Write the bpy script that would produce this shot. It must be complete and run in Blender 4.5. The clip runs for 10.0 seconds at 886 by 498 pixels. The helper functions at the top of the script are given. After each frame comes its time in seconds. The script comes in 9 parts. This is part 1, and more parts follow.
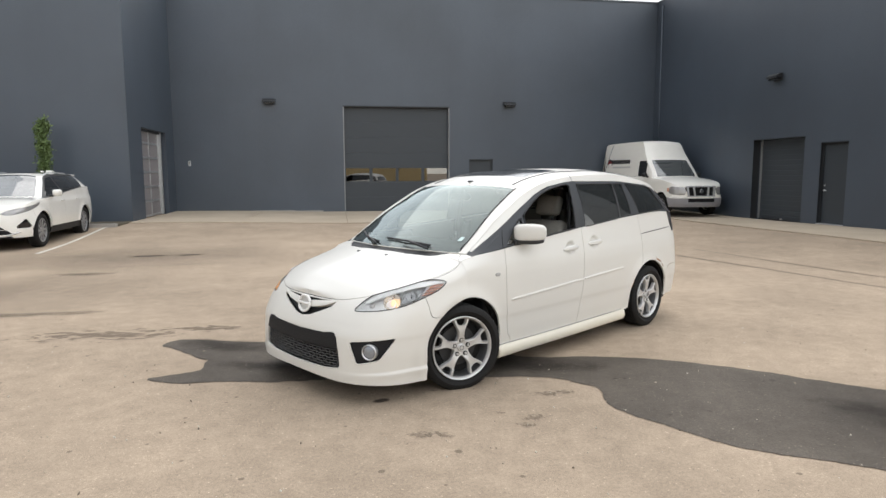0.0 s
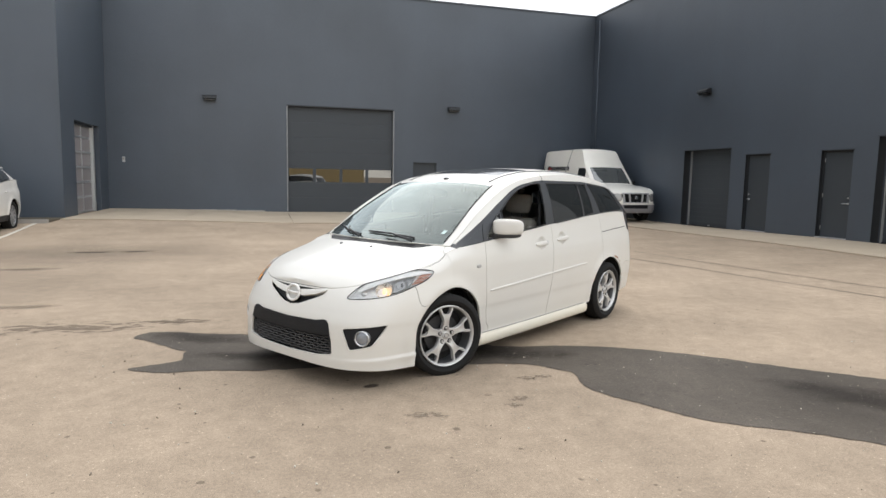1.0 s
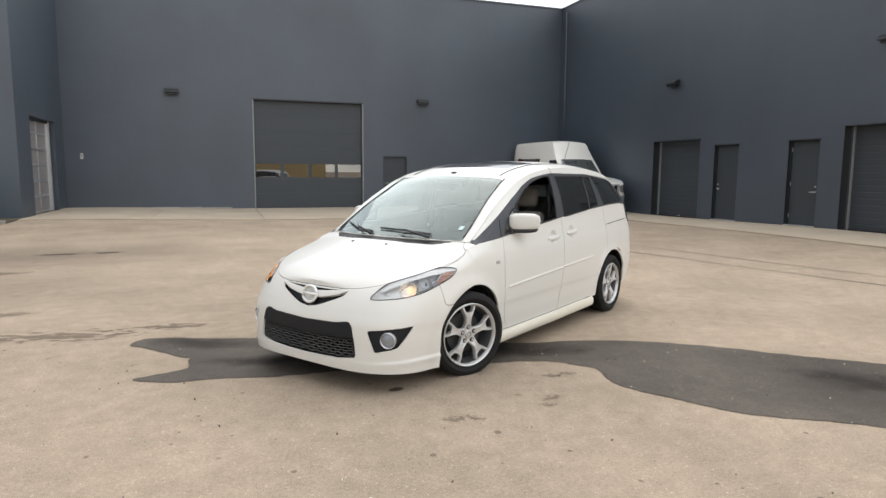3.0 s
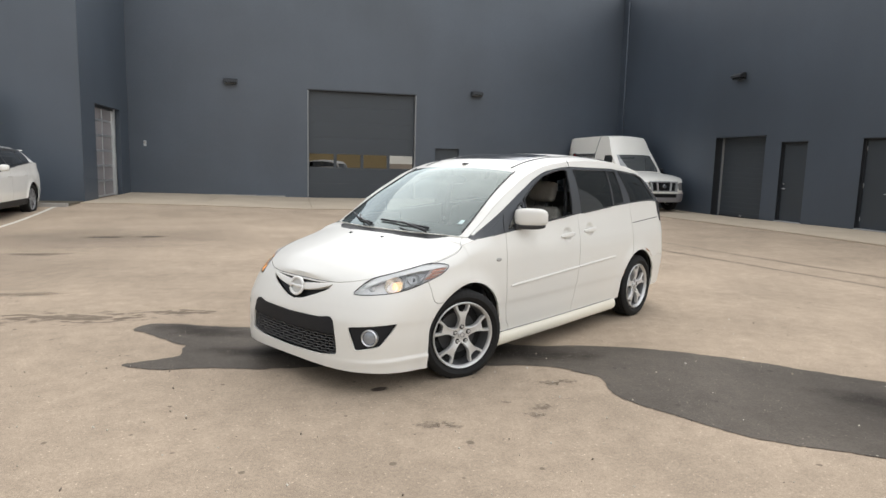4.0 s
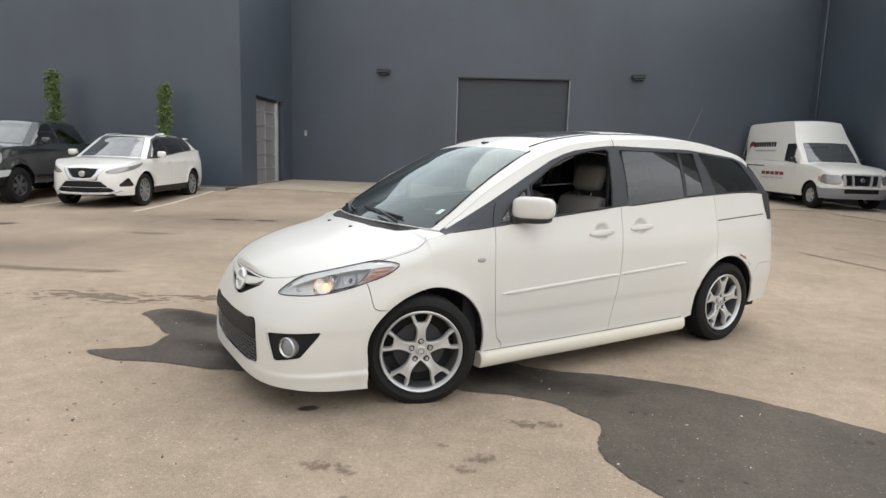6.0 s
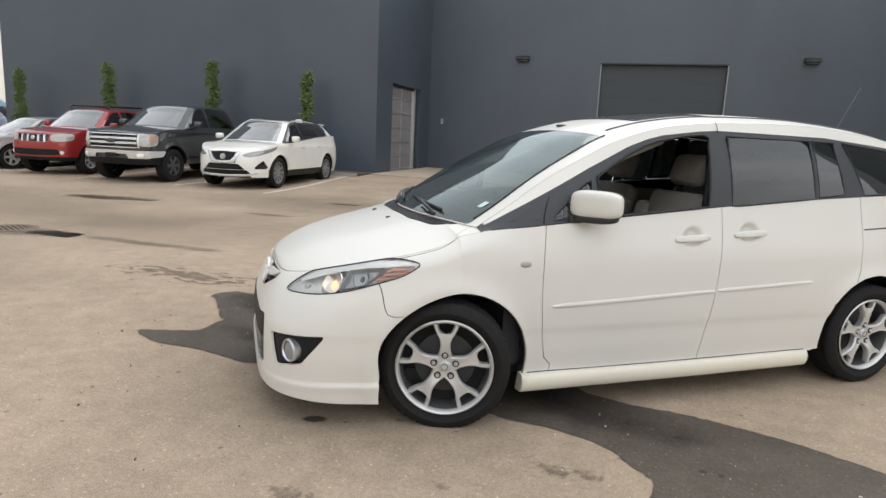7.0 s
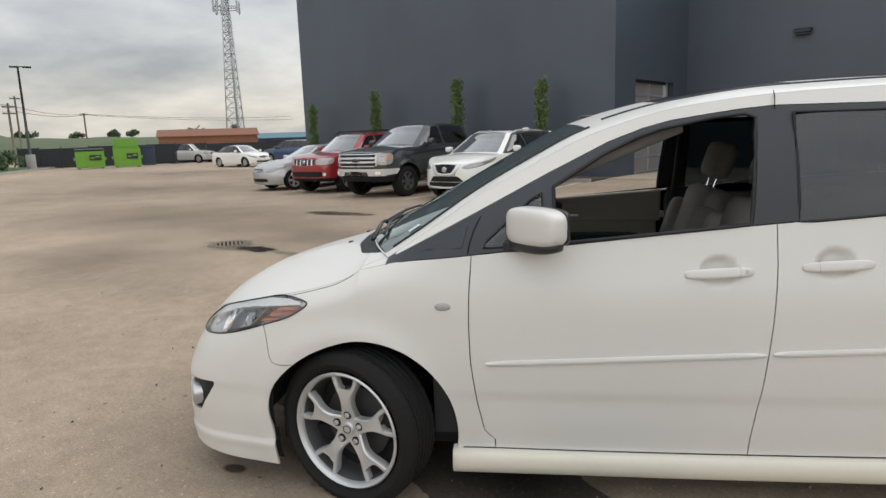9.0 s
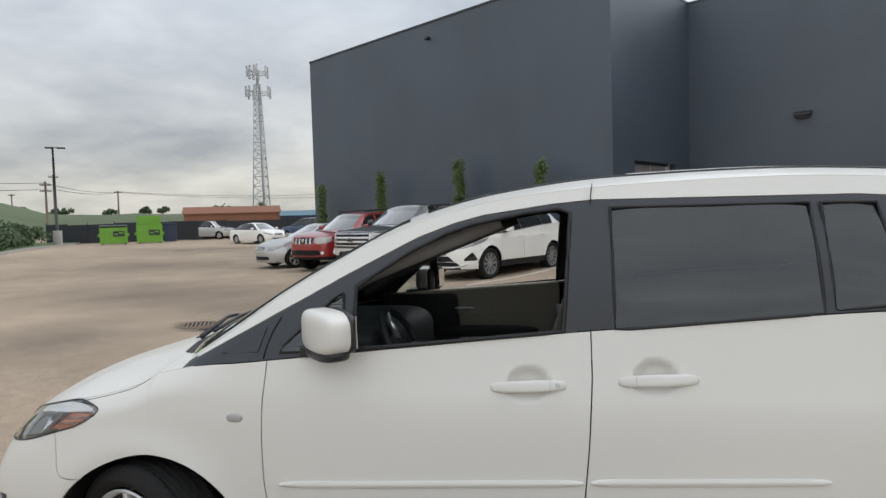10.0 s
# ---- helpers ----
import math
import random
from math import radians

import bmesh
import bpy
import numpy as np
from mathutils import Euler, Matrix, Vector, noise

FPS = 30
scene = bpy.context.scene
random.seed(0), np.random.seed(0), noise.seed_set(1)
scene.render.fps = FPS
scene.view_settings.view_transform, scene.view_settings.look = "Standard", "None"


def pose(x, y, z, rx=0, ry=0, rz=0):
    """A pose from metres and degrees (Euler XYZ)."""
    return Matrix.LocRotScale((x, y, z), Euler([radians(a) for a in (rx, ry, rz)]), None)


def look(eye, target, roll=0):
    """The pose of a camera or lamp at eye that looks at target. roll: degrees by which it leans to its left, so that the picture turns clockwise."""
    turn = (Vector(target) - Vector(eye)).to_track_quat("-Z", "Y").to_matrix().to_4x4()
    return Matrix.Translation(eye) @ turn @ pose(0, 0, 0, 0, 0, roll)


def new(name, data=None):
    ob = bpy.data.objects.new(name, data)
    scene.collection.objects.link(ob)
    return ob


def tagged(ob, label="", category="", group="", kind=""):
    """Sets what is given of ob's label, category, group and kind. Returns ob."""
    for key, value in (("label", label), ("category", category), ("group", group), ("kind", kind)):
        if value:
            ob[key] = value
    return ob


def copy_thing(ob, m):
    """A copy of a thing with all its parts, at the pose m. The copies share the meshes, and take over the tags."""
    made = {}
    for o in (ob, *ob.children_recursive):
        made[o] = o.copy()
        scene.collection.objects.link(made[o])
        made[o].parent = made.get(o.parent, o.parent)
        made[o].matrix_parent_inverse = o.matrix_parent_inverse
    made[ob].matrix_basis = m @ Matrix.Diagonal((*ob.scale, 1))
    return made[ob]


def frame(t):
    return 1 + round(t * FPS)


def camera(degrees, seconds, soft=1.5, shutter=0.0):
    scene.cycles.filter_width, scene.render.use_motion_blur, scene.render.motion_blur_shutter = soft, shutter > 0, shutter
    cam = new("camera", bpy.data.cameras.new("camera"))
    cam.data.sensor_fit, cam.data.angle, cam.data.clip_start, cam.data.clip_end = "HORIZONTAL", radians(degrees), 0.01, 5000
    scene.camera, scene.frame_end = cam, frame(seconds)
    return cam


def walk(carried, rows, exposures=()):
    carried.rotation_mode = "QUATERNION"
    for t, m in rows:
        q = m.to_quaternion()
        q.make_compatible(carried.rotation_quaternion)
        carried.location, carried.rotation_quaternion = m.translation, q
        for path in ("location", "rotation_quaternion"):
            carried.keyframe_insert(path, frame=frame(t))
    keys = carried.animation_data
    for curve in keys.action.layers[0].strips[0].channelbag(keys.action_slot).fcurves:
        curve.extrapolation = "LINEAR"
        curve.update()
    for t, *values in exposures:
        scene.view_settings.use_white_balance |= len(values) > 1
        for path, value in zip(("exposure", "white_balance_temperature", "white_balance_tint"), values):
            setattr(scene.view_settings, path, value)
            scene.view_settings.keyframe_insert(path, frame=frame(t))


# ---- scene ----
cam = camera(70.2, 10.0)
EXPOSURES = [(0, 0.88, 6500, 10), (5, 0.84, 6500, 10), (7.5, 0.68, 6500, 10), (8.5, 0.52, 6480, 10), (9, 0.48, 6450, 10), (10, 0.42, 6250, 9)]
PATH = [
    (0, (-0.765, 0.499, 1.575), (-0.433, 2.457, 1.337), -0.2),
    (0.5, (-1.015, 0.321, 1.526), (-0.449, 2.223, 1.276), 0.6),
    (1, (-1.194, 0.373, 1.5), (-0.657, 2.287, 1.278), 1.1),
    (1.5, (-1.306, 0.606, 1.469), (-0.71, 2.501, 1.233), -0.1),
    (2, (-1.518, 0.665, 1.452), (-0.84, 2.53, 1.206), 2.5),
    (2.5, (-1.675, 0.676, 1.485), (-0.991, 2.543, 1.264), 0.0),
    (3, (-1.573, 0.653, 1.501), (-0.92, 2.528, 1.26), 0.4),
    (3.2, (-1.471, 0.644, 1.497), (-0.915, 2.551, 1.267), 0.9),
    (4.3, (-0.922, 0.858, 1.488), (-0.514, 2.797, 1.216), 1.6),
    (4.5, (-0.841, 0.938, 1.49), (-0.524, 2.898, 1.25), 1.4),
    (5, (-0.395, 1.043, 1.467), (-0.218, 3.016, 1.193), 1.5),
    (6.3, (0.564, 1.63, 1.426), (0.309, 3.585, 1.094), 1.4),
    (6.5, (0.671, 1.731, 1.428), (0.29, 3.659, 1.06), 1.2),
    (7, (0.883, 2.114, 1.403), (0.344, 4.007, 1.052), 2.6),
    (7.5, (1.203, 2.395, 1.389), (0.383, 4.19, 1.067), 0.5),
    (8, (1.436, 2.776, 1.396), (0.353, 4.427, 1.078), 1.3),
    (8.5, (1.689, 3.122, 1.386), (0.44, 4.658, 1.101), 0.5),
    (9, (1.984, 3.454, 1.416), (0.662, 4.916, 1.077), -2.0),
    (9.5, (2.109, 3.837, 1.49), (0.781, 5.33, 1.406), -1.2),
    (10, (2.42, 4.134, 1.452), (1.03, 5.569, 1.357), -1.7),
]
walk(cam, [(t, look(eye, target, roll)) for t, eye, target, roll in PATH], exposures=EXPOSURES)

# ---- light ----
world = bpy.data.worlds.new("overcast_sky")
scene.world = world
world.use_nodes = True
SUN_ELEV, SUN_AZ = radians(52), radians(20)


def build_sky():
    nt = world.node_tree
    nt.nodes.clear()
    N, Lk = nt.nodes.new, nt.links.new
    out, bg = N("ShaderNodeOutputWorld"), N("ShaderNodeBackground")
    sky = N("ShaderNodeTexSky")
    sky.sky_type, sky.sun_disc, sky.sun_elevation, sky.sun_rotation = "NISHITA", False, SUN_ELEV, SUN_AZ
    sky.air_density, sky.dust_density = 1.0, 4.0
    tc, sep = N("ShaderNodeTexCoord"), N("ShaderNodeSeparateXYZ")
    Lk(tc.outputs["Generated"], sep.inputs[0])

    def m(op, a, b=None, clamp=False):
        n = N("ShaderNodeMath")
        n.operation, n.use_clamp = op, clamp
        for i, v in enumerate((a, b)):
            if v is None:
                continue
            if isinstance(v, (int, float)):
                n.inputs[i].default_value = v
            else:
                Lk(v, n.inputs[i])
        return n.outputs[0]

    z = m("MAXIMUM", sep.outputs["Z"], 0.0)
    # cloud sheet: direction projected on a plane far overhead
    k = m("DIVIDE", 1.0, m("ADD", z, 0.24))
    comb = N("ShaderNodeCombineXYZ")
    Lk(m("MULTIPLY", sep.outputs["X"], k), comb.inputs[0])
    Lk(m("MULTIPLY", sep.outputs["Y"], k), comb.inputs[1])
    big, small = N("ShaderNodeTexNoise"), N("ShaderNodeTexNoise")
    for n, sc, det, dist in ((big, 1.0, 7, 0.3), (small, 3.0, 5, 0.2)):
        Lk(comb.outputs[0], n.inputs["Vector"])
        n.inputs["Scale"].default_value, n.inputs["Detail"].default_value = sc, det
        n.inputs["Roughness"].default_value, n.inputs["Distortion"].default_value = 0.55, dist
    mixn = m("ADD", m("MULTIPLY", big.outputs[0], 0.7), m("MULTIPLY", small.outputs[0], 0.3))
    ramp = N("ShaderNodeValToRGB")
    Lk(mixn, ramp.inputs[0])
    ramp.color_ramp.elements[0].position, ramp.color_ramp.elements[0].color = 0.36, (0.50, 0.525, 0.56, 1)
    ramp.color_ramp.elements[1].position, ramp.color_ramp.elements[1].color = 0.66, (1.0, 1.0, 0.99, 1)
    # overcast brightness: about three times brighter overhead than low down
    grad = N("ShaderNodeValToRGB")
    Lk(z, grad.inputs[0])
    e = grad.color_ramp.elements
    e[0].position, e[0].color = 0.0, (0.92, 0.87, 0.77, 1)
    e[1].position, e[1].color = 1.0, (0.97, 0.985, 1.01, 1)
    for pos, col in ((0.05, (1.0, 0.94, 0.83, 1)), (0.13, (0.88, 0.87, 0.84, 1)), (0.32, (0.92, 0.94, 0.97, 1)), (0.6, (0.98, 1.0, 1.03, 1))):
        e.new(pos).color = col
    # a heavier, darker bank of cloud to the west
    west = N("ShaderNodeMapRange")
    west.interpolation_type = "SMOOTHSTEP"
    Lk(sep.outputs["X"], west.inputs["Value"])
    for nm, v in (("From Min", -0.85), ("From Max", 0.1), ("To Min", 0.61), ("To Max", 1.2)):
        west.inputs[nm].default_value = v
    mul, add = N("ShaderNodeMixRGB"), N("ShaderNodeMixRGB")
    mul.blend_type, mul.inputs[0].default_value = "MULTIPLY", 1.0
    Lk(ramp.outputs[0], mul.inputs[1])
    bank = N("ShaderNodeVectorMath")
    bank.operation = "SCALE"
    Lk(grad.outputs[0], bank.inputs[0])
    Lk(west.outputs[0], bank.inputs["Scale"])
    Lk(bank.outputs[0], mul.inputs[2])
    dim = N("ShaderNodeMixRGB")
    dim.blend_type, dim.inputs[0].default_value, dim.inputs[2].default_value = "MULTIPLY", 1.0, (0.012, 0.012, 0.012, 1)
    Lk(sky.outputs[0], dim.inputs[1])
    add.blend_type, add.inputs[0].default_value = "ADD", 1.0
    Lk(mul.outputs[0], add.inputs[1])
    Lk(dim.outputs[0], add.inputs[2])
    Lk(add.outputs[0], bg.inputs[0])
    bg.inputs[1].default_value = SKY_STRENGTH
    Lk(bg.outputs[0], out.inputs[0])


SKY_STRENGTH = 1.0
build_sky()
sun = new("sun", bpy.data.lights.new("sun", "SUN"))
sun.data.energy, sun.data.angle, sun.data.color = 0.5, radians(60), (1.0, 0.96, 0.9)
sun.matrix_world = look((0, 0, 50), (0 - 50 / math.tan(SUN_ELEV) * math.sin(SUN_AZ), -50 / math.tan(SUN_ELEV) * math.cos(SUN_AZ), 0))


# ---- materials ----
def material(name, base, rough=0.6, metal=0.0, vary=0.15, scale=3.0, fine=0.1, fine_scale=60.0, bump=0.0, bump_scale=80.0, coat=0.0,
             per_piece=0.0, spec=0.5, emit=None, rough_vary=0.1):
    """Principled surface with colour variation at two scales, in metres, and fine relief."""
    mt = bpy.data.materials.new(name)
    mt.use_nodes = True
    nt = mt.node_tree
    N, Lk = nt.nodes.new, nt.links.new
    p = nt.nodes["Principled BSDF"]
    p.inputs["Roughness"].default_value, p.inputs["Metallic"].default_value = rough, metal
    p.inputs["Coat Weight"].default_value, p.inputs["Coat Roughness"].default_value = coat, 0.04
    p.inputs["Specular IOR Level"].default_value = spec
    tc = N("ShaderNodeTexCoord")
    a, b = N("ShaderNodeTexNoise"), N("ShaderNodeTexNoise")
    for n, sc, det in ((a, scale, 5), (b, fine_scale, 3)):
        n.inputs["Scale"].default_value, n.inputs["Detail"].default_value = sc, det
        Lk(tc.outputs["Object"], n.inputs["Vector"])

    def m(op, x, y):
        n = N("ShaderNodeMath")
        n.operation = op
        for i, v in enumerate((x, y)):
            if isinstance(v, (int, float)):
                n.inputs[i].default_value = v
            else:
                Lk(v, n.inputs[i])
        return n.outputs[0]

    f = m("ADD", m("MULTIPLY", m("SUBTRACT", a.outputs[0], 0.5), 2 * vary), m("MULTIPLY", m("SUBTRACT", b.outputs[0], 0.5), 2 * fine))
    if per_piece:
        oi = N("ShaderNodeObjectInfo")
        f = m("ADD", f, m("MULTIPLY", m("SUBTRACT", oi.outputs["Random"], 0.5), 2 * per_piece))
    f = m("ADD", f, 1.0)
    mul = N("ShaderNodeVectorMath")
    mul.operation = "SCALE"
    mul.inputs[0].default_value = base[:3]
    Lk(f, mul.inputs["Scale"])
    Lk(mul.outputs[0], p.inputs["Base Color"])
    if rough_vary:
        Lk(m("ADD", m("MULTIPLY", m("SUBTRACT", a.outputs[0], 0.5), rough_vary), rough), p.inputs["Roughness"])
    if bump:
        bn, bt = N("ShaderNodeBump"), N("ShaderNodeTexNoise")
        bt.inputs["Scale"].default_value, bt.inputs["Detail"].default_value = bump_scale, 4
        Lk(tc.outputs["Object"], bt.inputs["Vector"])
        bn.inputs["Strength"].default_value, bn.inputs["Distance"].default_value = bump, 0.01
        Lk(bt.outputs[0], bn.inputs["Height"])
        Lk(bn.outputs[0], p.inputs["Normal"])
    if emit:
        p.inputs["Emission Color"].default_value, p.inputs["Emission Strength"].default_value = (*emit[:3], 1), emit[3]
    return mt


def glass(name, tint, gloss=1.0, rough=0.0, lift=1.7, painted_tone=0.0):
    """Thin sheet of glass: tinted see-through with a clear reflection."""
    mt = bpy.data.materials.new(name)
    mt.use_nodes = True
    nt = mt.node_tree
    nt.nodes.clear()
    N, Lk = nt.nodes.new, nt.links.new
    out, mix, tr, gl, fr = N("ShaderNodeOutputMaterial"), N("ShaderNodeMixShader"), N("ShaderNodeBsdfTransparent"), N("ShaderNodeBsdfGlossy"), N("ShaderNodeFresnel")
    tr.inputs[0].default_value = (*tint, 1)
    gl.inputs["Roughness"].default_value = rough
    gl.inputs[0].default_value = (*gloss, 1) if isinstance(gloss, tuple) else (gloss, gloss, gloss, 1)
    fr.inputs[0].default_value = 1.52
    sc = N("ShaderNodeMath")
    sc.operation, sc.use_clamp, sc.inputs[1].default_value = "MULTIPLY", True, lift
    Lk(fr.outputs[0], sc.inputs[0])
    Lk(sc.outputs[0], mix.inputs[0])
    clear = tr.outputs[0]
    if painted_tone:
        # pale film painted in for sky sheen and light through the pane
        df, mx, nz, mr = N("ShaderNodeBsdfDiffuse"), N("ShaderNodeMixShader"), N("ShaderNodeTexNoise"), N("ShaderNodeMapRange")
        df.inputs[0].default_value = (0.5, 0.55, 0.53, 1)
        nz.inputs["Scale"].default_value = 4.0
        Lk(nz.outputs[0], mr.inputs["Value"])
        mr.inputs["To Min"].default_value, mr.inputs["To Max"].default_value = painted_tone * 0.7, painted_tone * 1.3
        Lk(mr.outputs[0], mx.inputs[0])
        Lk(tr.outputs[0], mx.inputs[1])
        Lk(df.outputs[0], mx.inputs[2])
        clear = mx.outputs[0]
    Lk(clear, mix.inputs[1])
    Lk(gl.outputs[0], mix.inputs[2])
    Lk(mix.outputs[0], out.inputs[0])
    return mt


M = {}


def asphalt(name, base, dark=0.0, rough=0.85, broad=0.13):
    """Worn asphalt: broad dusty and oily patches, aggregate grains and fine pits."""
    mt = material(name, base, rough, vary=0.0, fine=0.0, rough_vary=0, spec=0.15)
    nt = mt.node_tree
    N, Lk = nt.nodes.new, nt.links.new
    p = nt.nodes["Principled BSDF"]
    tc = N("ShaderNodeTexCoord")
    col = None
    # (scale, detail, low, high, strength)
    for sc, det, lo, hi, amt in ((0.12, 6, 0.3, 0.7, 0.16), (0.9, 6, 0.3, 0.72, broad), (7.0, 5, 0.3, 0.7, 0.10), (45.0, 3, 0.3, 0.7, 0.12), (160.0, 2, 0.25, 0.75, 0.28), (420.0, 1, 0.25, 0.75, 0.12)):
        t, r = N("ShaderNodeTexNoise"), N("ShaderNodeMapRange")
        t.inputs["Scale"].default_value, t.inputs["Detail"].default_value = sc, det
        Lk(tc.outputs["Object"], t.inputs["Vector"])
        Lk(t.outputs[0], r.inputs["Value"])
        r.inputs["From Min"].default_value, r.inputs["From Max"].default_value = lo, hi
        r.inputs["To Min"].default_value, r.inputs["To Max"].default_value = 1 - amt, 1 + amt
        if col is None:
            col = r.outputs[0]
        else:
            mm = N("ShaderNodeMath")
            mm.operation = "MULTIPLY"
            Lk(col, mm.inputs[0])
            Lk(r.outputs[0], mm.inputs[1])
            col = mm.outputs[0]
    # scattered pale stones
    vo, vr = N("ShaderNodeTexVoronoi"), N("ShaderNodeMapRange")
    vo.inputs["Scale"].default_value = 26.0
    Lk(tc.outputs["Object"], vo.inputs["Vector"])
    Lk(vo.outputs["Distance"], vr.inputs["Value"])
    vr.inputs["From Min"].default_value, vr.inputs["From Max"].default_value = 0.05, 0.16
    vr.inputs["To Min"].default_value, vr.inputs["To Max"].default_value = 1.7 - dark, 1.0
    mm = N("ShaderNodeMath")
    mm.operation = "MULTIPLY"
    Lk(col, mm.inputs[0])
    Lk(vr.outputs[0], mm.inputs[1])
    # sparse dark pits, a few to the square metre, gathered in places
    pit, rar, pm = N("ShaderNodeTexVoronoi"), N("ShaderNodeTexNoise"), N("ShaderNodeMath")
    pit.inputs["Scale"].default_value, rar.inputs["Scale"].default_value, rar.inputs["Detail"].default_value = 9.0, 5.0, 3
    for nd in (pit, rar):
        Lk(tc.outputs["Object"], nd.inputs["Vector"])
    pm.operation = "ADD"
    Lk(pit.outputs["Distance"], pm.inputs[0])
    Lk(rar.outputs[0], pm.inputs[1])
    pr, pz = N("ShaderNodeMapRange"), N("ShaderNodeMath")
    Lk(pm.outputs[0], pr.inputs["Value"])
    for nm, v in (("From Min", 0.47), ("From Max", 0.53), ("To Min", 0.55), ("To Max", 1.0)):
        pr.inputs[nm].default_value = v
    pz.operation = "MULTIPLY"
    Lk(mm.outputs[0], pz.inputs[0])
    Lk(pr.outputs[0], pz.inputs[1])
    mm = pz
    sca = N("ShaderNodeVectorMath")
    sca.operation = "SCALE"
    sca.inputs[0].default_value = base
    Lk(mm.outputs[0], sca.inputs["Scale"])
    Lk(sca.outputs[0], p.inputs["Base Color"])
    b, bt = N("ShaderNodeBump"), N("ShaderNodeTexNoise")
    bt.inputs["Scale"].default_value, bt.inputs["Detail"].default_value = 110.0, 5
    Lk(tc.outputs["Object"], bt.inputs["Vector"])
    Lk(bt.outputs[0], b.inputs["Height"])
    b.inputs["Strength"].default_value, b.inputs["Distance"].default_value = 0.5, 0.006
    Lk(b.outputs[0], p.inputs["Normal"])
    return mt


def cladding(name, base):
    """Painted wall panels: faint upright joints, rain streaks and blotches."""
    mt = material(name, base, 0.5, vary=0.0, fine=0.0, rough_vary=0, bump=0.1, bump_scale=45, spec=0.95)
    nt = mt.node_tree
    N, Lk = nt.nodes.new, nt.links.new
    p = nt.nodes["Principled BSDF"]
    tc = N("ShaderNodeTexCoord")
    col = None
    for scale, sc, det, lo, hi, amt in (((1, 1, 0.06), 1.1, 4, 0.3, 0.7, 0.045), ((1, 1, 1), 0.35, 5, 0.3, 0.7, 0.14), ((1, 1, 1), 40.0, 2, 0.3, 0.7, 0.08)):
        mp, t, r = N("ShaderNodeMapping"), N("ShaderNodeTexNoise"), N("ShaderNodeMapRange")
        mp.inputs["Scale"].default_value = scale
        Lk(tc.outputs["Object"], mp.inputs["Vector"])
        Lk(mp.outputs[0], t.inputs["Vector"])
        t.inputs["Scale"].default_value, t.inputs["Detail"].default_value = sc, det
        Lk(t.outputs[0], r.inputs["Value"])
        r.inputs["From Min"].default_value, r.inputs["From Max"].default_value = lo, hi
        r.inputs["To Min"].default_value, r.inputs["To Max"].default_value = 1 - amt, 1 + amt
        if col is None:
            col = r.outputs[0]
        else:
            mm = N("ShaderNodeMath")
            mm.operation = "MULTIPLY"
            Lk(col, mm.inputs[0])
            Lk(r.outputs[0], mm.inputs[1])
            col = mm.outputs[0]
    sca = N("ShaderNodeVectorMath")
    sca.operation = "SCALE"
    sca.inputs[0].default_value = base
    Lk(col, sca.inputs["Scale"])
    Lk(sca.outputs[0], p.inputs["Base Color"])
    return mt


M["asphalt"] = asphalt("worn_asphalt", (0.360, 0.284, 0.210))
M["wet"] = asphalt("damp_asphalt", (0.094, 0.079, 0.064), -0.9, 0.62, 0.34)
M["damp"] = asphalt("drying_asphalt", (0.185, 0.155, 0.122), 0.2, 0.75)
M["concrete"] = material("apron_concrete", (0.43, 0.355, 0.265), 0.85, vary=0.2, scale=0.8, fine=0.1, bump=0.2)
M["footing"] = material("footing_concrete", (0.36, 0.34, 0.31), 0.85, vary=0.25, scale=2.5, fine=0.15, bump=0.4, bump_scale=25)
M["wall"] = cladding("charcoal_cladding", (0.047, 0.062, 0.083))
M["cap"] = material("parapet_metal", (0.07, 0.075, 0.085), 0.4, 0.6)
M["door_paint"] = material("charcoal_door_paint", (0.043, 0.051, 0.060), 0.45, vary=0.08, scale=1.2, fine=0.04, bump=0.05)
M["door_frame"] = material("dark_door_frame", (0.018, 0.02, 0.023), 0.45, vary=0.1)
M["alu"] = material("brushed_aluminium", (0.55, 0.56, 0.57), 0.38, 0.8, vary=0.1, fine=0.08)
M["galv"] = material("galvanised_steel", (0.42, 0.43, 0.43), 0.5, 0.7, vary=0.15)
M["chrome"] = material("chrome", (0.78, 0.79, 0.8), 0.08, 1.0, vary=0.03, fine=0.0, rough_vary=0.02)
M["black_plastic"] = material("black_plastic", (0.011, 0.0115, 0.0135), 0.5, vary=0.15, spec=0.25, fine=0.1, bump=0.15, bump_scale=300)
M["gloss_black"] = material("gloss_black", (0.012, 0.012, 0.013), 0.12, vary=0.05, coat=0.5)
M["rubber"] = material("tyre_rubber", (0.013, 0.0125, 0.012), 0.8, vary=0.2, scale=9, fine=0.15, spec=0.25)
M["white_line"] = material("worn_line_paint", (0.62, 0.58, 0.5), 0.8, vary=0.35, scale=6, fine=0.3, fine_scale=40)
M["glass_clear"] = glass("clear_glass", (0.72, 0.78, 0.76))
M["glass_dark"] = glass("tinted_glass", (0.05, 0.06, 0.064), lift=1.35, painted_tone=0.03)
M["glass_mid"] = glass("shaded_glass", (0.16, 0.18, 0.18))
M["pane"] = glass("door_pane", (0.25, 0.26, 0.26))
M["frosted"] = material("frosted_pane", (0.24, 0.22, 0.22), 0.35, vary=0.08, fine=0.03)
M["interior_tan"] = material("tan_interior_wall", (0.4, 0.31, 0.16), 0.8)
M["leaf"] = material("poplar_leaf", (0.105, 0.155, 0.045), 0.5, vary=0.35, scale=2.0, fine=0.3, fine_scale=30)
M["bark"] = material("young_bark", (0.16, 0.13, 0.09), 0.9, vary=0.25, scale=9, bump=0.4)


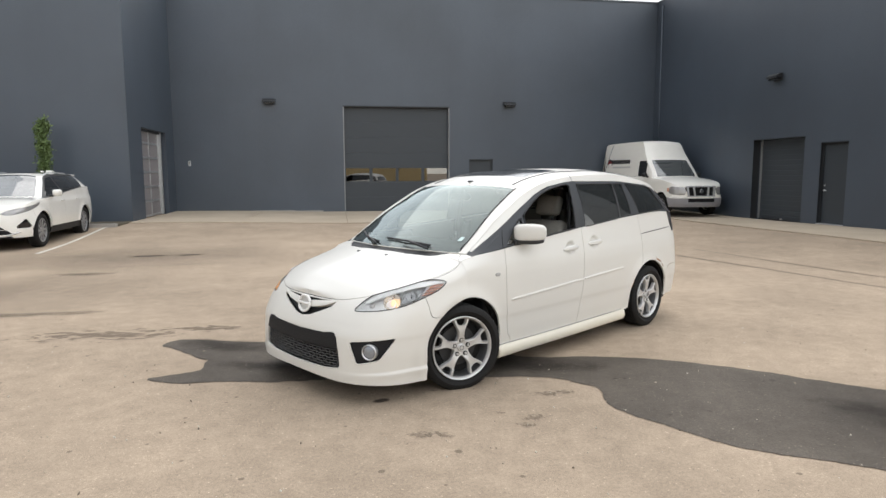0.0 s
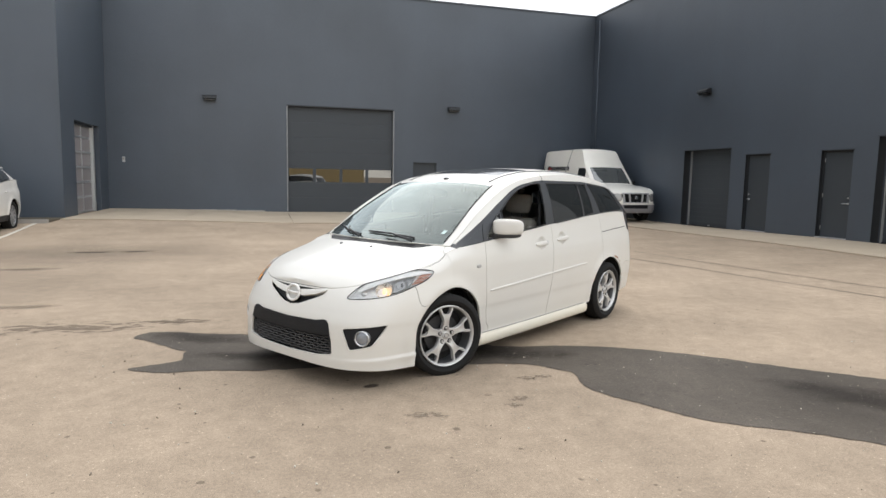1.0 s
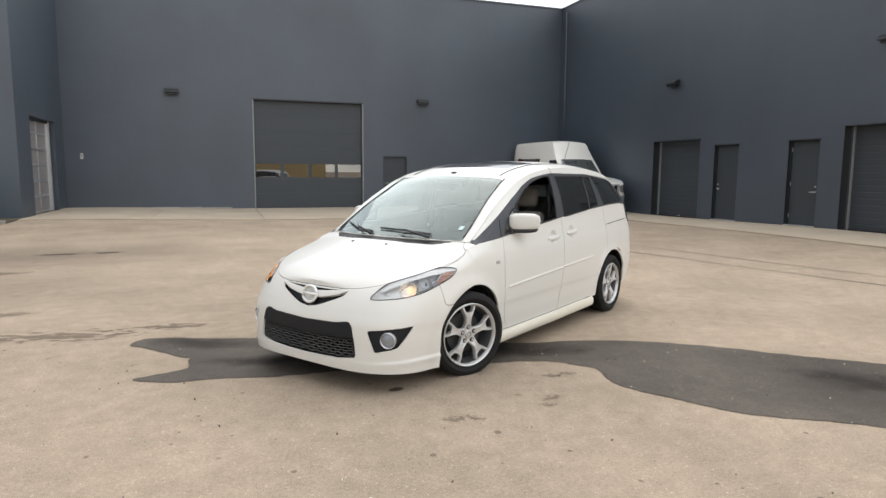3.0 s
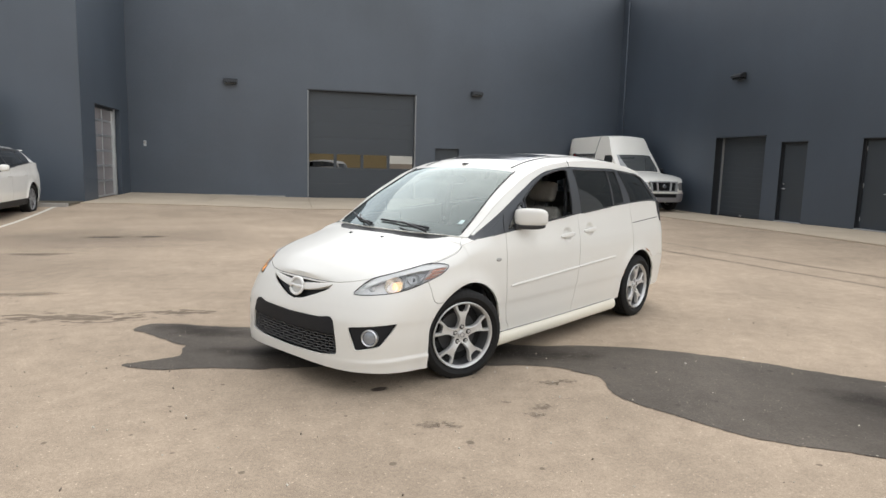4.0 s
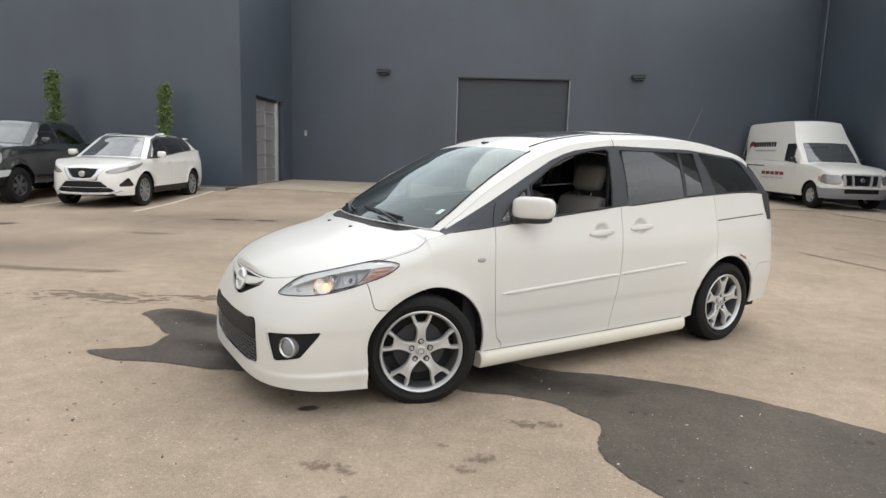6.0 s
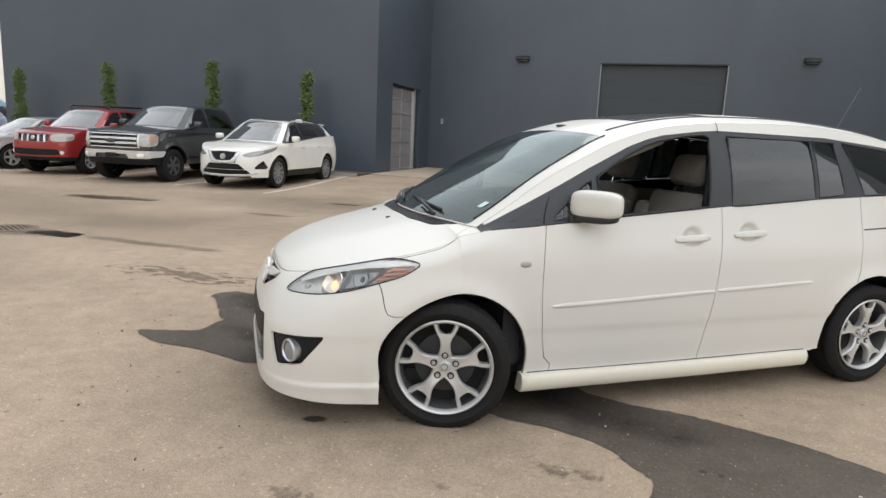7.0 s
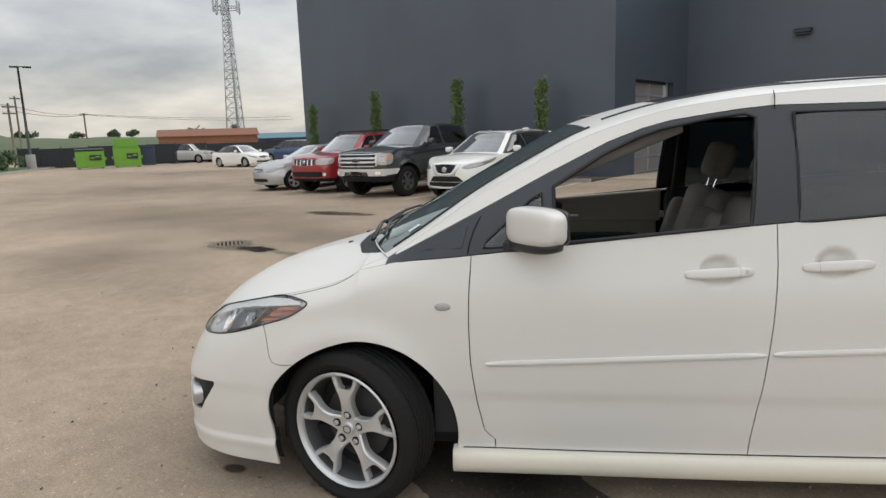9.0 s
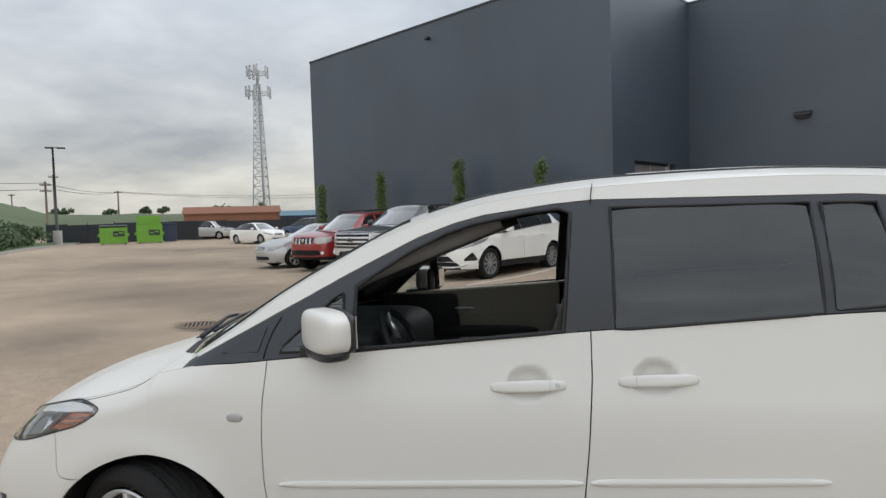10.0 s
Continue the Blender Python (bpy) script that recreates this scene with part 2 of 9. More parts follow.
# ---- mesh helpers ----
def mesh_ob(name, verts, faces, mat=None, parent=None, label="", smooth=False):
    me = bpy.data.meshes.new(name)
    me.from_pydata([tuple(v) for v in verts], [], faces)
    if mat:
        me.materials.append(mat)
    if smooth:
        me.shade_smooth()
    me.update()
    ob = new(name, me)
    if parent:
        ob.parent = parent
    if label:
        tagged(ob, label)
    return ob


def part(name, bm, mat=None, parent=None, label="", smooth=False):
    me = bpy.data.meshes.new(name)
    bm.to_mesh(me)
    bm.free()
    if mat:
        me.materials.append(mat)
    if smooth:
        me.shade_smooth()
    ob = new(name, me)
    if parent:
        ob.parent = parent
    if label:
        tagged(ob, label)
    return ob


def add_box(bm, x0, x1, y0, y1, z0, z1, bevel=0.0, m=None):
    """A box between the given limits added to bm; bevel rounds its edges."""
    r = bmesh.ops.create_cube(bm, size=1.0)
    vs = r["verts"]
    for v in vs:
        v.co = Vector(((x0 + x1) / 2 + v.co.x * (x1 - x0), (y0 + y1) / 2 + v.co.y * (y1 - y0), (z0 + z1) / 2 + v.co.z * (z1 - z0)))
    if bevel:
        es = list({e for v in vs for e in v.link_edges})
        r2 = bmesh.ops.bevel(bm, geom=es, offset=bevel, segments=2, affect="EDGES", profile=0.5)
        vs = [v for v in r2["verts"]]
    if m is not None:
        bmesh.ops.transform(bm, matrix=m, verts=vs)
    return vs


def box(name, lim, mat, parent=None, label="", bevel=0.0, m=None):
    bm = bmesh.new()
    add_box(bm, *lim, bevel=bevel, m=m)
    return part(name, bm, mat, parent, label)


def add_tube(bm, pts, radius, seg=8, closed=False, caps=True):
    """A round bar along pts; radius may be one number or one for each point."""
    pts = [Vector(p) for p in pts]
    rs = radius if isinstance(radius, (list, tuple)) else [radius] * len(pts)
    rings, n = [], len(pts)
    up = Vector((0, 0, 1))
    for i, p in enumerate(pts):
        a = pts[(i - 1) % n] if (closed or i) else p
        b = pts[(i + 1) % n] if (closed or i < n - 1) else p
        d = (b - a).normalized()
        ref = up if abs(d.dot(up)) < 0.95 else Vector((1, 0, 0))
        u = d.cross(ref).normalized()
        w = d.cross(u)
        rings.append([bm.verts.new(p + (u * math.cos(t) + w * math.sin(t)) * rs[i]) for t in (2 * math.pi * j / seg for j in range(seg))])
    for i in range(n if closed else n - 1):
        a, b = rings[i], rings[(i + 1) % n]
        for j in range(seg):
            bm.faces.new((a[j], a[(j + 1) % seg], b[(j + 1) % seg], b[j]))
    if caps and not closed:
        bm.faces.new(rings[0])
        bm.faces.new(rings[-1][::-1])


def tube(name, pts, radius, mat, parent=None, label="", seg=8, closed=False):
    bm = bmesh.new()
    add_tube(bm, pts, radius, seg, closed)
    bmesh.ops.recalc_face_normals(bm, faces=bm.faces[:])
    return part(name, bm, mat, parent, label, smooth=True)


def lathe(name, prof, mat, parent=None, label="", seg=32, m=None, smooth=True):
    """Turned about the local y axis; prof: (radius, y) points."""
    vs, fs = [], []
    for r, y in prof:
        for j in range(seg):
            t = 2 * math.pi * j / seg
            vs.append((r * math.cos(t), y, r * math.sin(t)))
    for i in range(len(prof) - 1):
        for j in range(seg):
            a, b = i * seg + j, i * seg + (j + 1) % seg
            fs.append((a, b, b + seg, a + seg))
    ob = mesh_ob(name, vs, fs, mat, parent, label)
    bm = bmesh.new()
    bm.from_mesh(ob.data)
    bmesh.ops.remove_doubles(bm, verts=bm.verts[:], dist=1e-5)
    bmesh.ops.recalc_face_normals(bm, faces=bm.faces[:])
    if m is not None:
        bm.transform(m)
    bm.to_mesh(ob.data)
    bm.free()
    if smooth:
        ob.data.shade_smooth()
        ob.data.set_sharp_from_angle(angle=radians(40))
    return ob


def thing(name, label, category, at=None, group=""):
    ob = new(name)
    if at is not None:
        ob.matrix_world = at
    return tagged(ob, label, category, group)


def structure(ob, label=""):
    return tagged(ob, label, kind="structure")


def sstep(a, b, x):
    t = min(1.0, max(0.0, (x - a) / (b - a)))
    return t * t * (3 - 2 * t)


def ground_z(x, y):
    """The yard falls gently to the drain: it rises towards the side walls and levels out far off."""
    left = 0.13 * sstep(2, 9, 3 - x) * sstep(15.5, 21, y)
    right = 0.13 * sstep(3, 9, x - 3) * (1 - 0.95 * sstep(11, 21, y))
    back = 0.03 * sstep(15, 26, y)
    far = 0.2 * sstep(22, 46, -x)
    return max(left, right, back, far)


# ---- ground ----
BACK, RIGHT, LEFT, FRONT, TOP = 26.39, 12.92, -6.85, 20.95, 8.7
BLOCK_END = -21.96


def build_ground():
    def axis(lo, hi, far):
        v = [lo - far * f for f in (1, 0.4, 0.15, 0.05, 0.015)] + list(np.arange(lo, hi + 0.01, 1.0)) + [hi + far * f for f in (0.015, 0.05, 0.15, 0.4, 1)]
        return v
    xs, ys = axis(-66, 30, 2500), axis(-30, 44, 2500)
    vs = [(x, y, ground_z(x, y)) for y in ys for x in xs]
    n = len(xs)
    fs = [(j * n + i, j * n + i + 1, (j + 1) * n + i + 1, (j + 1) * n + i) for j in range(len(ys) - 1) for i in range(n - 1)]
    structure(mesh_ob("ground", vs, fs, M["asphalt"], smooth=True), "worn beige-grey asphalt yard, dusty and stained")


build_ground()


def sheet(name, outline, mat, label, lift=0.004, rough=0.03, step=0.02, seed=1):
    """A flat patch lying on the ground; its outline is smoothed and made uneven."""
    pts = [Vector((x, y, 0)) for x, y in outline]
    n, ring = len(pts), []
    for i in range(n):
        p0, p1, p2, p3 = pts[i - 1], pts[i], pts[(i + 1) % n], pts[(i + 2) % n]
        k = max(2, int((p2 - p1).length / step))
        for j in range(k):
            t = j / k
            q = 0.5 * (2 * p1 + (p2 - p0) * t + (2 * p0 - 5 * p1 + 4 * p2 - p3) * t * t + (3 * p1 - p0 - 3 * p2 + p3) * t ** 3)
            q += noise.noise_vector(q * 2.3 + Vector((seed * 7.1, 0, 0))) * rough + noise.noise_vector(q * 9 + Vector((seed, 3, 0))) * rough * 0.45 + noise.noise_vector(q * 34 + Vector((seed, 9, 0))) * rough * 0.4
            q.z = ground_z(q.x, q.y) + lift
            ring.append(q)
    bm = bmesh.new()
    f = bm.faces.new([bm.verts.new(q) for q in ring])
    if f.normal.z < 0:
        f.normal_flip()
    bmesh.ops.triangulate(bm, faces=[f])
    f.normal_update() if f.is_valid else None
    bmesh.ops.recalc_face_normals(bm, faces=bm.faces[:])
    for g in bm.faces:
        if g.normal.z < 0:
            g.normal_flip()
    return structure(part(name, bm, mat), label)


def stain_material(name, base, scale=3.0, stretch=1.0, low=0.15, high=0.5, rag=1.6, most=0.8):
    """A soft-edged stain: it thins out towards the rim of its patch and breaks up by noise."""
    mt = asphalt(name, base, 0.2, 0.8)
    nt = mt.node_tree
    N, Lk = nt.nodes.new, nt.links.new
    p, out = nt.nodes["Principled BSDF"], nt.nodes["Material Output"]
    tc, sub, ln = N("ShaderNodeTexCoord"), N("ShaderNodeVectorMath"), N("ShaderNodeVectorMath")
    sub.operation, sub.inputs[1].default_value = "SUBTRACT", (0.5, 0.5, 0.0)
    flat = N("ShaderNodeVectorMath")
    flat.operation, flat.inputs[1].default_value = "MULTIPLY", (1, 1, 0)
    Lk(tc.outputs["Generated"], flat.inputs[0])
    Lk(flat.outputs[0], sub.inputs[0])
    ln.operation = "LENGTH"
    Lk(sub.outputs[0], ln.inputs[0])
    mp, t = N("ShaderNodeMapping"), N("ShaderNodeTexNoise")
    mp.inputs["Scale"].default_value = (1, stretch, 1)
    Lk(tc.outputs["Object"], mp.inputs["Vector"])
    Lk(mp.outputs[0], t.inputs["Vector"])
    t.inputs["Scale"].default_value, t.inputs["Detail"].default_value = scale, 6

    def m(op, x, y):
        n = N("ShaderNodeMath")
        n.operation = op
        for i, v in enumerate((x, y)):
            if isinstance(v, (int, float)):
                n.inputs[i].default_value = v
            else:
                Lk(v, n.inputs[i])
        return n.outputs[0]
    f = m("ADD", m("SUBTRACT", 1.0, m("MULTIPLY", ln.outputs["Value"], 2.0)), m("MULTIPLY", m("SUBTRACT", t.outputs[0], 0.5), rag))
    r = N("ShaderNodeMapRange")
    r.interpolation_type = "SMOOTHSTEP"
    Lk(f, r.inputs["Value"])
    for nm, v in (("From Min", low), ("From Max", high), ("To Min", 0.0), ("To Max", most)):
        r.inputs[nm].default_value = v
    # no stain at all past the rim
    edge = N("ShaderNodeMapRange")
    Lk(ln.outputs["Value"], edge.inputs["Value"])
    for nm, v in (("From Min", 0.42), ("From Max", 0.5), ("To Min", 1.0), ("To Max", 0.0)):
        edge.inputs[nm].default_value = v
    tr, mix = N("ShaderNodeBsdfTransparent"), N("ShaderNodeMixShader")
    Lk(m("MULTIPLY", r.outputs[0], edge.outputs[0]), mix.inputs[0])
    Lk(tr.outputs[0], mix.inputs[1])
    Lk(p.outputs[0], mix.inputs[2])
    Lk(mix.outputs[0], out.inputs["Surface"])
    return mt


STAIN = {"oil": stain_material("oil_stain", (0.07, 0.052, 0.04), 1.6, 1.0, 0.1, 0.55, 1.2, 0.85),
         "damp": stain_material("damp_stain", (0.125, 0.098, 0.075), 1.8, 1.6, 0.1, 0.8, 1.5, 0.36),
         "flecks": stain_material("fleck_stain", (0.085, 0.066, 0.052), 5.5, 2.4, 0.45, 0.75, 3.2, 0.38),
         "soak": stain_material("soaked_asphalt", (0.036, 0.030, 0.026), 2.6, 1.6, 0.1, 1.0, 1.4, 0.5),
         "spot": stain_material("spot_stain", (0.075, 0.062, 0.05), 22.0, 1.0, 0.3, 0.9, 2.4, 0.34),
         # the broad one puts a dimmer exposure into the asphalt's colour
         "painted_tone": stain_material("broad_tone", (0.19, 0.16, 0.13), 0.4, 1.4, 0.0, 1.3, 0.5, 0.4)}
LAYER = [0]


def stain(name, cx, cy, rx, ry, kind, label, turn=0.0):
    """A stain on the ground within an ellipse of half-axes rx, ry."""
    n = 8
    LAYER[0] += 1
    lift = 0.0042 + 0.00012 * (LAYER[0] % 20)
    m = pose(cx, cy, 0, 0, 0, turn)
    vs = []
    for j in range(n + 1):
        for i in range(n + 1):
            q = Vector(((2 * i / n - 1) * rx, (2 * j / n - 1) * ry, 0))
            w = m @ q
            vs.append((q.x, q.y, ground_z(w.x, w.y) + lift))
    fs = [(j * (n + 1) + i, j * (n + 1) + i + 1, (j + 1) * (n + 1) + i + 1, (j + 1) * (n + 1) + i) for j in range(n) for i in range(n)]
    ob = mesh_ob(name, vs, fs, STAIN[kind])
    ob.matrix_world = m
    return structure(ob, label)


# damp trail that runs under the van, out to the side and out beyond its nose
sheet("wet_patch", [(-2.24, 5.53), (-2.15, 5.59), (-1.98, 5.67), (-1.87, 5.72), (-1.86, 5.82), (-1.88, 5.93), (-1.88, 5.99), (-1.96, 6.05), (-2.08, 6.2), (-2.26, 6.42), (-2.37, 6.53), (-2.33, 6.68), (-2.23, 6.73), (-2.0, 6.68), (-1.75, 6.58), (-1.42, 6.49), (-0.4, 6.3), (0.85, 5.6), (1.3, 5.52), (1.72, 5.4), (2.12, 5.2),
                    (2.42, 4.97), (2.86, 4.57), (4.0, 3.6), (5.2, 2.6), (6.0, 1.2), (4.6, 1.3), (3.0, 2.4), (2.1, 3.2), (1.63, 3.53), (1.44, 3.68), (1.27, 3.96), (1.11, 4.2), (1.05, 4.37), (1.06, 4.52), (1.12, 4.72),
                    (1.04, 4.84), (0.92, 4.98), (0.72, 5.05), (0.45, 5.1), (-0.3, 5.28), (-1.2, 5.29), (-1.7, 5.38), (-2.03, 5.41)],
      M["wet"], "dark damp trail of water on the asphalt")


def slab(name, x0, x1, y0, y1, mat, label, lift=0.03, depth=0.2, step=1.0):
    """A concrete slab whose top follows the ground, a little above it."""
    nx, ny = max(1, round((x1 - x0) / step)), max(1, round((y1 - y0) / step))
    bm = bmesh.new()
    top = [[bm.verts.new((x0 + (x1 - x0) * i / nx, y0 + (y1 - y0) * j / ny, 0)) for i in range(nx + 1)] for j in range(ny + 1)]
    for row in top:
        for v in row:
            v.co.z = ground_z(v.co.x, v.co.y) + lift
    for j in range(ny):
        for i in range(nx):
            bm.faces.new((top[j][i], top[j][i + 1], top[j + 1][i + 1], top[j + 1][i]))
    es = [e for e in bm.edges if e.is_boundary]
    r = bmesh.ops.extrude_edge_only(bm, edges=es)
    for v in r["geom"]:
        if isinstance(v, bmesh.types.BMVert):
            v.co.z -= depth
    bmesh.ops.recalc_face_normals(bm, faces=bm.faces[:])
    return part(name, bm, mat, None, label)


apron = structure(new("concrete_apron"), "pale concrete apron along the foot of the building")
for x0, x1 in ((LEFT, -3.6), (-3.59, -0.4), (-0.39, 3.9), (3.91, 7.2), (7.21, 10.4)):
    slab("slab", x0, x1 - 0.012, 20.5, BACK, M["concrete"], "").parent = apron
for y0, y1 in ((5.2, 9.0), (9.0, 12.4), (12.4, 16.0), (16.0, 20.4), (20.4, BACK)):
    slab("slab", 10.42, RIGHT, y0 + 0.012, y1, M["concrete"], "").parent = apron


# ---- building ----
def wall_x(name, y0, y1, x, thick, holes, label, top=TOP, base=-0.3):
    """A wall in the plane x = const with rectangular openings (y0, y1, z0, z1); thick may be negative."""
    return wall_any(name, y0, y1, holes, lambda u, d, z: (x + d, u, z), thick, label, top, base)


def wall_y(name, x0, x1, y, thick, holes, label, top=TOP, base=-0.3):
    return wall_any(name, x0, x1, holes, lambda u, d, z: (u, y + d, z), thick, label, top, base)


def wall_any(name, u0, u1, holes, place, thick, label, top, base):
    us = sorted({u0, u1, *[h[0] for h in holes], *[h[1] for h in holes]})
    zs = sorted({base, top, *[h[2] for h in holes], *[h[3] for h in holes]})
    solid = {}
    for i in range(len(us) - 1):
        for j in range(len(zs) - 1):
            cu, cz = (us[i] + us[i + 1]) / 2, (zs[j] + zs[j + 1]) / 2
            solid[i, j] = not any(h[0] < cu < h[1] and h[2] < cz < h[3] for h in holes)
    bm = bmesh.new()
    vs = {}

    def v(i, j, k):
        if (i, j, k) not in vs:
            vs[i, j, k] = bm.verts.new(place(us[i], thick * k, zs[j]))
        return vs[i, j, k]
    for (i, j), s in solid.items():
        if not s:
            continue
        bm.faces.new((v(i, j, 0), v(i + 1, j, 0), v(i + 1, j + 1, 0), v(i, j + 1, 0)))
        bm.faces.new((v(i, j, 1), v(i, j + 1, 1), v(i + 1, j + 1, 1), v(i + 1, j, 1)))
        for di, dj, a, b in ((-1, 0, (i, j), (i, j + 1)), (1, 0, (i + 1, j), (i + 1, j + 1)), (0, -1, (i, j), (i + 1, j)), (0, 1, (i, j + 1), (i + 1, j + 1))):
            if not solid.get((i + di, j + dj), False):
                bm.faces.new((v(*a, 0), v(*b, 0), v(*b, 1), v(*a, 1)))
    bmesh.ops.recalc_face_normals(bm, faces=bm.faces[:])
    return structure(part(name, bm, M["wall"]), label)


THICK = 0.4
GARAGE = (-0.386, 3.887, 4.23)
wall_y("wall_north", LEFT, RIGHT, BACK, THICK, [(GARAGE[0], GARAGE[1], -0.3, GARAGE[2]), (4.74, 5.75, -0.3, 2.15)], "tall charcoal-grey clad wall")
wall_x("wall_east", 7.6, BACK + THICK, RIGHT, THICK, [(17.28, 19.6, -0.3, 2.62), (15.65, 16.63, -0.3, 2.4), (12.94, 13.89, -0.3, 2.42), (8.4, 12.28, -0.3, 2.7)],
       "tall charcoal-grey clad wall with recessed doors")
wall_x("wall_west", FRONT, BACK + THICK, LEFT, -THICK, [(22.3, 25.22, -0.3, 3.08)], "charcoal-grey clad return wall")
wall_y("wall_front", BLOCK_END, LEFT - THICK, FRONT, THICK, [], "tall charcoal-grey clad front wall behind the parked cars")
wall_y("wall_corner", RIGHT + THICK, RIGHT + 24, 7.6, THICK, [], "charcoal-grey clad end wall")
wall_x("wall_end", FRONT + THICK, 60, BLOCK_END, THICK, [], "charcoal-grey clad end wall of the block")
structure(box("parapet_cap", (BLOCK_END - 0.03, LEFT + 0.03, FRONT - 0.03, FRONT + THICK, TOP, TOP + 0.06), M["cap"]), "thin metal parapet cap")
structure(box("parapet_cap", (LEFT - THICK, LEFT + 0.03, FRONT + THICK, BACK, TOP, TOP + 0.06), M["cap"]), "thin metal parapet cap")
structure(box("parapet_cap", (LEFT - THICK, RIGHT + THICK, BACK - 0.03, BACK + THICK, TOP, TOP + 0.06), M["cap"]), "thin metal parapet cap")
structure(box("parapet_cap", (RIGHT - 0.03, RIGHT + THICK, 7.6, BACK - 0.03, TOP, TOP + 0.06), M["cap"]), "thin metal parapet cap")
structure(box("roof", (BLOCK_END + THICK, LEFT - THICK, FRONT + THICK, 60, 7.9, 8.1), M["cap"]), "flat roof behind the parapet")
structure(box("roof", (LEFT - THICK, RIGHT + 20, BACK + THICK, 60, 7.9, 8.1), M["cap"]), "flat roof behind the parapet")
# tan hall across the road, behind the camera: it closes the yard and shows in the panes
structure(box("wall_south", (-40, 13.4, -46, -45.6, -0.2, 6.0), M["interior_tan"]), "plain tan wall across the road")


# ---- vehicles: shapes ----
def curve(points):
    """A smooth curve through (x, y) points that does not overshoot; x may run up or down."""
    pts = sorted(points)
    xs, ys = np.array([p[0] for p in pts], float), np.array([p[1] for p in pts], float)
    h, d = np.diff(xs), np.diff(ys) / np.diff(xs)
    m = np.zeros(len(xs))
    m[0], m[-1] = d[0], d[-1]
    for i in range(1, len(xs) - 1):
        if d[i - 1] * d[i] > 0:
            w1, w2 = 2 * h[i] + h[i - 1], h[i] + 2 * h[i - 1]
            m[i] = (w1 + w2) / (w1 / d[i - 1] + w2 / d[i])

    def f(x):
        x = np.clip(np.asarray(x, float), xs[0], xs[-1])
        i = np.clip(np.searchsorted(xs, x, "right") - 1, 0, len(xs) - 2)
        t = (x - xs[i]) / h[i]
        return ((2 * t ** 3 - 3 * t ** 2 + 1) * ys[i] + (t ** 3 - 2 * t ** 2 + t) * h[i] * m[i]
                + (-2 * t ** 3 + 3 * t ** 2) * ys[i + 1] + (t ** 3 - t ** 2) * h[i] * m[i + 1])
    return f


def smooth_poly(pts, closed=True, k=6):
    """Catmull-Rom through the points."""
    p = [np.array(q, float) for q in pts]
    n, out = len(p), []
    for i in range(n if closed else n - 1):
        p0, p1, p2, p3 = p[(i - 1) % n if closed else max(i - 1, 0)], p[i], p[(i + 1) % n], p[(i + 2) % n if closed else min(i + 2, n - 1)]
        for j in range(k):
            t = j / k
            out.append(0.5 * (2 * p1 + (p2 - p0) * t + (2 * p0 - 5 * p1 + 4 * p2 - p3) * t * t + (3 * p1 - p0 - 3 * p2 + p3) * t ** 3))
    if not closed:
        out.append(p[-1])
    return np.array(out)


def circle_poly(x, z, r, n=64):
    return np.array([(x + r * math.cos(2 * math.pi * i / n), z + r * math.sin(2 * math.pi * i / n)) for i in range(n)])


def inside(poly, u, z):
    r = np.zeros(u.shape, bool)
    n = len(poly)
    for i in range(n):
        (x0, y0), (x1, y1) = poly[i], poly[(i + 1) % n]
        if y0 == y1:
            continue
        hit = ((y0 > z) != (y1 > z)) & (u < (x1 - x0) * (z - y0) / (y1 - y0) + x0)
        r ^= hit
    return r


def nearest_on(poly, q):
    a, b = poly, np.roll(poly, -1, axis=0)
    d = b - a
    t = np.clip(((q - a) * d).sum(1) / np.maximum((d * d).sum(1), 1e-12), 0, 1)
    c = a + d * t[:, None]
    i = ((c - q) ** 2).sum(1).argmin()
    return c[i]


def grid_normals(P):
    du = np.gradient(P, axis=1)
    dv = np.gradient(P, axis=0)
    n = np.cross(du, dv)
    return n / np.maximum(np.linalg.norm(n, axis=2, keepdims=True), 1e-9)


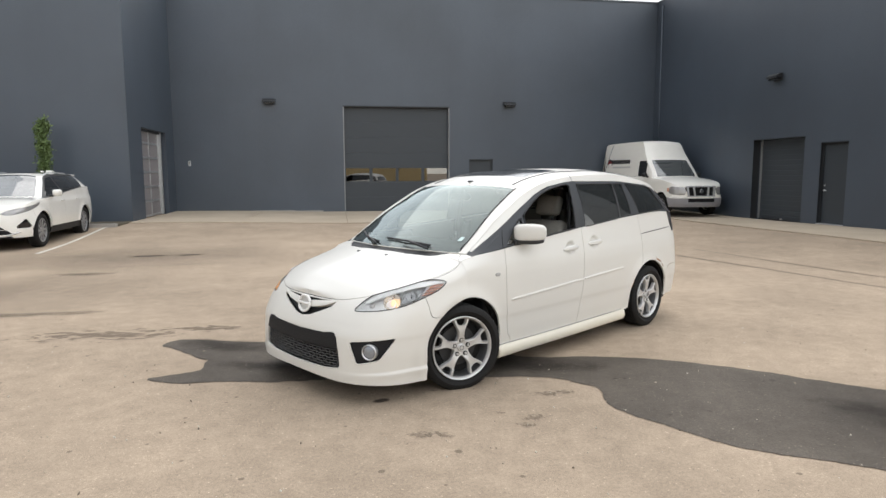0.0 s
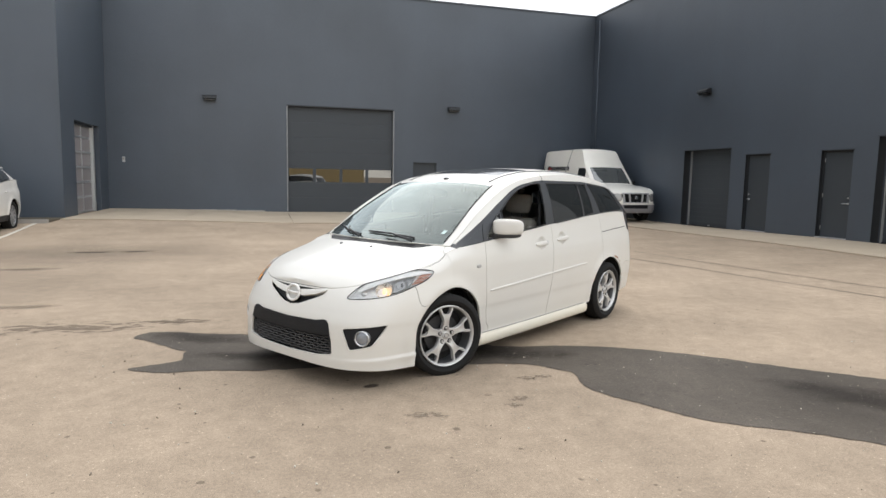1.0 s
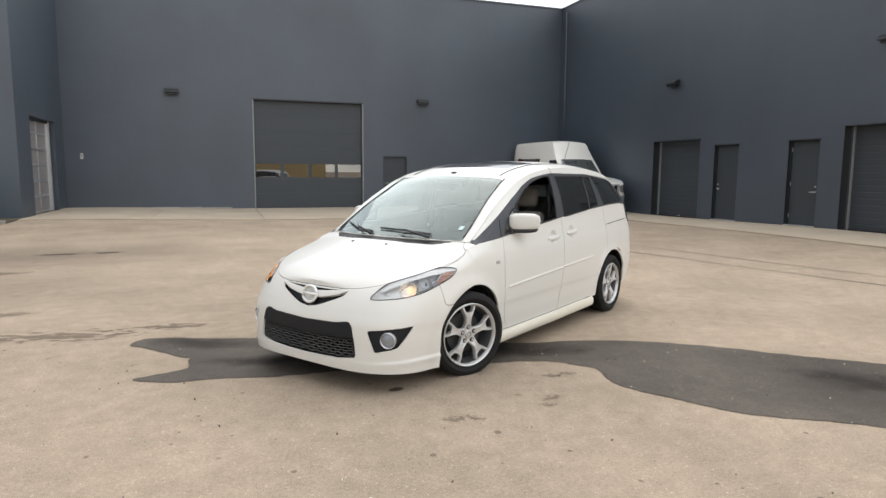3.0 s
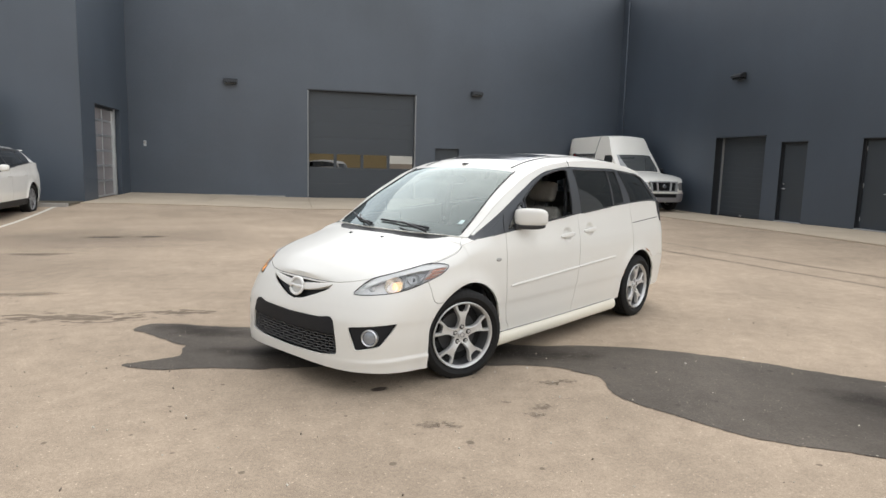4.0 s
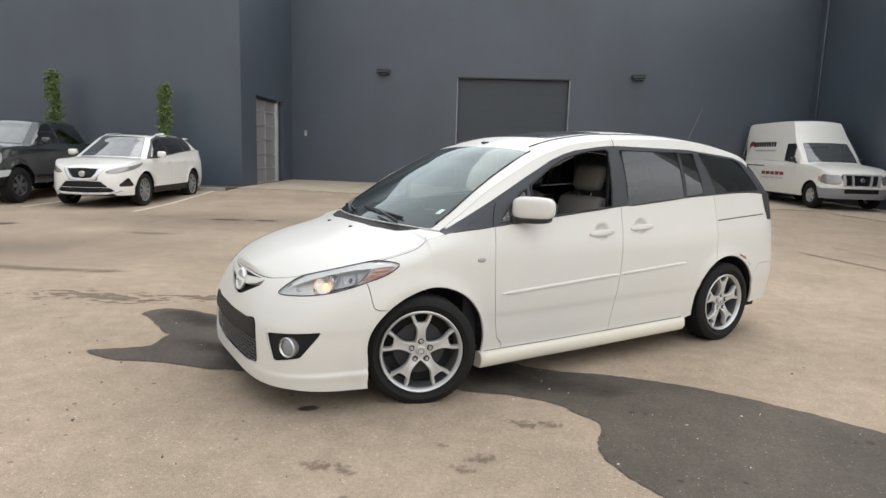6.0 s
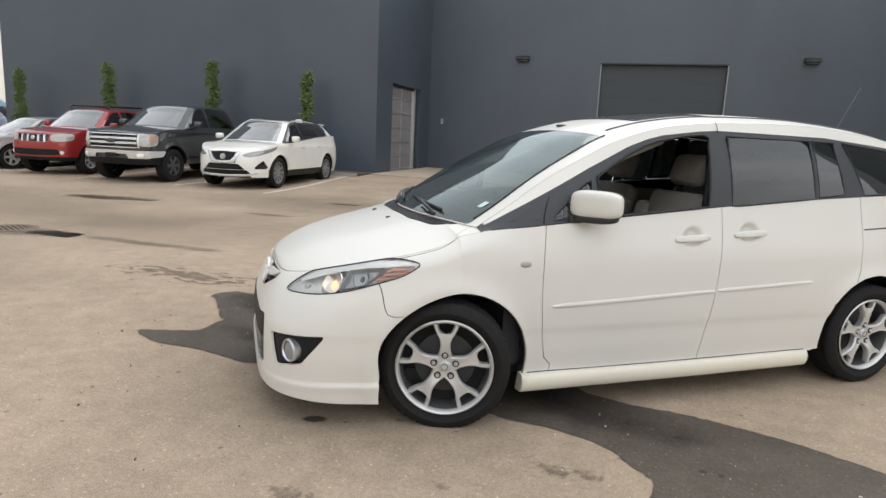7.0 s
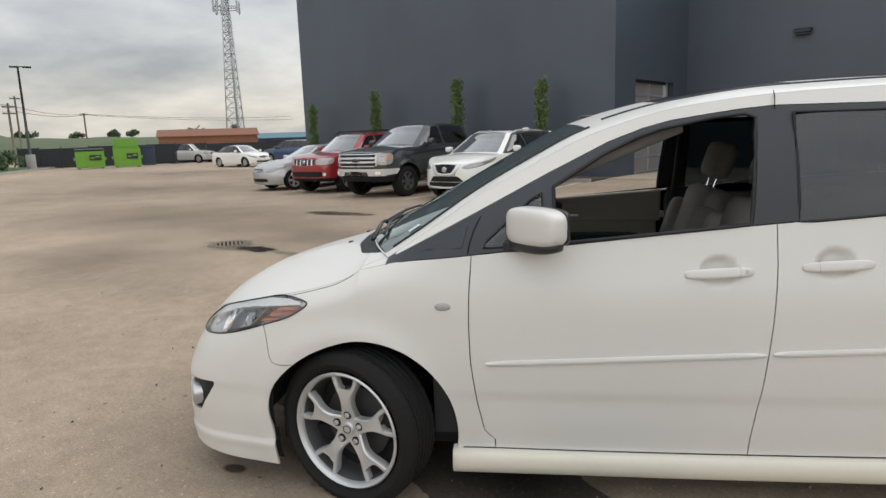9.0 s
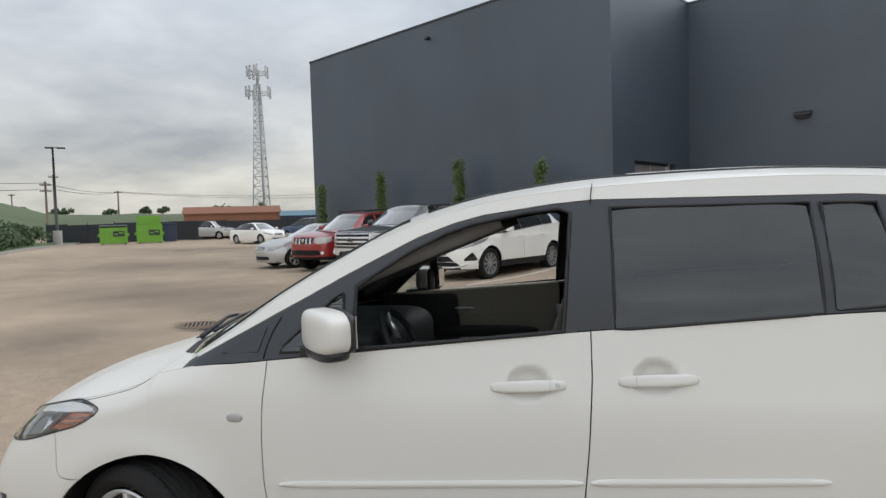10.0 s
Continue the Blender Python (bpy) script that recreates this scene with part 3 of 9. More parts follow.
class Shell:
    """Collects faces of one panel, from one or both halves of a car, and makes it one mesh with a gap and a folded edge."""

    def __init__(self):
        self.v, self.n, self.f = [], [], []

    def add(self, P, Nn, cells, flip, gap, fold, skip_edge):
        """cells: (row, column) quads of the grid."""
        idx, faces = {}, []
        base = len(self.v)
        for r, c in cells:
            q = []
            for rr, cc in ((r, c), (r, c + 1), (r + 1, c + 1), (r + 1, c)):
                if (rr, cc) not in idx:
                    idx[rr, cc] = base + len(idx)
                q.append((rr, cc))
            faces.append(q)
        pos = {k: P[k].copy() for k in idx}
        count = {}
        for q in faces:
            for i in range(4):
                e = (q[i], q[(i + 1) % 4])
                k = tuple(sorted(e))
                count.setdefault(k, []).append(e)
        border = [v[0] for k, v in count.items() if len(v) == 1 and not skip_edge(*k)]
        cen = {}
        if gap or fold:
            bv = {x for e in border for x in e}
            for q in faces:
                m = sum(P[k] for k in q) / 4
                for k in q:
                    if k in bv:
                        cen.setdefault(k, []).append(m)
            # inward direction from the border's own edges, which keeps it even
            inw = {}
            for a, b in border:
                d = P[b] - P[a]
                w = np.cross(Nn[a] + Nn[b], d)
                m = sum(cen[a]) / len(cen[a]) - P[a]
                if w @ m < 0:
                    w = -w
                w = w / max(np.linalg.norm(w), 1e-9)
                for k in (a, b):
                    inw[k] = inw.get(k, 0) + w
            for k, w in inw.items():
                w = w / max(np.linalg.norm(w), 1e-9)
                inw[k] = w
                pos[k] = pos[k] + w * gap
        for k in idx:
            self.v.append(pos[k])
            self.n.append(Nn[k])
        for q in faces:
            g = [idx[k] for k in q]
            self.f.append(g[::-1] if flip else g)
        if fold:
            ring = {}
            for a, b in border:
                for k in (a, b):
                    if k not in ring:
                        ring[k] = len(self.v)
                        self.v += [pos[k], pos[k] - Nn[k] * fold]
                        self.n += [-inw[k], -inw[k]]
                g = [ring[b], ring[a], ring[a] + 1, ring[b] + 1]
                self.f.append(g[::-1] if flip else g)

    def make(self, name, mat, parent, label=""):
        me = bpy.data.meshes.new(name)
        me.from_pydata([tuple(x) for x in self.v], [], self.f)
        me.materials.append(mat)
        me.shade_smooth()
        me.update()
        me.normals_split_custom_set_from_vertices([tuple(x) for x in self.n])
        ob = new(name, me)
        ob.parent = parent
        if label:
            tagged(ob, label)
        return ob


def split(P, U, polys, ring_keep=None):
    """Labels the cells of grid P, whose flat coordinates are U, by the polygons in turn (a later one wins), and pulls the
    vertices along the borders onto the outlines. Returns the labels (-1: none) and the new grid."""
    cu = (U[:-1, :-1] + U[1:, :-1] + U[:-1, 1:] + U[1:, 1:]) / 4
    lab = np.full(cu.shape[:2], -1)
    for i, poly in enumerate(polys):
        lab[inside(poly, cu[..., 0], cu[..., 1])] = i
    P2 = P.copy()
    nr, nc = U.shape[:2]
    pad = np.full((nr + 1, nc + 1), -9)
    pad[1:-1, 1:-1] = lab
    four = np.stack([pad[:-1, :-1], pad[:-1, 1:], pad[1:, :-1], pad[1:, 1:]])
    lo = np.where(four == -9, 99, four).min(0)
    hi = four.max(0)
    for r, c in zip(*np.nonzero(hi > lo)):
        q = U[r, c]
        t = nearest_on(polys[hi[r, c]], q)
        d = t - q
        # step along the surface by its own tangents
        c0, c1, r0, r1 = max(c - 1, 0), min(c + 1, nc - 1), max(r - 1, 0), min(r + 1, nr - 1)
        du, dv = U[r, c1] - U[r, c0], U[r1, c] - U[r0, c]
        J = np.array([du, dv]).T
        if abs(np.linalg.det(J)) < 1e-10:
            continue
        k = np.linalg.solve(J, d)
        k = np.clip(k, -0.6, 0.6)
        if c == 0 or c == nc - 1:
            k[0] = 0
        if r == 0 or r == nr - 1:
            k[1] = 0
        P2[r, c] = P[r, c] + (P[r, c1] - P[r, c0]) * k[0] + (P[r1, c] - P[r0, c]) * k[1]
    return lab, P2


class CarShape:
    """Surfaces of a car, x ahead, y to its left, z up, the origin on the ground midway between the axles.
    band: the sides and ends up to the shoulder; hood; side: the windows' side above the shoulder; canopy: windscreen, roof and rear."""

    def __init__(self, s, cell):
        self.s = s
        W, XF, XR, TOPZ, BOT = (curve(s[k]) for k in ("width", "front", "rear", "shoulder", "bottom"))
        plan = curve(s["plan"])
        nexp, nrear = curve(s["front_square"]), s.get("rear_square", 3.5)
        cf, cr, wheels, arch = s["corner_front"], s["corner_rear"], s["wheels"], s["arch"]

        def point(kind, t, z):
            w = W(z)
            if kind == 0:
                n = nexp(z)
                a = XF(z) - cf
                x, y = cf + a * np.cos(t) ** (2 / n), w * plan(cf) * np.sin(t) ** (2 / n)
            elif kind == 1:
                x, y = t + 0 * z, w * plan(t)
            else:
                a = cr - XR(z)
                x, y = cr - a * np.sin(t) ** (2 / nrear), w * plan(cr) * np.cos(t) ** (2 / nrear)
            return x, y

        # columns, evenly spaced along the outline at mid height
        cols = []
        zm = s.get("mid", 0.62)
        for kind, lo, hi in ((0, 0.0, math.pi / 2), (1, cf, cr), (2, 0.0, math.pi / 2)):
            t = np.linspace(lo, hi, 1500)
            x, y = point(kind, t, np.full_like(t, zm))
            L = np.concatenate([[0], np.cumsum(np.hypot(np.diff(x), np.diff(y)))])
            n = max(4, int(round(L[-1] / cell)))
            want = np.linspace(0, L[-1], n + 1)
            if cols:
                want = want[1:]
            cols += [(kind, tt) for tt in np.interp(want, L, t)]
        kinds, ts = np.array([c[0] for c in cols]), np.array([c[1] for c in cols])
        xr, yr = np.zeros(len(cols)), np.zeros(len(cols))
        for kind in (0, 1, 2):
            m = kinds == kind
            xr[m], yr[m] = point(kind, ts[m], np.full(m.sum(), zm))
        self.u = np.concatenate([[0], np.cumsum(np.hypot(np.diff(xr), np.diff(yr)))])
        self.xr, self.yr = xr, yr
        zt, zb = TOPZ(xr), BOT(xr)
        nr = int(round((zt.max() - zb.min()) / cell))
        v = np.linspace(0, 1, nr + 1)[:, None]
        Z = zb[None] + (zt - zb)[None] * v
        P = np.zeros((nr + 1, len(cols), 3))
        for kind in (0, 1, 2):
            m = kinds == kind
            x, y = point(kind, np.broadcast_to(ts[m], Z[:, m].shape), Z[:, m])
            P[:, m, 0], P[:, m, 1], P[:, m, 2] = x, y, Z[:, m]
        # flared lips round the wheels
        for wx in wheels:
            d = np.hypot(P[..., 0] - wx, P[..., 2] - s["hub_z"])
            P[..., 1] += np.where(P[..., 1] > 0.4, s.get("flare", 0.018) * np.exp(-((d - arch) / 0.07) ** 2), 0)
        # rounded shoulder beside the hood
        if "round_edge" in s:
            w = np.clip((P[..., 0] - 1.0) / 0.3, 0, 1) * np.clip(P[..., 1] / 0.5, 0, 1)
            P[..., 1] -= s["round_edge"] * w * np.clip(1 - (zt[None] - Z) / 0.085, 0, 1) ** 2
        P[..., 1] = np.maximum(P[..., 1], 0)
        self.band = P
        self.bandU = np.stack([np.broadcast_to(self.u, Z.shape), Z], -1)
        top = P[-1]
        self.top_y = lambda x: np.interp(-np.asarray(x), -top[:, 0], top[:, 1])
        self.top_z = TOPZ
        # hood: level rows between the two shoulders
        HC = curve(s["hood"])
        i1 = int(np.argmin(np.abs(xr - s["hood_end"]))) + 1
        nq = max(6, int(round(1.7 / cell / 1.3)))
        q = np.linspace(-1, 1, nq + 1)
        ht = top[:i1]
        H = np.zeros((i1, nq + 1, 3))
        H[..., 0] = ht[:, 0][:, None]
        H[..., 1] = ht[:, 1][:, None] * q
        rise = HC(ht[:, 0]) - ht[:, 2]
        H[..., 2] = ht[:, 2][:, None] + rise[:, None] * (1 - np.abs(q) ** s.get("hood_power", 2.2))
        self.hood = H
        # canopy
        rows = np.array(s["canopy"], float)
        rr = np.concatenate([[0], np.cumsum(np.hypot(np.diff(rows[:, 0]), np.diff(rows[:, 1])))])
        m = int(round(rr[-1] / cell))
        want = np.linspace(0, rr[-1], m + 1)
        xc, zc, xe, ye, ze = (curve(list(zip(rr, rows[:, k])))(want) for k in range(5))
        cp = s.get("canopy_power", 2.4)
        C = np.zeros((m + 1, nq + 1, 3))
        C[..., 0] = xe[:, None] + (xc - xe)[:, None] * (1 - q ** 2)
        C[..., 1] = ye[:, None] * q
        C[..., 2] = ze[:, None] + (zc - ze)[:, None] * (1 - np.abs(q) ** cp)
        self.canopy, self.canopy_xc, self.q = C, xc, q
        # side above the shoulder
        lim0, lim1 = rows[0, 2], s.get("side_end", rows[-1, 2])
        nx = int(round((lim0 - lim1) / cell))
        xs = np.linspace(lim0, lim1, nx + 1)
        etop_z, etop_y = np.interp(-xs, -xe, ze), np.interp(-xs, -xe, ye)
        by, bz = self.top_y(xs), TOPZ(xs)
        etop_z = np.maximum(etop_z, bz)
        ns = max(6, int(round((etop_z - bz).max() / cell)))
        v = np.linspace(0, 1, ns + 1)[:, None]
        S = np.zeros((ns + 1, nx + 1, 3))
        S[..., 0] = xs
        S[..., 2] = bz + (etop_z - bz) * v
        S[..., 1] = by + (etop_y - by) * v + s.get("side_bulge", 0.02) * np.sin(math.pi * v) * np.minimum(1, (etop_z - bz) / 0.3)
        self.side = S
        self.sideU = np.stack([S[..., 0], S[..., 2]], -1)

    def ux(self, x):
        """Place along the outline of a point on the side, by its x."""
        return float(np.interp(-x, -self.xr, self.u))

    def uy(self, y):
        """The same for a point on the front, by its y."""
        i = int(np.argmax(self.yr))
        return float(np.interp(y, self.yr[:i], self.u[:i]))

    def on(self, u, z):
        """The place and the normal on the band at (u, z)."""
        c = float(np.interp(u, self.u, np.arange(len(self.u))))
        c0 = min(int(c), len(self.u) - 2)
        f = c - c0
        col = self.band[:, c0] * (1 - f) + self.band[:, c0 + 1] * f
        r = float(np.interp(z, col[:, 2], np.arange(len(col))))
        r0 = min(int(r), len(col) - 2)
        g = r - r0
        p = col[r0] * (1 - g) + col[r0 + 1] * g
        e1 = self.band[r0, c0 + 1] - self.band[r0, c0]
        e2 = col[r0 + 1] - col[r0]
        n = np.cross(e2, e1)
        n /= np.linalg.norm(n)
        return Vector(p), Vector(n if n @ np.array([p[0], p[1] * 3, 0]) > 0 else -n)


HERO = dict(
    width=[(0.06, 0.80), (0.12, 0.818), (0.18, 0.828), (0.222, 0.838), (0.236, 0.83), (0.25, 0.832), (0.34, 0.846), (0.44, 0.856), (0.48, 0.864), (0.62, 0.872), (0.78, 0.868), (0.86, 0.860), (0.95, 0.842), (1.02, 0.828), (1.1, 0.812), (1.2, 0.795)],
    front=[(0.06, 2.18), (0.10, 2.215), (0.15, 2.236), (0.21, 2.24), (0.3, 2.236), (0.46, 2.225), (0.56, 2.192), (0.63, 2.158), (0.7, 2.12), (0.8, 2.06), (0.9, 1.98)],
    rear=[(0.15, -2.16), (0.3, -2.21), (0.5, -2.225), (0.62, -2.21), (0.8, -2.18), (1.0, -2.175), (1.15, -2.16)],
    shoulder=[(2.4, 0.683), (2.17, 0.69), (2.1, 0.72), (2.0, 0.768), (1.85, 0.817), (1.7, 0.85), (1.5, 0.893), (1.3, 0.938), (1.15, 0.968), (0.9, 0.992), (0.4, 1.04), (-0.1, 1.085), (-0.65, 1.125), (-1.0, 1.147), (-1.64, 1.172), (-2.0, 1.15), (-2.3, 1.10)],
    bottom=[(2.4, 0.155), (2.2, 0.157), (2.05, 0.15), (1.9, 0.136), (1.75, 0.126), (1.6, 0.124), (1.0, 0.215), (-0.9, 0.225), (-1.1, 0.26), (-1.7, 0.27), (-2.3, 0.28)],
    plan=[(1.6, 0.955), (1.3, 0.978), (0.9, 0.992), (0.3, 1.0), (-0.6, 1.0), (-1.2, 0.998), (-1.6, 0.988), (-2, 0.97)],
    front_square=[(0.15, 4.3), (0.35, 4.3), (0.6, 3.72), (0.8, 2.8), (1.0, 2.4)], rear_square=5.0,
    corner_front=1.32, corner_rear=-1.55, wheels=(1.375, -1.375), hub_z=0.31, arch=0.365, flare=0.016, round_edge=0.045,
    hood=[(2.3, 0.685), (2.17, 0.69), (2.13, 0.725), (2.06, 0.768), (1.95, 0.825), (1.8, 0.872), (1.6, 0.925), (1.4, 0.978), (1.2, 1.02), (1.0, 1.05)], hood_end=1.16,
    canopy=[(1.40, 0.985, 1.215, 0.735, 0.972), (1.18, 1.106, 1.03, 0.727, 1.09), (0.96, 1.224, 0.855, 0.715, 1.207), (0.735, 1.346, 0.655, 0.70, 1.314), (0.48, 1.47, 0.405, 0.685, 1.43),
            (0.12, 1.562, 0.085, 0.672, 1.512), (-0.25, 1.61, -0.3, 0.665, 1.547), (-0.8, 1.622, -0.8, 0.655, 1.558), (-1.3, 1.602, -1.3, 0.64, 1.528), (-1.75, 1.546, -1.72, 0.615, 1.468),
            (-2.03, 1.475, -1.91, 0.59, 1.405), (-2.09, 1.36, -1.97, 0.61, 1.32), (-2.16, 1.18, -2.06, 0.67, 1.17), (-2.19, 1.10, -2.09, 0.72, 1.10)])
VAN = pose(0.778, 6.404, 0, 0, 0, -145.45)


# ---- vehicles: parts that many share ----
M["paint_white"] = material("white_car_paint", (0.68, 0.66, 0.612), 0.38, vary=0.03, scale=1.5, fine=0.01, coat=0.35, rough_vary=0.03)
M["paint_cream"] = material("aged_white_plastic", (0.72, 0.675, 0.565), 0.42, vary=0.04, scale=2.0, fine=0.02, coat=0.2, rough_vary=0.04)
M["trim_black"] = material("satin_black_trim", (0.022, 0.023, 0.025), 0.38, vary=0.1, fine=0.05)
M["frame_grey"] = material("dark_grey_window_frame", (0.030, 0.033, 0.038), 0.45, vary=0.08, fine=0.04)
M["seal"] = material("black_rubber_seal", (0.012, 0.012, 0.013), 0.6, vary=0.1)
M["underside"] = material("underside_black", (0.012, 0.012, 0.012), 0.9)
M["liner"] = material("grey_headliner", (0.2, 0.19, 0.175), 0.95, vary=0.06)
M["wheel_silver"] = material("silver_wheel_paint", (0.58, 0.575, 0.56), 0.36, 0.5, vary=0.08, scale=12, fine=0.06, coat=0.3)
M["wheel_dark"] = material("grey_wheel_paint", (0.16, 0.16, 0.165), 0.4, 0.6, vary=0.1)
M["brake"] = material("brake_disc", (0.05, 0.049, 0.05), 0.6, 0.2, vary=0.3, scale=20)
M["lamp_silver"] = material("lamp_reflector", (0.88, 0.865, 0.835), 0.34, 0.1, vary=0.08)
M["lamp_black"] = material("lamp_housing", (0.5, 0.5, 0.5), 0.45, 0.1)
M["amber"] = material("pale_reflector_stripe", (0.6, 0.3, 0.2), 0.3, vary=0.1, coat=0.6)
M["bulb"] = material("lit_bulb", (1.0, 0.7, 0.4), 0.4, emit=(1.0, 0.56, 0.3, 0.6))
M["bulb_small"] = material("lit_turn_bulb", (1.0, 0.55, 0.2), 0.4, emit=(1.0, 0.45, 0.13, 0.9))
M["bulb_clear"] = material("clear_turn_bulb", (0.72, 0.7, 0.67), 0.2, vary=0.1, coat=0.6)
M["glow_bowl"] = material("warm_lamp_bowl", (0.86, 0.82, 0.75), 0.22, 0.75, vary=0.1)
M["marker"] = material("grey_marker_lens", (0.36, 0.35, 0.33), 0.35, vary=0.05, coat=0.3)
M["dark_lens"] = material("smoked_lamp_lens", (0.07, 0.062, 0.062), 0.2, coat=0.5)
M["red_lens"] = material("red_lamp_lens", (0.35, 0.02, 0.02), 0.15, coat=0.8)
M["seat"] = material("beige_seat_cloth", (0.38, 0.355, 0.31), 0.95, vary=0.12, fine=0.12, bump=0.3, bump_scale=250)
M["tan_trim"] = material("tan_door_trim", (0.43, 0.405, 0.335), 0.8, vary=0.08)
M["dash"] = material("dark_dash_plastic", (0.025, 0.025, 0.027), 0.6, vary=0.1, bump=0.1, bump_scale=300)
M["rust"] = material("rust", (0.28, 0.12, 0.04), 0.9, vary=0.4, scale=25, fine=0.3)
M["fog_lens"] = material("fog_lamp_lens", (0.27, 0.29, 0.32), 0.2, 0.4, vary=0.25, scale=30, coat=0.6)
M["sticker"] = material("pale_sticker", (0.5, 0.62, 0.6), 0.5)
M["glass_lens"] = glass("lamp_lens", (0.97, 0.975, 0.975), lift=1.3)
M["glass_hazy"] = glass("windscreen_glass", (0.24, 0.3, 0.285), gloss=(0.74, 0.83, 0.82), rough=0.02, lift=1.6, painted_tone=0.1)
M["satin_silver"] = material("satin_silver_trim", (0.6, 0.6, 0.6), 0.3, 0.8, vary=0.05)


def ribbon(sh, name, top, bot, mat, parent, lift=0.004, thick=0.006, side=1, n=24, label="", on=None):
    """A raised strip on a car's band between an upper and a lower line of (u, z)."""
    on = on or sh.on
    T, B = np.array(top, float), np.array(bot, float)

    def resample(A):
        L = np.concatenate([[0], np.cumsum(np.linalg.norm(np.diff(A, axis=0), axis=1))])
        w = np.linspace(0, L[-1], n + 1)
        return np.stack([np.interp(w, L, A[:, 0]), np.interp(w, L, A[:, 1])], 1)
    T, B = resample(T), resample(B)
    m = 3
    bm = bmesh.new()
    g = []
    for i in range(n + 1):
        col = []
        for j in range(m + 1):
            q = B[i] + (T[i] - B[i]) * j / m
            p, nn = on(q[0], q[1])
            p = p + nn * (lift if 0 < j < m else lift * 0.6)
            col.append((p, nn))
        g.append(col)
    S = Vector((1, side, 1))
    f = [[bm.verts.new(p * S) for p, nn in col] for col in g]
    b = [[bm.verts.new((p - nn * (thick + lift)) * S) for p, nn in (col[0], col[-1])] for col in g]
    for i in range(n):
        for j in range(m):
            bm.faces.new((f[i][j], f[i + 1][j], f[i + 1][j + 1], f[i][j + 1]))
        bm.faces.new((b[i][0], b[i + 1][0], f[i + 1][0], f[i][0]))
        bm.faces.new((f[i][m], f[i + 1][m], b[i + 1][1], b[i][1]))
    bm.faces.new((b[0][0], *f[0], b[0][1]))
    bm.faces.new((b[n][1], *f[n][::-1], b[n][0]))
    bmesh.ops.recalc_face_normals(bm, faces=bm.faces[:])
    ob = part(name, bm, mat, parent, label, smooth=True)
    ob.data.set_sharp_from_angle(angle=radians(50))
    return ob


def frame_at(p, n, side=1):
    """A pose whose y axis points out along n."""
    y = Vector((n.x, n.y * side, n.z))
    z = Vector((0, 0, 1))
    x = y.cross(z).normalized()
    z = x.cross(y)
    m = Matrix((x, y, z)).transposed().to_4x4()
    m.translation = Vector((p.x, p.y * side, p.z))
    return m


def tyre_mesh(name, parent, R, width, rim, mat, seg=56, tread=True, m=None):
    """A tyre about the y axis, outer face towards +y, with tread blocks cut by grooves."""
    h = width / 2
    prof = [(rim, h * 0.72), (rim + 0.012, h * 0.86), (rim + (R - rim) * 0.45, h), (R - 0.022, h * 0.93), (R - 0.006, h * 0.8)]
    for k in (0.52, 0.3, 0.05, -0.2, -0.45):
        if tread:
            prof += [(R, h * (k + 0.2)), (R, h * (k + 0.06)), (R - 0.008, h * (k + 0.05)), (R - 0.008, h * k)]
        else:
            prof += [(R, h * k)]
    prof += [(R, -h * 0.6), (R - 0.008, -h * 0.82), (rim + (R - rim) * 0.45, -h), (rim, -h * 0.72)]
    ob = lathe(name, prof, mat, parent, seg=seg * (3 if tread else 1), m=m)
    if tread:
        # cross grooves over the shoulders
        for v in ob.data.vertices:
            r = math.hypot(v.co.x, v.co.z)
            if r > R - 0.024 and abs(v.co.y) > h * 0.35 and round(math.atan2(v.co.z, v.co.x) / (2 * math.pi) * seg * 3) % 3 == 0:
                k = (r - 0.004) / r
                v.co.x, v.co.z = v.co.x * k, v.co.z * k
    return ob


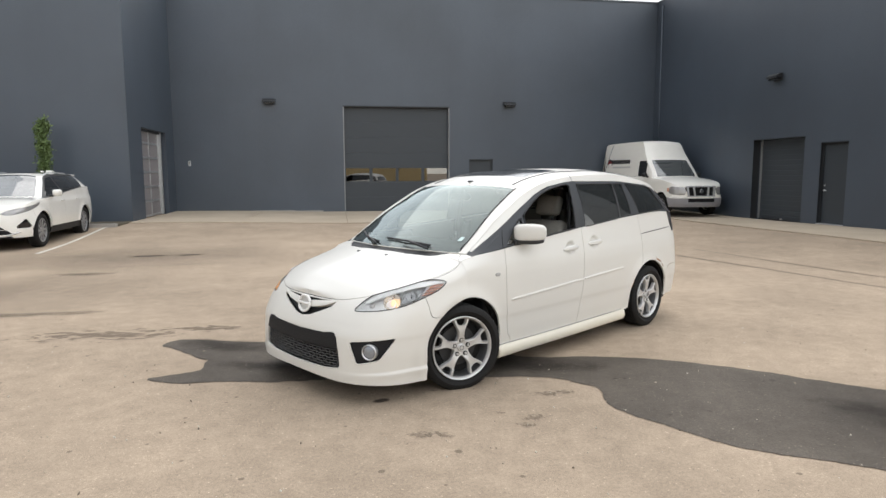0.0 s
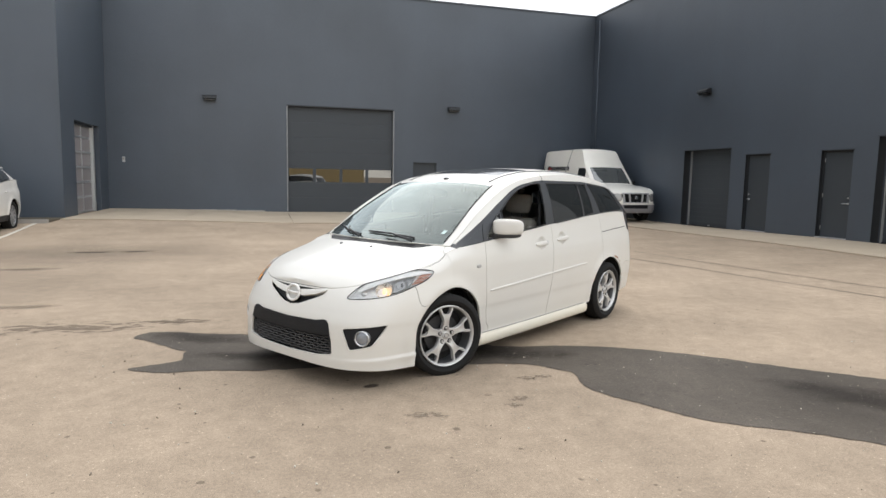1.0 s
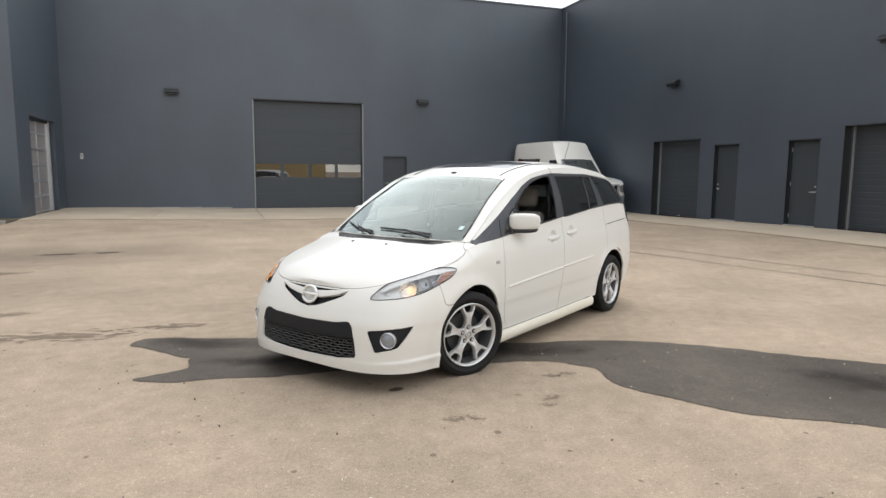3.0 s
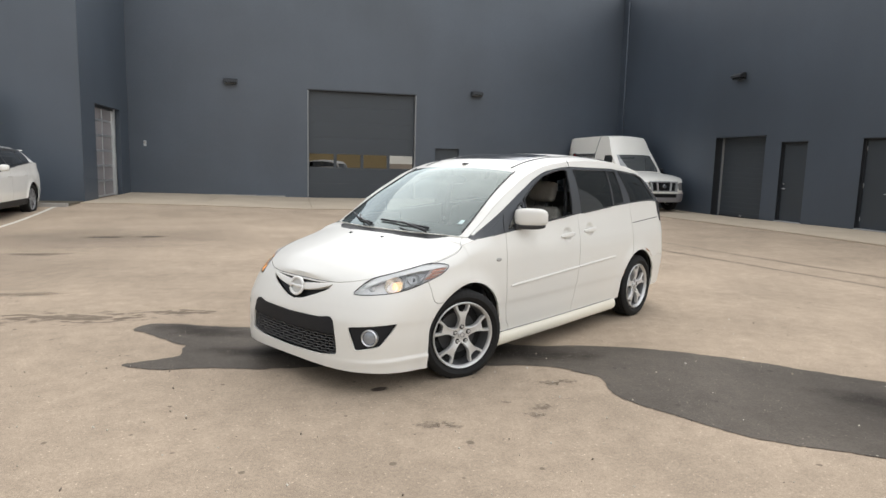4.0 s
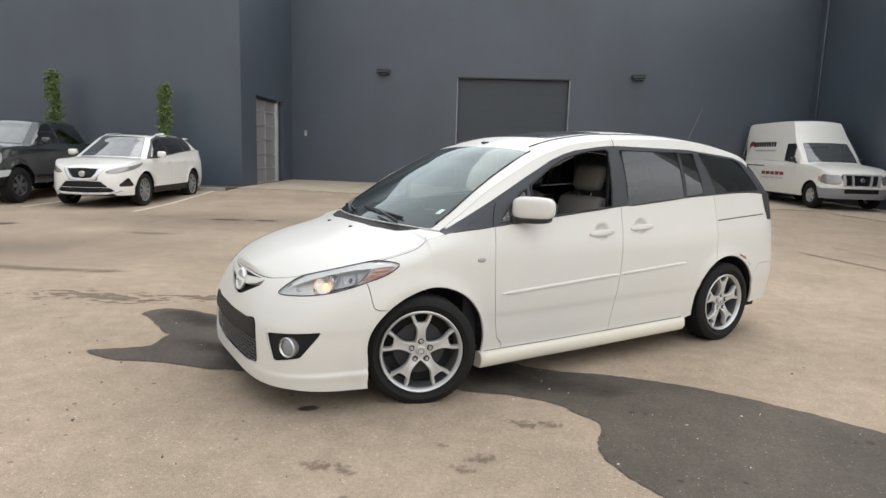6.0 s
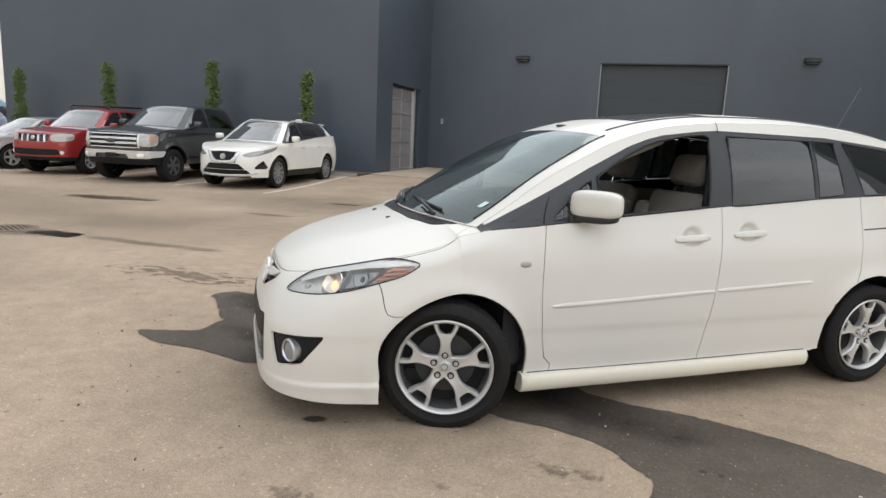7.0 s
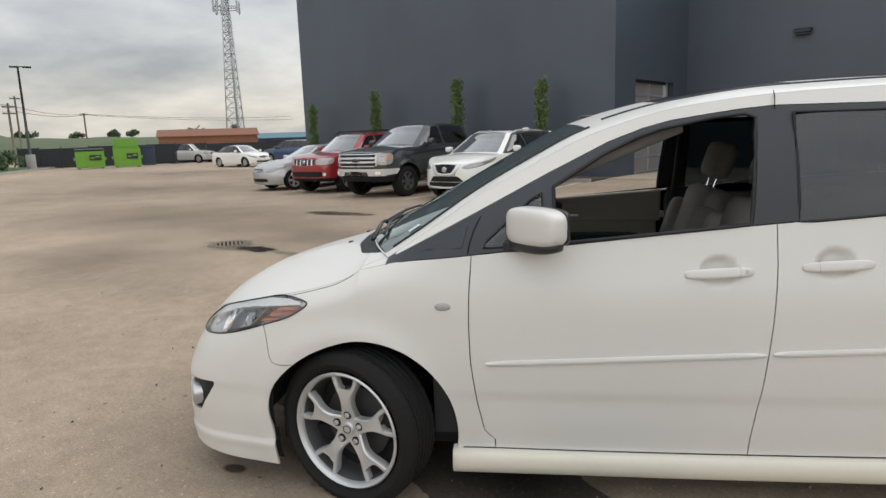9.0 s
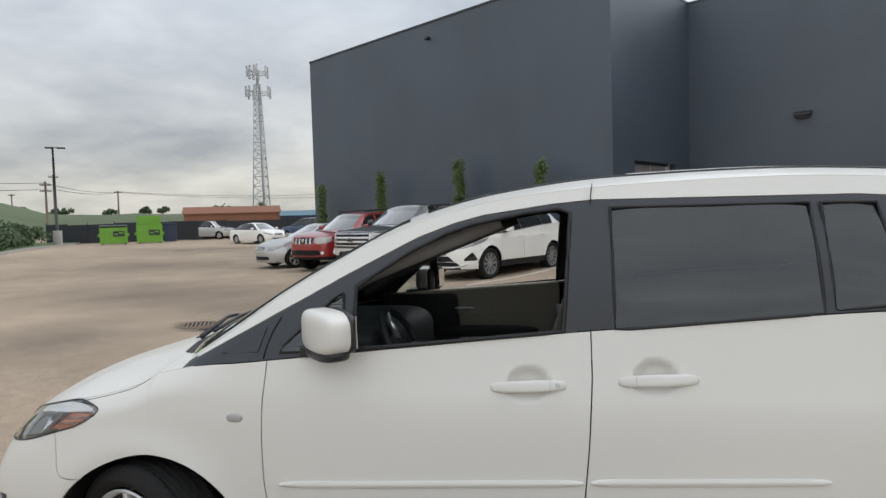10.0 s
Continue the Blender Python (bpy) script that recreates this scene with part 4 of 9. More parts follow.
def y_spoke_wheel(parent, R=0.31, width=0.205, rim=0.226, detail=True, seg=56):
    """An alloy wheel with five spokes that fork in two, its parts under parent; the axle lies along y, the outer face at y > 0."""
    tyre_mesh("tyre", parent, R, width, rim - 0.002, M["rubber"], seg)
    yo = width * 0.40
    r = lathe("rim", [(rim, yo + 0.008), (rim - 0.006, yo + 0.013), (rim - 0.012, yo + 0.009), (rim - 0.019, yo - 0.004), (rim - 0.021, yo - 0.014)], M["wheel_silver"], parent, seg=seg)
    lathe("rim_barrel", [(rim - 0.017, yo - 0.008), (rim - 0.026, yo - 0.04), (rim - 0.03, -0.06), (rim, -0.07)], M["wheel_dark"], parent, seg=seg)
    lathe("brake_disc", [(0.02, -0.005), (0.15, -0.005), (0.15, -0.02), (0.02, -0.02)], M["brake"], parent, seg=40)
    lathe("brake_drum", [(0.005, -0.03), (rim - 0.03, -0.03), (rim - 0.03, -0.05), (0.005, -0.05)], M["underside"], parent, seg=40)
    ri = rim - 0.010
    a1, a2 = radians(17.2), radians(11.0)

    def depth(x):
        return yo - 0.003 - 0.016 * (1 - sstep(0.03, 0.12, x)) - 0.006 * sstep(0.13, ri, x)
    outer = curve([(0.0, 0.046), (0.045, 0.036), (0.075, 0.0275), (0.105, 0.0242), (0.135, 0.0295), (0.163, 0.0445), (0.188, 0.0562), (ri * math.cos(a1), ri * math.sin(a1))])
    inner = curve([(0.0, 0.0), (0.1665, 0.0), (0.168, 0.014), (0.1715, 0.0235), (0.18, 0.03), (0.192, 0.0345), (ri * math.cos(a2), ri * math.sin(a2))])
    xs = [0.0, 0.03, 0.05, 0.07, 0.09, 0.11, 0.128, 0.146, 0.160, 0.1665, 0.168, 0.1715, 0.176, 0.182, 0.19, 0.198, ri * math.cos(a1)]
    for k in range(5):
        bm = bmesh.new()
        for sg in (1, -1):
            rows = []
            for x in xs:
                zo, zi = float(outer(x)), max(0.0, float(inner(x)))
                if x <= 0.167:
                    zi = 0.0
                d, w = depth(x), zo - zi
                e = min(0.006, w * 0.3)
                open_ = x > 0.167
                prof = [(zo, d - 0.036), (zo, d - 0.007), (zo - e, d), (zi + (e if open_ else 0.0), d - (0.0 if open_ else 0.0035)), (zi, d - (0.007 if open_ else 0.0035)), (zi, d - (0.03 if open_ else 0.0035))]
                rows.append([bm.verts.new((x, y, sg * z)) for z, y in prof])
            for p, q in zip(rows, rows[1:]):
                for i in range(len(p) - 1):
                    bm.faces.new((p[i], p[i + 1], q[i + 1], q[i]))
        bmesh.ops.remove_doubles(bm, verts=bm.verts[:], dist=1e-4)
        bmesh.ops.dissolve_degenerate(bm, edges=bm.edges[:], dist=1e-5)
        bmesh.ops.recalc_face_normals(bm, faces=bm.faces[:])
        if sum(f.normal.y * f.calc_area() for f in bm.faces) < 0:
            bmesh.ops.reverse_faces(bm, faces=bm.faces[:])
        bm.transform(Matrix.Rotation(radians(72 * k - 90), 4, "Y"))
        ob = part("spoke", bm, M["wheel_silver"], parent, smooth=True)
        ob.data.set_sharp_from_angle(angle=radians(40))
    hub = yo - 0.012
    lathe("hub_cap", [(0.0, hub + 0.004), (0.024, hub + 0.003), (0.029, hub - 0.002), (0.031, hub - 0.03)], M["wheel_silver"], parent, "silver hub cap with a plain round mark", seg=24)
    if detail:
        bm = bmesh.new()
        add_tube(bm, [(0.017 * math.cos(t), hub + 0.005, 0.015 * math.sin(t)) for t in np.linspace(0, 2 * math.pi, 21)[:-1]], 0.0022, 5, True)
        bmesh.ops.recalc_face_normals(bm, faces=bm.faces[:])
        part("hub_mark", bm, M["wheel_dark"], parent)
        for k in range(5):
            t = radians(72 * k + 90)
            at = pose(0.0565 * math.cos(t), 0, 0.0565 * math.sin(t))
            d = depth(0.0565)
            lathe("lug_seat", [(0.0, d + 0.0012), (0.0165, d + 0.0012), (0.018, d - 0.003)], M["underside"], parent, seg=16, m=at)
            lathe("lug_nut", [(0.0, d + 0.009), (0.008, d + 0.009), (0.0115, d + 0.005), (0.012, d - 0.01)], M["satin_silver"], parent, seg=6, m=at)


def multi_spoke_wheel(parent, R, width, rim, spokes=10, mat="wheel_silver", seg=36, w0=0.024, w1=0.03):
    """A simpler alloy wheel with straight spokes, for cars farther off."""
    tyre_mesh("tyre", parent, R, width, rim - 0.002, M["rubber"], seg, tread=False)
    yo = width * 0.38
    lathe("rim", [(rim, yo + 0.006), (rim - 0.016, yo + 0.008), (rim - 0.024, yo - 0.03), (rim - 0.03, -0.05), (rim, -0.06)], M[mat], parent, seg=seg)
    lathe("brake_drum", [(0.005, -0.01), (rim - 0.028, -0.01), (rim - 0.028, -0.04)], M["underside"], parent, seg=24)
    bm = bmesh.new()
    for k in range(spokes):
        vs = add_box(bm, 0.02, rim - 0.01, yo - 0.035, yo - 0.004, -0.5, 0.5)
        for v in vs:
            v.co.z *= 2 * (w0 if v.co.x < 0.1 else w1)
            if v.co.x < 0.1:
                v.co.y -= 0.008
        bmesh.ops.transform(bm, matrix=Matrix.Rotation(2 * math.pi * k / spokes, 4, "Y"), verts=vs)
    part("spokes", bm, M[mat], parent)
    lathe("hub_cap", [(0.0, yo), (0.05, yo - 0.002), (0.058, yo - 0.02)], M[mat], parent, seg=20)


def car_body(sh, car, band_polys, side_polys, names, gap=0.0021, fold=0.014, arch_r=None, hood_polys=(), canopy_polys=(), liner=True, joined=("front_bumper",)):
    """Splits a car's surfaces into its panels. *_polys: (key, outline, recess); names: key -> (name, material, label), None: a hole."""
    def work(P, U, polys, halves, default, up=False):
        lab, P2 = split(P, U, [np.array(p[1], float) for p in polys])
        keys = [default] + [p[0] for p in polys]
        rec = [0.0] + [p[2] if len(p) > 2 else 0.0 for p in polys]
        Nn0 = grid_normals(P)
        mid = P[P.shape[0] // 2, P.shape[1] // 2]
        s = Nn0[P.shape[0] // 2, P.shape[1] // 2]
        ref = np.array([0, 0, 1.0]) if up else np.array([mid[0] * 0.2, mid[1], 0])
        if s @ ref < 0:
            Nn0 = -Nn0
            flip0 = True
        else:
            flip0 = False
        done = {}
        for i, key in enumerate(keys):
            if names.get(key) is None:
                continue
            cells = list(zip(*np.nonzero(lab == i - 1)))
            if not cells:
                continue
            for half in halves:
                sg = np.array([1, half, 1.0])
                Q, Nn = (P2 - Nn0 * rec[i]) * sg, Nn0 * sg
                flip = flip0 != (half < 0)
                edge0 = (lambda a, b: a[1] == 0 and b[1] == 0 and len(halves) == 2 and not up and abs(P2[a][1]) < 0.02)
                k = key if (key in joined or len(halves) == 1) else (key, half)
                shl = done.setdefault(k, Shell())
                shl.add(Q, Nn, cells, flip, gap, fold + rec[i] * 0, edge0)
        out = {}
        for k, shl in done.items():
            key = k[0] if isinstance(k, tuple) else k
            nm, mat, lb = names[key]
            par = car
            out[k] = shl.make(nm, M[mat], par, lb)
        return out, lab
    parts, lab = work(sh.band, sh.bandU, band_polys, (1, -1), "body")
    hood = work(sh.hood, np.stack([sh.hood[..., 0], sh.hood[..., 1]], -1), list(hood_polys), (1,), "hood", True)[0]
    cu = np.stack([np.broadcast_to(sh.canopy_xc[:, None], sh.canopy.shape[:2]), np.broadcast_to(sh.q[None] * 0.7, sh.canopy.shape[:2])], -1)
    can, clab = work(sh.canopy, cu, list(canopy_polys), (1,), "roof", True)
    side, slab_ = work(sh.side, sh.sideU, list(side_polys), (1, -1), "window_frame")
    parts.update(hood), parts.update(can), parts.update(side)
    if liner:
        # black inner shell behind the gaps, and a cloth lining under the roof
        hole = [i for i, p in enumerate(band_polys) if names.get(p[0]) is None or p[0] in ("headlight", "fog_bezel")]
        Nn = grid_normals(sh.band)
        if Nn[sh.band.shape[0] // 2, sh.band.shape[1] // 2][1] < 0:
            Nn = -Nn
        shl = Shell()
        Pin = sh.band - Nn * 0.045
        Pin[..., 1] = np.maximum(Pin[..., 1], 0)
        cells = [c for c in zip(*np.nonzero(~np.isin(lab, hole)))]
        for half in (1, -1):
            sg = np.array([1, half, 1.0])
            shl.add(Pin * sg, Nn * sg, cells, False, 0, 0, lambda a, b: True)
        shl.make("inner_shell", M["underside"], car)
        Nh = grid_normals(sh.hood)
        if Nh[..., 2].mean() < 0:
            Nh = -Nh
        shl = Shell()
        shl.add(sh.hood * np.array([0.995, 0.97, 1]) - np.array([0, 0, 0.03]), Nh, [(r, c) for r in range(sh.hood.shape[0] - 1) for c in range(sh.hood.shape[1] - 1)], False, 0, 0, lambda a, b: True)
        shl.make("bonnet_liner", M["underside"], car)
        keys = [p[0] for p in canopy_polys]
        Nc = grid_normals(sh.canopy)
        if Nc[..., 2].mean() < 0:
            Nc = -Nc
        shl = Shell()
        glassy = [i for i, k in enumerate(keys) if k in ("windscreen", "rear_window")]
        shl.add(sh.canopy - Nc * 0.025, -Nc, [c for c in zip(*np.nonzero(~np.isin(clab, glassy)))], False, 0, 0, lambda a, b: True)
        shl.make("headliner", M["liner"], car)
    return parts


def seat_shape(parent, x, y, z, mat, width=0.5, headrest=True, lean=18):
    """A car seat: cushion, backrest with bolsters and a headrest on two posts, all parts of one seat."""
    s = new("seat")
    s.parent = parent
    s.location = (x, y, z)

    def pad(name, lim, m=None, bev=0.05):
        bm = bmesh.new()
        add_box(bm, *lim, bevel=bev, m=m)
        bmesh.ops.subdivide_edges(bm, edges=bm.edges[:], cuts=1, use_grid_fill=True)
        return part(name, bm, mat, s, smooth=True)
    w = width / 2
    pad("cushion", (-0.28, 0.26, -w, w, 0.0, 0.17))
    t = pose(-0.22, 0, 0.14, 0, -lean, 0)
    pad("backrest", (-0.07, 0.06, -w * 0.92, w * 0.92, 0.0, 0.6), t)
    for sg in (1, -1):
        pad("bolster", (-0.03, 0.11, sg * w * 0.9 - 0.05, sg * w * 0.9 + 0.05, 0.04, 0.5), t, 0.04)
    if headrest:
        pad("headrest", (-0.05, 0.055, -0.135, 0.135, 0.645, 0.84), t, 0.045)
        for sg in (1, -1):
            bm = bmesh.new()
            add_tube(bm, [(0, sg * 0.06, 0.58), (0, sg * 0.06, 0.68)], 0.0045)
            bm.transform(t)
            part("post", bm, M["chrome"], s)
    return s


def blob(name, lim, mat, parent, power=3.2, label="", m=None, nu=28, nv=16, shape=None):
    """A rounded box (superellipsoid) between the limits; shape may bend a point further."""
    x0, x1, y0, y1, z0, z1 = lim
    e = 2 / power
    vs, fs = [], []
    for j in range(nv + 1):
        b = -math.pi / 2 + math.pi * j / nv
        for i in range(nu):
            a = 2 * math.pi * i / nu
            cb, sb, ca, sa = math.cos(b), math.sin(b), math.cos(a), math.sin(a)
            k = abs(cb) ** e
            p = Vector((math.copysign(abs(ca) ** e, ca) * k, math.copysign(abs(sa) ** e, sa) * k, math.copysign(abs(sb) ** e, sb)))
            p = Vector(((x0 + x1) / 2 + p.x * (x1 - x0) / 2, (y0 + y1) / 2 + p.y * (y1 - y0) / 2, (z0 + z1) / 2 + p.z * (z1 - z0) / 2))
            if shape:
                p = shape(p)
            vs.append(m @ p if m is not None else p)
    for j in range(nv):
        for i in range(nu):
            fs.append((j * nu + i, j * nu + (i + 1) % nu, (j + 1) * nu + (i + 1) % nu, (j + 1) * nu + i))
    ob = mesh_ob(name, vs, fs, mat, parent, label)
    bm = bmesh.new()
    bm.from_mesh(ob.data)
    bmesh.ops.remove_doubles(bm, verts=bm.verts[:], dist=1e-4)
    bmesh.ops.recalc_face_normals(bm, faces=bm.faces[:])
    bm.to_mesh(ob.data)
    bm.free()
    ob.data.shade_smooth()
    return ob


def wheel_well(car, wx, hub_z, r, y0, y1, side):
    """A black liner round the upper part of a wheel."""
    vs, fs, n = [], [], 28
    for i in range(n + 1):
        t = radians(4) + radians(172) * i / n
        for y in (y0, y1):
            vs.append((wx + r * math.cos(t), y * side, hub_z + r * math.sin(t)))
    for i in range(n):
        fs.append((2 * i, 2 * i + 1, 2 * i + 3, 2 * i + 2))
    k = len(vs)
    for i in range(n + 1):
        vs.append(vs[2 * i])
    vs.append((wx, y0 * side, hub_z))
    for i in range(n):
        fs.append((k + i, k + i + 1, k + n + 1))
    return mesh_ob("wheel_well", vs, fs, M["underside"], car, smooth=False)


# ---- the white minivan ----
def build_minivan():
    sh = CarShape(HERO, 0.0145)
    car = thing("minivan", "white compact minivan with five-spoke alloy wheels, parked on the asphalt yard", "car", VAN)
    X = sh.ux
    # dished hollows behind the door handles
    for u0, z0 in ((2.782, 0.93), (3.165, 0.952)):
        d = np.hypot((sh.bandU[..., 0] - u0) / 0.068, (sh.bandU[..., 1] - z0) / 0.052)
        sh.band[..., 1] -= 0.022 * np.clip(1.15 * (1 - d ** 2.5), 0, 1) ** 0.8

    def arc(cx, cz, r, squeeze=0.0):
        """A wheel opening; squeeze draws its front edge back and upright low down."""
        out = []
        for x, z in circle_poly(cx, cz, r, 72):
            if x > cx and squeeze:
                k = 1 - squeeze * min(1.0, max(0.0, (0.62 - z) / 0.34))
                x = cx + ((x - cx) if z > cz else r) * k
            out.append((X(x), z))
        return out
    fender = [(0.45, 0.55), (0.45, 1.3), (1.9, 1.3), (1.91, 0.98), (1.90, 0.86), (1.896, 0.74), (1.90, 0.59), (1.92, 0.43), (1.945, 0.31), (1.985, 0.27), (1.985, 0.05), (0.45, 0.05)]
    bumper = [(-0.1, 0.0), (-0.1, 0.8), (0.62, 0.8), (0.84, 0.72), (0.985, 0.735), (1.03, 0.70), (1.075, 0.652), (1.105, 0.612), (1.13, 0.582), (1.16, 0.571), (1.45, 0.568), (1.45, 0.0)]
    mid_seam = [(2.978, 1.3), (2.978, 0.95), (2.965, 0.75), (2.942, 0.52), (2.915, 0.31), (2.905, 0.05)]
    fdoor = [(1.9, 1.3), (1.91, 0.98), (1.90, 0.86), (1.896, 0.74), (1.90, 0.59), (1.92, 0.43), (1.945, 0.31), (1.985, 0.27), (1.985, 0.05)] + mid_seam[::-1]
    rdoor = mid_seam + [(3.8, 0.05), (3.86, 0.4), (3.97, 0.62), (4.01, 0.72), (4.018, 0.9), (4.01, 1.04), (3.99, 1.3)]
    rbump = [(X(-1.72), 0.0), (X(-1.72), 0.52), (X(-1.8), 0.6), (9, 0.6), (9, 0)]
    tail = [(X(-1.94), 0.95), (X(-1.9), 1.05), (X(-1.86), 1.3), (X(-1.86) + 0.42, 1.3), (X(-1.94) + 0.36, 0.95)]
    head = smooth_poly([(0.545, 0.645), (0.60, 0.695), (0.68, 0.742), (0.78, 0.785), (0.88, 0.812), (1.0, 0.830), (1.09, 0.826), (1.15, 0.812), (1.13, 0.784), (1.08, 0.752), (1.0, 0.722), (0.90, 0.685), (0.80, 0.662), (0.68, 0.648)], k=4)
    ugrille = [(-0.05, 0.676), (0.20, 0.678), (0.385, 0.684), (0.33, 0.65), (0.2, 0.605), (0.08, 0.564), (0.0, 0.552), (-0.05, 0.552)]
    lgrille = [(-0.05, 0.462), (0.28, 0.475), (0.36, 0.49), (0.395, 0.487), (0.418, 0.462), (0.465, 0.272), (0.455, 0.255), (0.30, 0.236), (-0.05, 0.223)]
    plate = [(-0.05, 0.462), (0.28, 0.475), (0.36, 0.49), (0.395, 0.487), (0.418, 0.462), (0.435, 0.385), (-0.05, 0.366)]
    fog = [(0.545, 0.444), (0.70, 0.456), (0.885, 0.468), (0.895, 0.462), (0.86, 0.41), (0.80, 0.335), (0.785, 0.325), (0.63, 0.30), (0.615, 0.305), (0.575, 0.38)]
    band = [("front_fender", fender), ("front_bumper", bumper), ("front_door", fdoor), ("rear_door", rdoor), ("rear_bumper", rbump), ("tail_lamp", tail),
            ("headlight", head), ("upper_grille", ugrille, 0.03), ("grille_mesh", lgrille, 0.035), ("plate_holder", plate, -0.004), ("fog_bezel", fog, 0.018),
            ("arch", arc(1.32, 0.298, 0.372, 0.2)), ("arch", arc(-1.365, 0.315, 0.372))]
    side = [("roof_side", [(1.4, 1.3), (1.18, 0.985), (1.0, 1.075), (0.76, 1.197), (0.6, 1.28), (0.37, 1.392), (0.25, 1.435), (0.15, 1.46), (-0.08, 1.49), (-0.21, 1.5), (-1.0, 1.492), (-1.6, 1.446), (-1.76, 1.41), (-1.86, 1.33), (-2.2, 1.3), (-2.2, 1.9), (0, 1.9)]),
            ("quarter_light", [(0.835, 1.018), (0.825, 1.04), (0.66, 1.19), (0.62, 1.215), (0.607, 1.036)]),
            ("front_window", [(0.575, 1.032), (0.575, 1.235), (0.394, 1.346), (0.27, 1.404), (0.19, 1.43), (0.008, 1.464), (-0.10, 1.474), (-0.135, 1.46), (-0.105, 1.09)]),
            ("rear_side_window", [(-0.262, 1.474), (-0.855, 1.471), (-0.862, 1.142), (-0.262, 1.094)]),
            ("small_side_window", [(-0.888, 1.47), (-1.045, 1.467), (-1.09, 1.17), (-0.892, 1.149)]),
            ("quarter_window", [(-1.135, 1.468), (-1.58, 1.43), (-1.635, 1.415), (-1.67, 1.39), (-1.815, 1.185), (-1.25, 1.168)]),
            ("tail_lamp", [(-1.93, 1.0), (-1.86, 1.19), (-1.77, 1.36), (-1.86, 1.40), (-2.3, 1.3), (-2.3, 1.0)])]
    names = {"body": ("quarter_panel", "paint_white", ""), "front_fender": ("front_fender", "paint_white", ""), "front_bumper": ("front_bumper", "paint_white", ""),
             "front_door": ("front_door", "paint_white", ""), "rear_door": ("rear_door", "paint_white", ""), "rear_bumper": ("rear_bumper", "paint_white", ""),
             "tail_lamp": ("tail_lamp", "dark_lens", "dark smoked tail lamp"), "headlight": ("headlight_lens", "glass_lens", "clear headlight lens"), "upper_grille": ("upper_grille", "black_plastic", "black upper grille"),
             "grille_mesh": ("grille_back", "black_plastic", "black lower grille backing"), "plate_holder": ("plate_holder", "black_plastic", "blank black plate holder"), "fog_bezel": ("fog_lamp_bezel", "black_plastic", "black fog lamp surround"),
             "arch": None, "hood": ("hood", "paint_white", ""), "cowl": ("cowl", "black_plastic", "black cowl panel"), "fender_top": ("fender_top", "paint_white", ""), "fender_top_far": ("fender_top", "paint_white", ""),
             "roof": ("roof", "paint_white", ""), "windscreen": ("windscreen", "glass_hazy", "windscreen that mirrors the clouds"), "sunroof": ("sunroof", "gloss_black", "dark glass sunroof"), "rear_window": ("rear_window", "glass_dark", "tinted rear window"),
             "window_frame": ("window_frame", "frame_grey", "dark grey window frame"), "roof_side": ("roof_side", "paint_white", ""), "quarter_light": ("quarter_light", "glass_clear", "small clear fixed pane"),
             "front_window": None, "rear_side_window": ("rear_side_window", "glass_dark", "tinted side window"), "small_side_window": ("small_side_window", "glass_dark", "tinted side window"),
             "quarter_window": ("quarter_window", "glass_dark", "tinted side window")}
    hoodp = [("cowl", [(1.455, 0), (1.44, 0.3), (1.38, 0.5), (1.3, 0.595), (1.2, 0.63), (1.0, 0.63), (1.0, -0.63), (1.2, -0.63), (1.3, -0.595), (1.38, -0.5), (1.44, -0.3)]),
             ("fender_top", [(1.42, 0.92), (1.36, 0.80), (1.29, 0.73), (1.21, 0.685), (1.0, 0.675), (1.0, 0.95), (1.42, 0.95)]),
             ("fender_top_far", [(1.42, -0.92), (1.36, -0.80), (1.29, -0.73), (1.21, -0.685), (1.0, -0.675), (1.0, -0.95), (1.42, -0.95)])]
    canp = [("windscreen", [(1.39, -0.645), (1.39, 0.645), (1.0, 0.62), (0.5, 0.565), (0.485, 0.54), (0.48, 0), (0.485, -0.54), (0.5, -0.565), (1.0, -0.62)]),
            ("sunroof", [(0.17, -0.42), (0.17, 0.42), (0.15, 0.44), (-0.33, 0.44), (-0.35, 0.42), (-0.35, -0.42), (-0.33, -0.44), (0.15, -0.44)]),
            ("rear_window", [(-2.08, -0.6), (-2.08, 0.6), (-2.21, 0.6), (-2.21, -0.6)])]
    car_body(sh, car, band, side, names, hood_polys=hoodp, canopy_polys=canp, joined=("front_bumper", "upper_grille", "grille_mesh", "plate_holder", "rear_bumper"))

    # wheels; the front pair is turned to the right
    for wx, steer in ((1.362, -20), (-1.37, 0)):
        for sg in (1, -1):
            w = new("wheel")
            w.parent = car
            w.matrix_local = pose(wx, sg * (0.785 if wx > 0 else 0.775), 0.306 if wx > 0 else 0.311, 0, 0, (0 if sg > 0 else 180) + steer)
            y_spoke_wheel(w, R=0.319 if wx > 0 else 0.312, rim=0.239 if wx > 0 else 0.226)
            wheel_well(car, wx - 0.02 if wx > 0 else wx, 0.31, 0.4, 0.45, 0.78 if wx > 0 else 0.85, sg)
    box("underbody", (-2.0, 1.7, -0.72, 0.72, 0.2, 0.26), M["underside"], car)
    box("floor_pan", (-2.0, 0.95, -0.74, 0.74, 0.26, 0.36), M["dash"], car)
    box("firewall", (0.95, 1.05, -0.76, 0.76, 0.26, 0.9), M["dash"], car)

